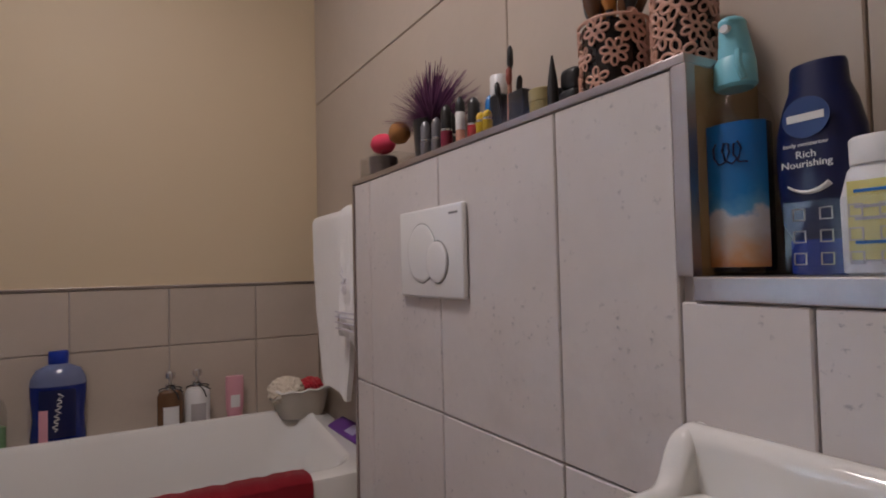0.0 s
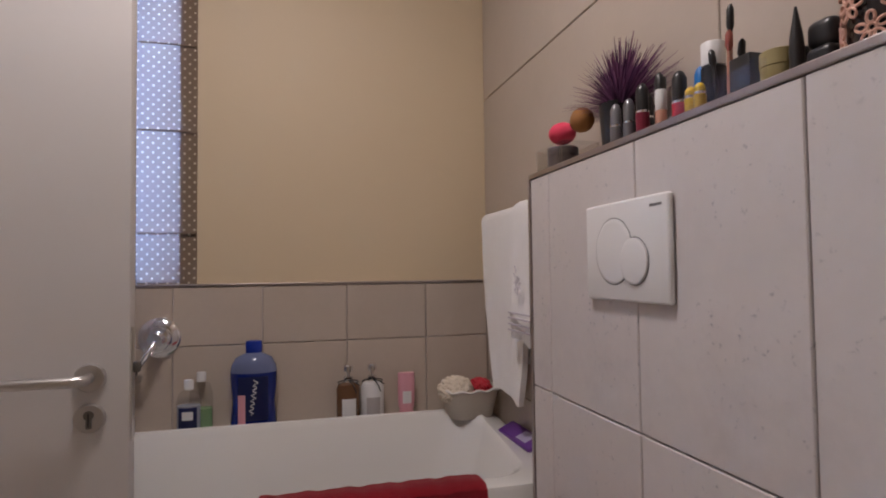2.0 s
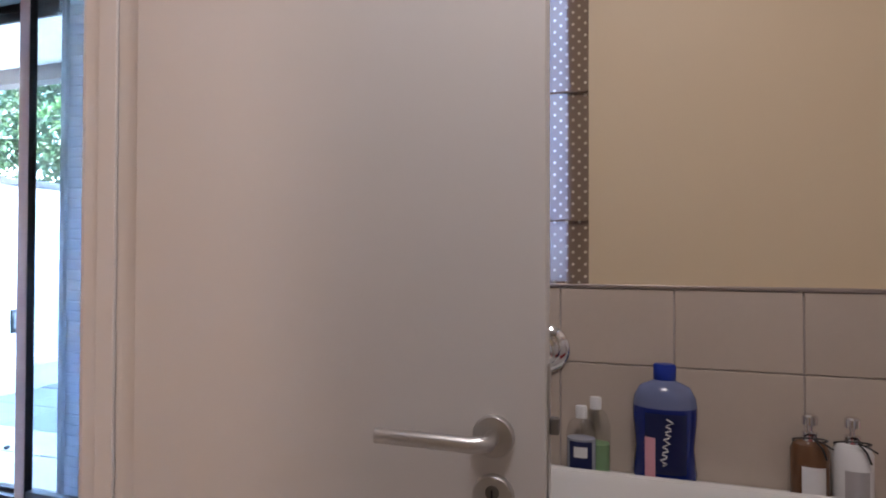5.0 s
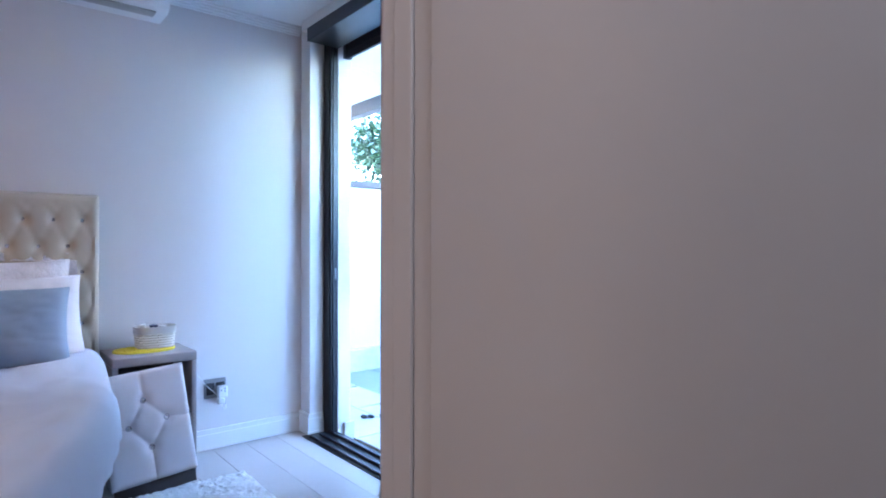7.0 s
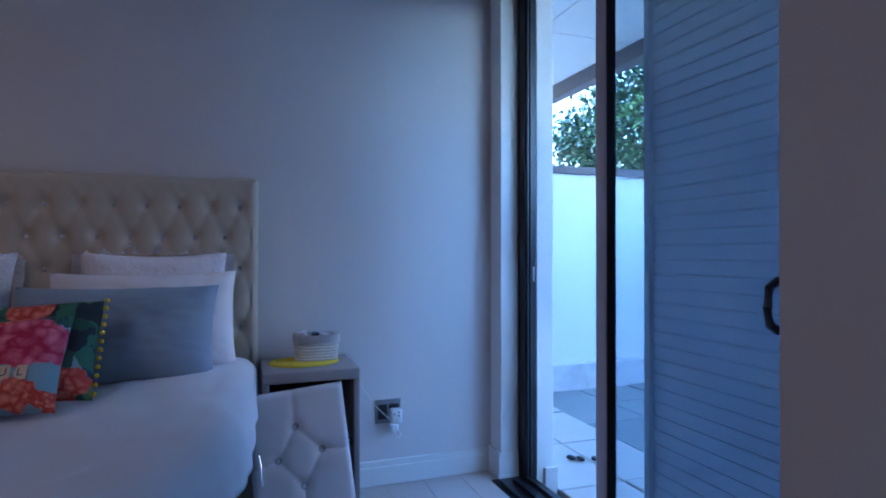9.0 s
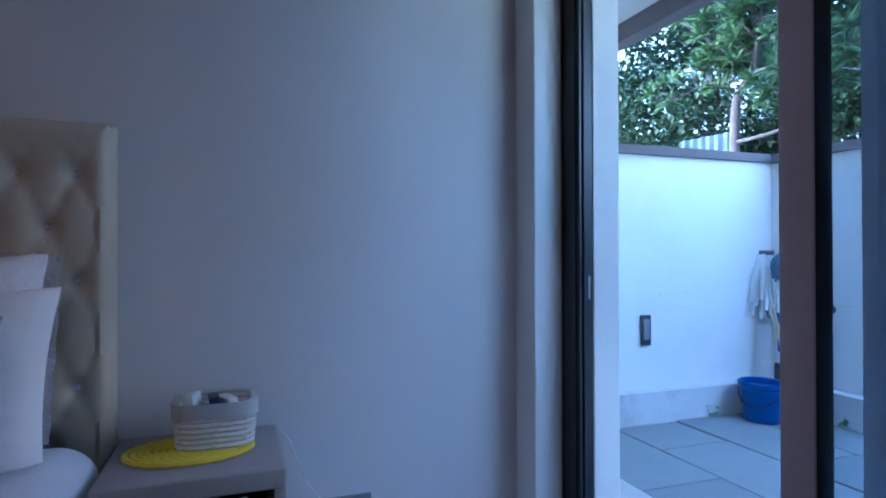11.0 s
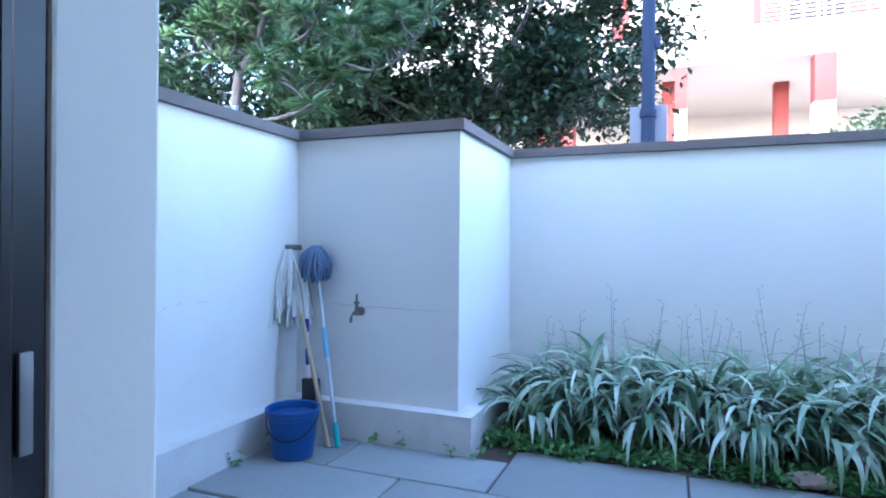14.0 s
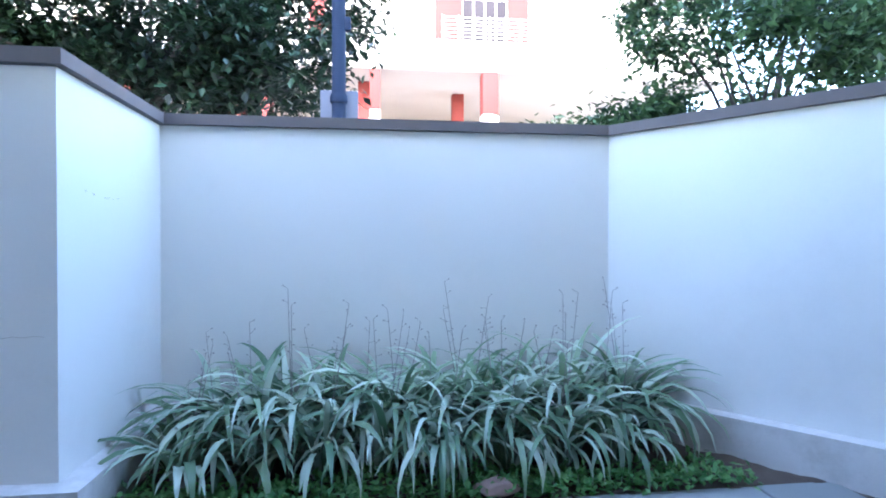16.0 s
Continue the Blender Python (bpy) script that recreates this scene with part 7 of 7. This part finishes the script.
def feathery_tree(base, trunk, limbs, label, seed):
    """An open tree: bare grey limbs, each twig ending in a rosette of pinnate leaves."""
    rnd = random.Random(seed)
    e = thing("feathery_tree", base, label, "tree")
    o = Vector(base)

    def smooth(pts, k=6):
        p = [Vector(q) - o for q in pts]
        out = []
        for a in range(len(p) - 1):
            p0, p1, p2, p3 = p[max(a - 1, 0)], p[a], p[a + 1], p[min(a + 2, len(p) - 1)]
            for i in range(k):
                t = i / k
                out.append(0.5 * (2 * p1 + (p2 - p0) * t + (2 * p0 - 5 * p1 + 4 * p2 - p3) * t * t + (3 * p1 - p0 - 3 * p2 + p3) * t ** 3))
        return out + [p[-1]]

    line = smooth(trunk)
    part("trunk", tube(nb(), [(0, 0, 0)] + [tuple(q) for q in line], 0.07, 10, 0.018), M["branch"], e)
    tips = []
    for pts, r in limbs:
        ln = smooth(pts)
        part("limb", tube(nb(), ln, r, 8, 0.010), M["branch"], e, "pale grey curving limb")
        tips.append((ln[-1], (ln[-1] - ln[-3]).normalized()))
        for q in ln[len(ln) // 3::3]:
            for _ in range(2):
                tips.append((q, Vector((rnd.uniform(-1, 1), rnd.uniform(-1, 0.6), rnd.uniform(-0.1, 1.1))).normalized()))
    for q in line[len(line) // 3::2]:
        for _ in range(3):
            tips.append((q, Vector((rnd.uniform(-1, 1), rnd.uniform(-1, 0.6), rnd.uniform(0.0, 0.8))).normalized()))
    V, F = [], []

    def leaflet(p, d, s, ln, w):
        n = len(V)
        V.extend([p, p + d * ln * 0.45 + s * w, p + d * ln, p + d * ln * 0.45 - s * w])
        F.extend([(n, n + 1, n + 2), (n, n + 2, n + 3)])

    tw = nb()
    for root, d in tips:
        end = root + d * rnd.uniform(0.12, 0.42) + Vector((0, 0, rnd.uniform(0.0, 0.12)))
        tube(tw, [root, root.lerp(end, 0.5) + Vector((0, 0, -0.02)), end], 0.009, 5, 0.005)
        for _ in range(rnd.randint(15, 20)):
            a = rnd.uniform(0, 6.283)
            el = rnd.uniform(-0.45, 1.1)
            g = (Vector((math.cos(a) * math.cos(el), math.sin(a) * math.cos(el), math.sin(el))) + d * 0.35).normalized()
            size = rnd.uniform(0.15, 0.25)
            p = end.copy()
            for k in range(8):
                p = p + g * size / 8
                g = (g + Vector((0, 0, -0.05))).normalized()
                s = g.cross(Vector((0, 0, 1)))
                s = s.normalized() if s.length > 0.01 else Vector((1, 0, 0))
                up = s.cross(g)
                ll = size * (0.40 - 0.028 * k)
                for sd_ in (-1, 1):
                    leaflet(p, (g * 0.75 + s * sd_ * 0.65).normalized(), up, ll, ll * 0.17)
                    V[-3] += s * sd_ * ll * 0.05 + g * ll * 0.10
                    V[-1] -= g * ll * 0.10
            leaflet(p, g, s, size * 0.3, size * 0.04)
    part("twig_work", tw, M["branch"], e)
    me = bpy.data.meshes.new("crown")
    me.from_pydata([tuple(v) for v in V], [], F)
    me.materials.append(M["leaf_feather"])
    c = new("crown", me)
    c.parent = e
    return e


FT = [(-8.67, 5.9, 2.27), (-8.63, 5.9, 3.12), (-8.39, 5.9, 3.43), (-8.18, 5.8, 3.81), (-8.02, 5.7, 4.29), (-7.87, 5.6, 4.83)]
feathery_tree((-8.67, 5.90, GZ), FT, (
    ([(-8.39, 5.9, 3.42), (-7.89, 5.75, 3.39), (-7.52, 5.65, 3.41), (-7.28, 5.55, 3.56), (-7.02, 5.4, 3.76)], 0.022),
    ([(-8.39, 5.9, 3.42), (-8.53, 5.8, 3.64), (-8.67, 5.7, 3.81), (-8.92, 5.6, 4.06)], 0.014),
    ([(-8.56, 5.9, 3.11), (-8.66, 5.8, 3.27), (-8.86, 5.7, 3.42), (-9.33, 5.6, 3.33)], 0.012),
    ([(-8.65, 5.9, 2.57), (-7.92, 5.8, 2.58), (-7.41, 5.7, 2.69), (-6.99, 5.6, 3.04), (-6.85, 5.6, 3.33), (-6.79, 5.6, 3.77)], 0.028),
    ([(-6.99, 5.6, 3.04), (-6.56, 5.5, 2.89), (-6.23, 5.4, 2.95), (-6.04, 5.35, 3.09)], 0.015),
    ([(-8.09, 5.75, 4.02), (-7.71, 5.7, 3.96), (-7.35, 5.6, 4.09)], 0.012),
    ([(-8.2, 5.8, 3.75), (-8.31, 5.7, 3.98), (-8.44, 5.6, 4.19), (-8.78, 5.6, 4.57)], 0.012),
    ([(-8.38, 5.9, 3.18), (-7.93, 5.7, 3.0), (-7.58, 5.55, 2.81), (-7.4, 5.5, 2.67)], 0.012),
), "fresh green tree with bare grey limbs and feathery leaf rosettes", 5)
tree("dark_tree", (-7.3, 10.6, GZ), 6.5, (-7.3, 10.4, 4.9), (3.5, 2.6, 2.5), 44000, M["leaf_dark"], "large dense dark green tree behind the yard", 8, 0.155, 130, 0.30, 0.24,
     extra=(((-5.3, 9.4, 3.4), (1.1, 0.9, 0.9), 3600), ((-9.5, 10.2, 3.6), (2.4, 1.6, 1.6), 15000)))
tree("far_dark_tree", (-15.0, 11.0, GZ), 6.5, (-14.0, 10.5, 4.5), (4.5, 3.0, 3.0), 50000, M["leaf_dark"], "dense dark green tree further along the fence", 18, 0.17, 120, 0.42, 0.24)
tree("side_tree", (2.6, 9.6, GZ), 5.0, (2.3, 9.2, 4.3), (2.2, 2.0, 2.1), 19000, M["leaf_mid"], "leafy green tree beyond the splayed wall", 12, 0.14, 70, 0.25, 0.16,
     extra=(((0.6, 9.2, 2.6), (1.3, 0.9, 0.55), 3500), ((3.0, 7.4, 2.6), (2.0, 1.0, 0.7), 5000)))
tree("pale_tree", (1.9, 16.5, GZ), 3.6, (1.9, 16.5, 2.9), (2.2, 1.5, 1.5), 18000, M["leaf_pale"], "pale sunlit tree in front of the building", 14, 0.20, 70, 0.35, 0.14)

# corrugated fence sheet
b = nb()
n = 30
lo = [b.verts.new((0.62 * i / n, 0.012 * math.sin(i * 2 * math.pi / 5), 0)) for i in range(n + 1)]
hi = [b.verts.new((v_.co.x, v_.co.y, 2.42)) for v_ in lo]
for i in range(n):
    b.faces.new((lo[i], lo[i + 1], hi[i + 1], hi[i]))
bmesh.ops.solidify(b, geom=b.faces[:], thickness=0.002)
tagged(part("corrugated_sheet", b, M["corrugated"], None, m=pose(-7.98, 4.35, GZ, 0, 0, 10)), "blue grey corrugated metal sheet behind the wall", "fence sheet")

# street pole with box
sp = thing("street_pole", (-4.03, 7.87, GZ), "blue grey steel street pole with a box", "street pole")
part("shaft", rod(nb(), (0, 0, 0), (0, 0, 9.0), 0.085, 0.072, 20), M["pole_blue"], sp)
part("collar", lathe(nb(), [(0.095, 2.78), (0.102, 2.80), (0.102, 2.86), (0.095, 2.88)], 20), M["pole_blue"], sp)
part("collar", lathe(nb(), [(0.095, 2.30), (0.102, 2.32), (0.102, 2.38), (0.095, 2.40)], 20), M["pole_blue"], sp)
part("box", box(nb(), -0.22, 0.22, 0.075, 0.20, 2.0, 2.95, 0.012), M["box_grey"], sp)
part("bracket", box(nb(), 0.06, 0.14, -0.04, 0.04, 3.62, 3.78, 0.015), M["pole_blue"], sp)

# apartment building
ab = thing("apartment_building", (0, 29, GZ), "white and red apartment building with open lower floor", "building")
part("floor_slab", box(nb(), -22, 15.0, 0.0, 12, 9.55, 11.1, 0.03), M["bld_white"], ab)
part("upper_wall", box(nb(), -22, 15.0, 1.8, 12, 11.1, 17.0), M["bld_white"], ab)
part("roof", box(nb(), -22.4, 15.4, 0.6, 12.4, 17.0, 17.4, 0.02), M["bld_white"], ab)
part("back_wall", box(nb(), -22, 15.0, 11.6, 12, 0, 9.55), M["bld_white"], ab)
part("lower_floor", box(nb(), -22, 15.0, 0.6, 12, 4.6, 5.0, 0.02), M["bld_white"], ab)
part("lower_wall", box(nb(), -22, 15.0, 1.0, 12, 0.0, 4.6), M["bld_white"], ab)
for x, y, w, zr in ((-3.35, 0.3, 0.26, 7.6), (2.3, 0.3, 0.40, 7.5), (-3.9, 2.6, 0.30, 5.0), (1.35, 4.5, 0.32, 5.0), (-9.9, 0.3, 0.45, 5.0), (-8.7, 0.3, 0.5, 5.0), (-14.5, 0.3, 0.5, 5.0)):
    part("column", box(nb(), x - w, x + w, y - w, y + w, zr, 9.55, 0.02), M["bld_red"], ab, "red painted column")
    if zr > 5.0:
        part("column_base", box(nb(), x - w, x + w, y - w, y + w, 5.0, zr, 0.02), M["bld_white"], ab)
for x0, x1 in ((-0.25, 1.15), (3.55, 4.65), (-6.6, -5.8)):
    part("red_panel", box(nb(), x0, x1, 1.5, 1.79, 11.1, 14.0, 0.02), M["bld_red"], ab)
for x0, x1 in ((1.16, 3.54),):
    w_ = part("window", box(nb(), x0, x1, 1.70, 1.79, 11.25, 13.8, 0.02), M["bld_dark"], ab)
    for k in range(5):
        xx = x0 + (x1 - x0) * k / 4
        part("mullion", box(nb(), xx - 0.05, xx + 0.05, 1.62, 1.70, 11.25, 13.8), M["bld_white"], w_)
for k in range(6):
    part("balcony_rail", box(nb(), -0.1, 4.7, 0.05, 0.10, 11.25 + k * 0.19, 11.30 + k * 0.19), M["bld_white"], ab)
for k in range(7):
    part("balcony_post", box(nb(), -0.1 + k * 0.78, -0.02 + k * 0.78, 0.04, 0.11, 11.1, 12.3), M["bld_white"], ab)

# laminate planks
fb = setting("floor_planks", box(nb(), -4.36, -1.52, -4.29, -4.28, -0.012, -0.008), M["dark_inside"])
rnd = random.Random(4)
planks = {}
r = 0
y = 0.455
while y > -4.25:
    x = -1.512
    first = rnd.uniform(0.3, 1.2)
    while x > -4.345:
        ln_ = first if first else 1.2
        first = 0
        x0 = max(x - ln_, -4.352)
        k = round(x - x0, 2)
        if k > 0.03:
            if k not in planks:
                bb_ = nb()
                box(bb_, -k / 2 + 0.0008, k / 2 - 0.0008, -0.0945, 0.0945, -0.010, 0.0, 0.0012, 1)
                planks[k] = mesh_of("plank", bb_, M["laminate"], False)
            shared("plank", planks[k], fb, pose((x + x0) / 2, y - 0.095, 0))
        x = x0
    y -= 0.19

# hairline cracks in the yard render
def crack(name, pts, parent_wall, r=0.0016):
    b = nb()
    rnd_ = random.Random(len(name) + int(pts[0][0] * 100))
    path = []
    for a, c in zip(pts, pts[1:]):
        for k in range(8):
            p = Vector(a).lerp(Vector(c), k / 8)
            path.append(p + Vector((rnd_.uniform(-1, 1), 0, rnd_.uniform(-1, 1))) * 0.006)
    tube(b, path, r, 4, r * 0.4)
    tagged(part(name, b, plain("crack_dirt", (0.36, 0.33, 0.30), 0.9)), "fine crack in the rendered yard wall", "crack", kind="structure")


crack("crack_1", [(-5.75, YB, 0.74), (-5.45, YB, 0.735), (-5.20, YB, 0.728), (-4.92, YB, 0.735)], None)
crack("crack_2", [(XR, 3.7, 1.32), (XR, 3.9, 1.30), (XR, 4.05, 1.315)], None)
crack("crack_3", [(XL, 2.4, 0.80), (XL, 2.55, 0.82), (XL, 2.72, 0.80)], None)
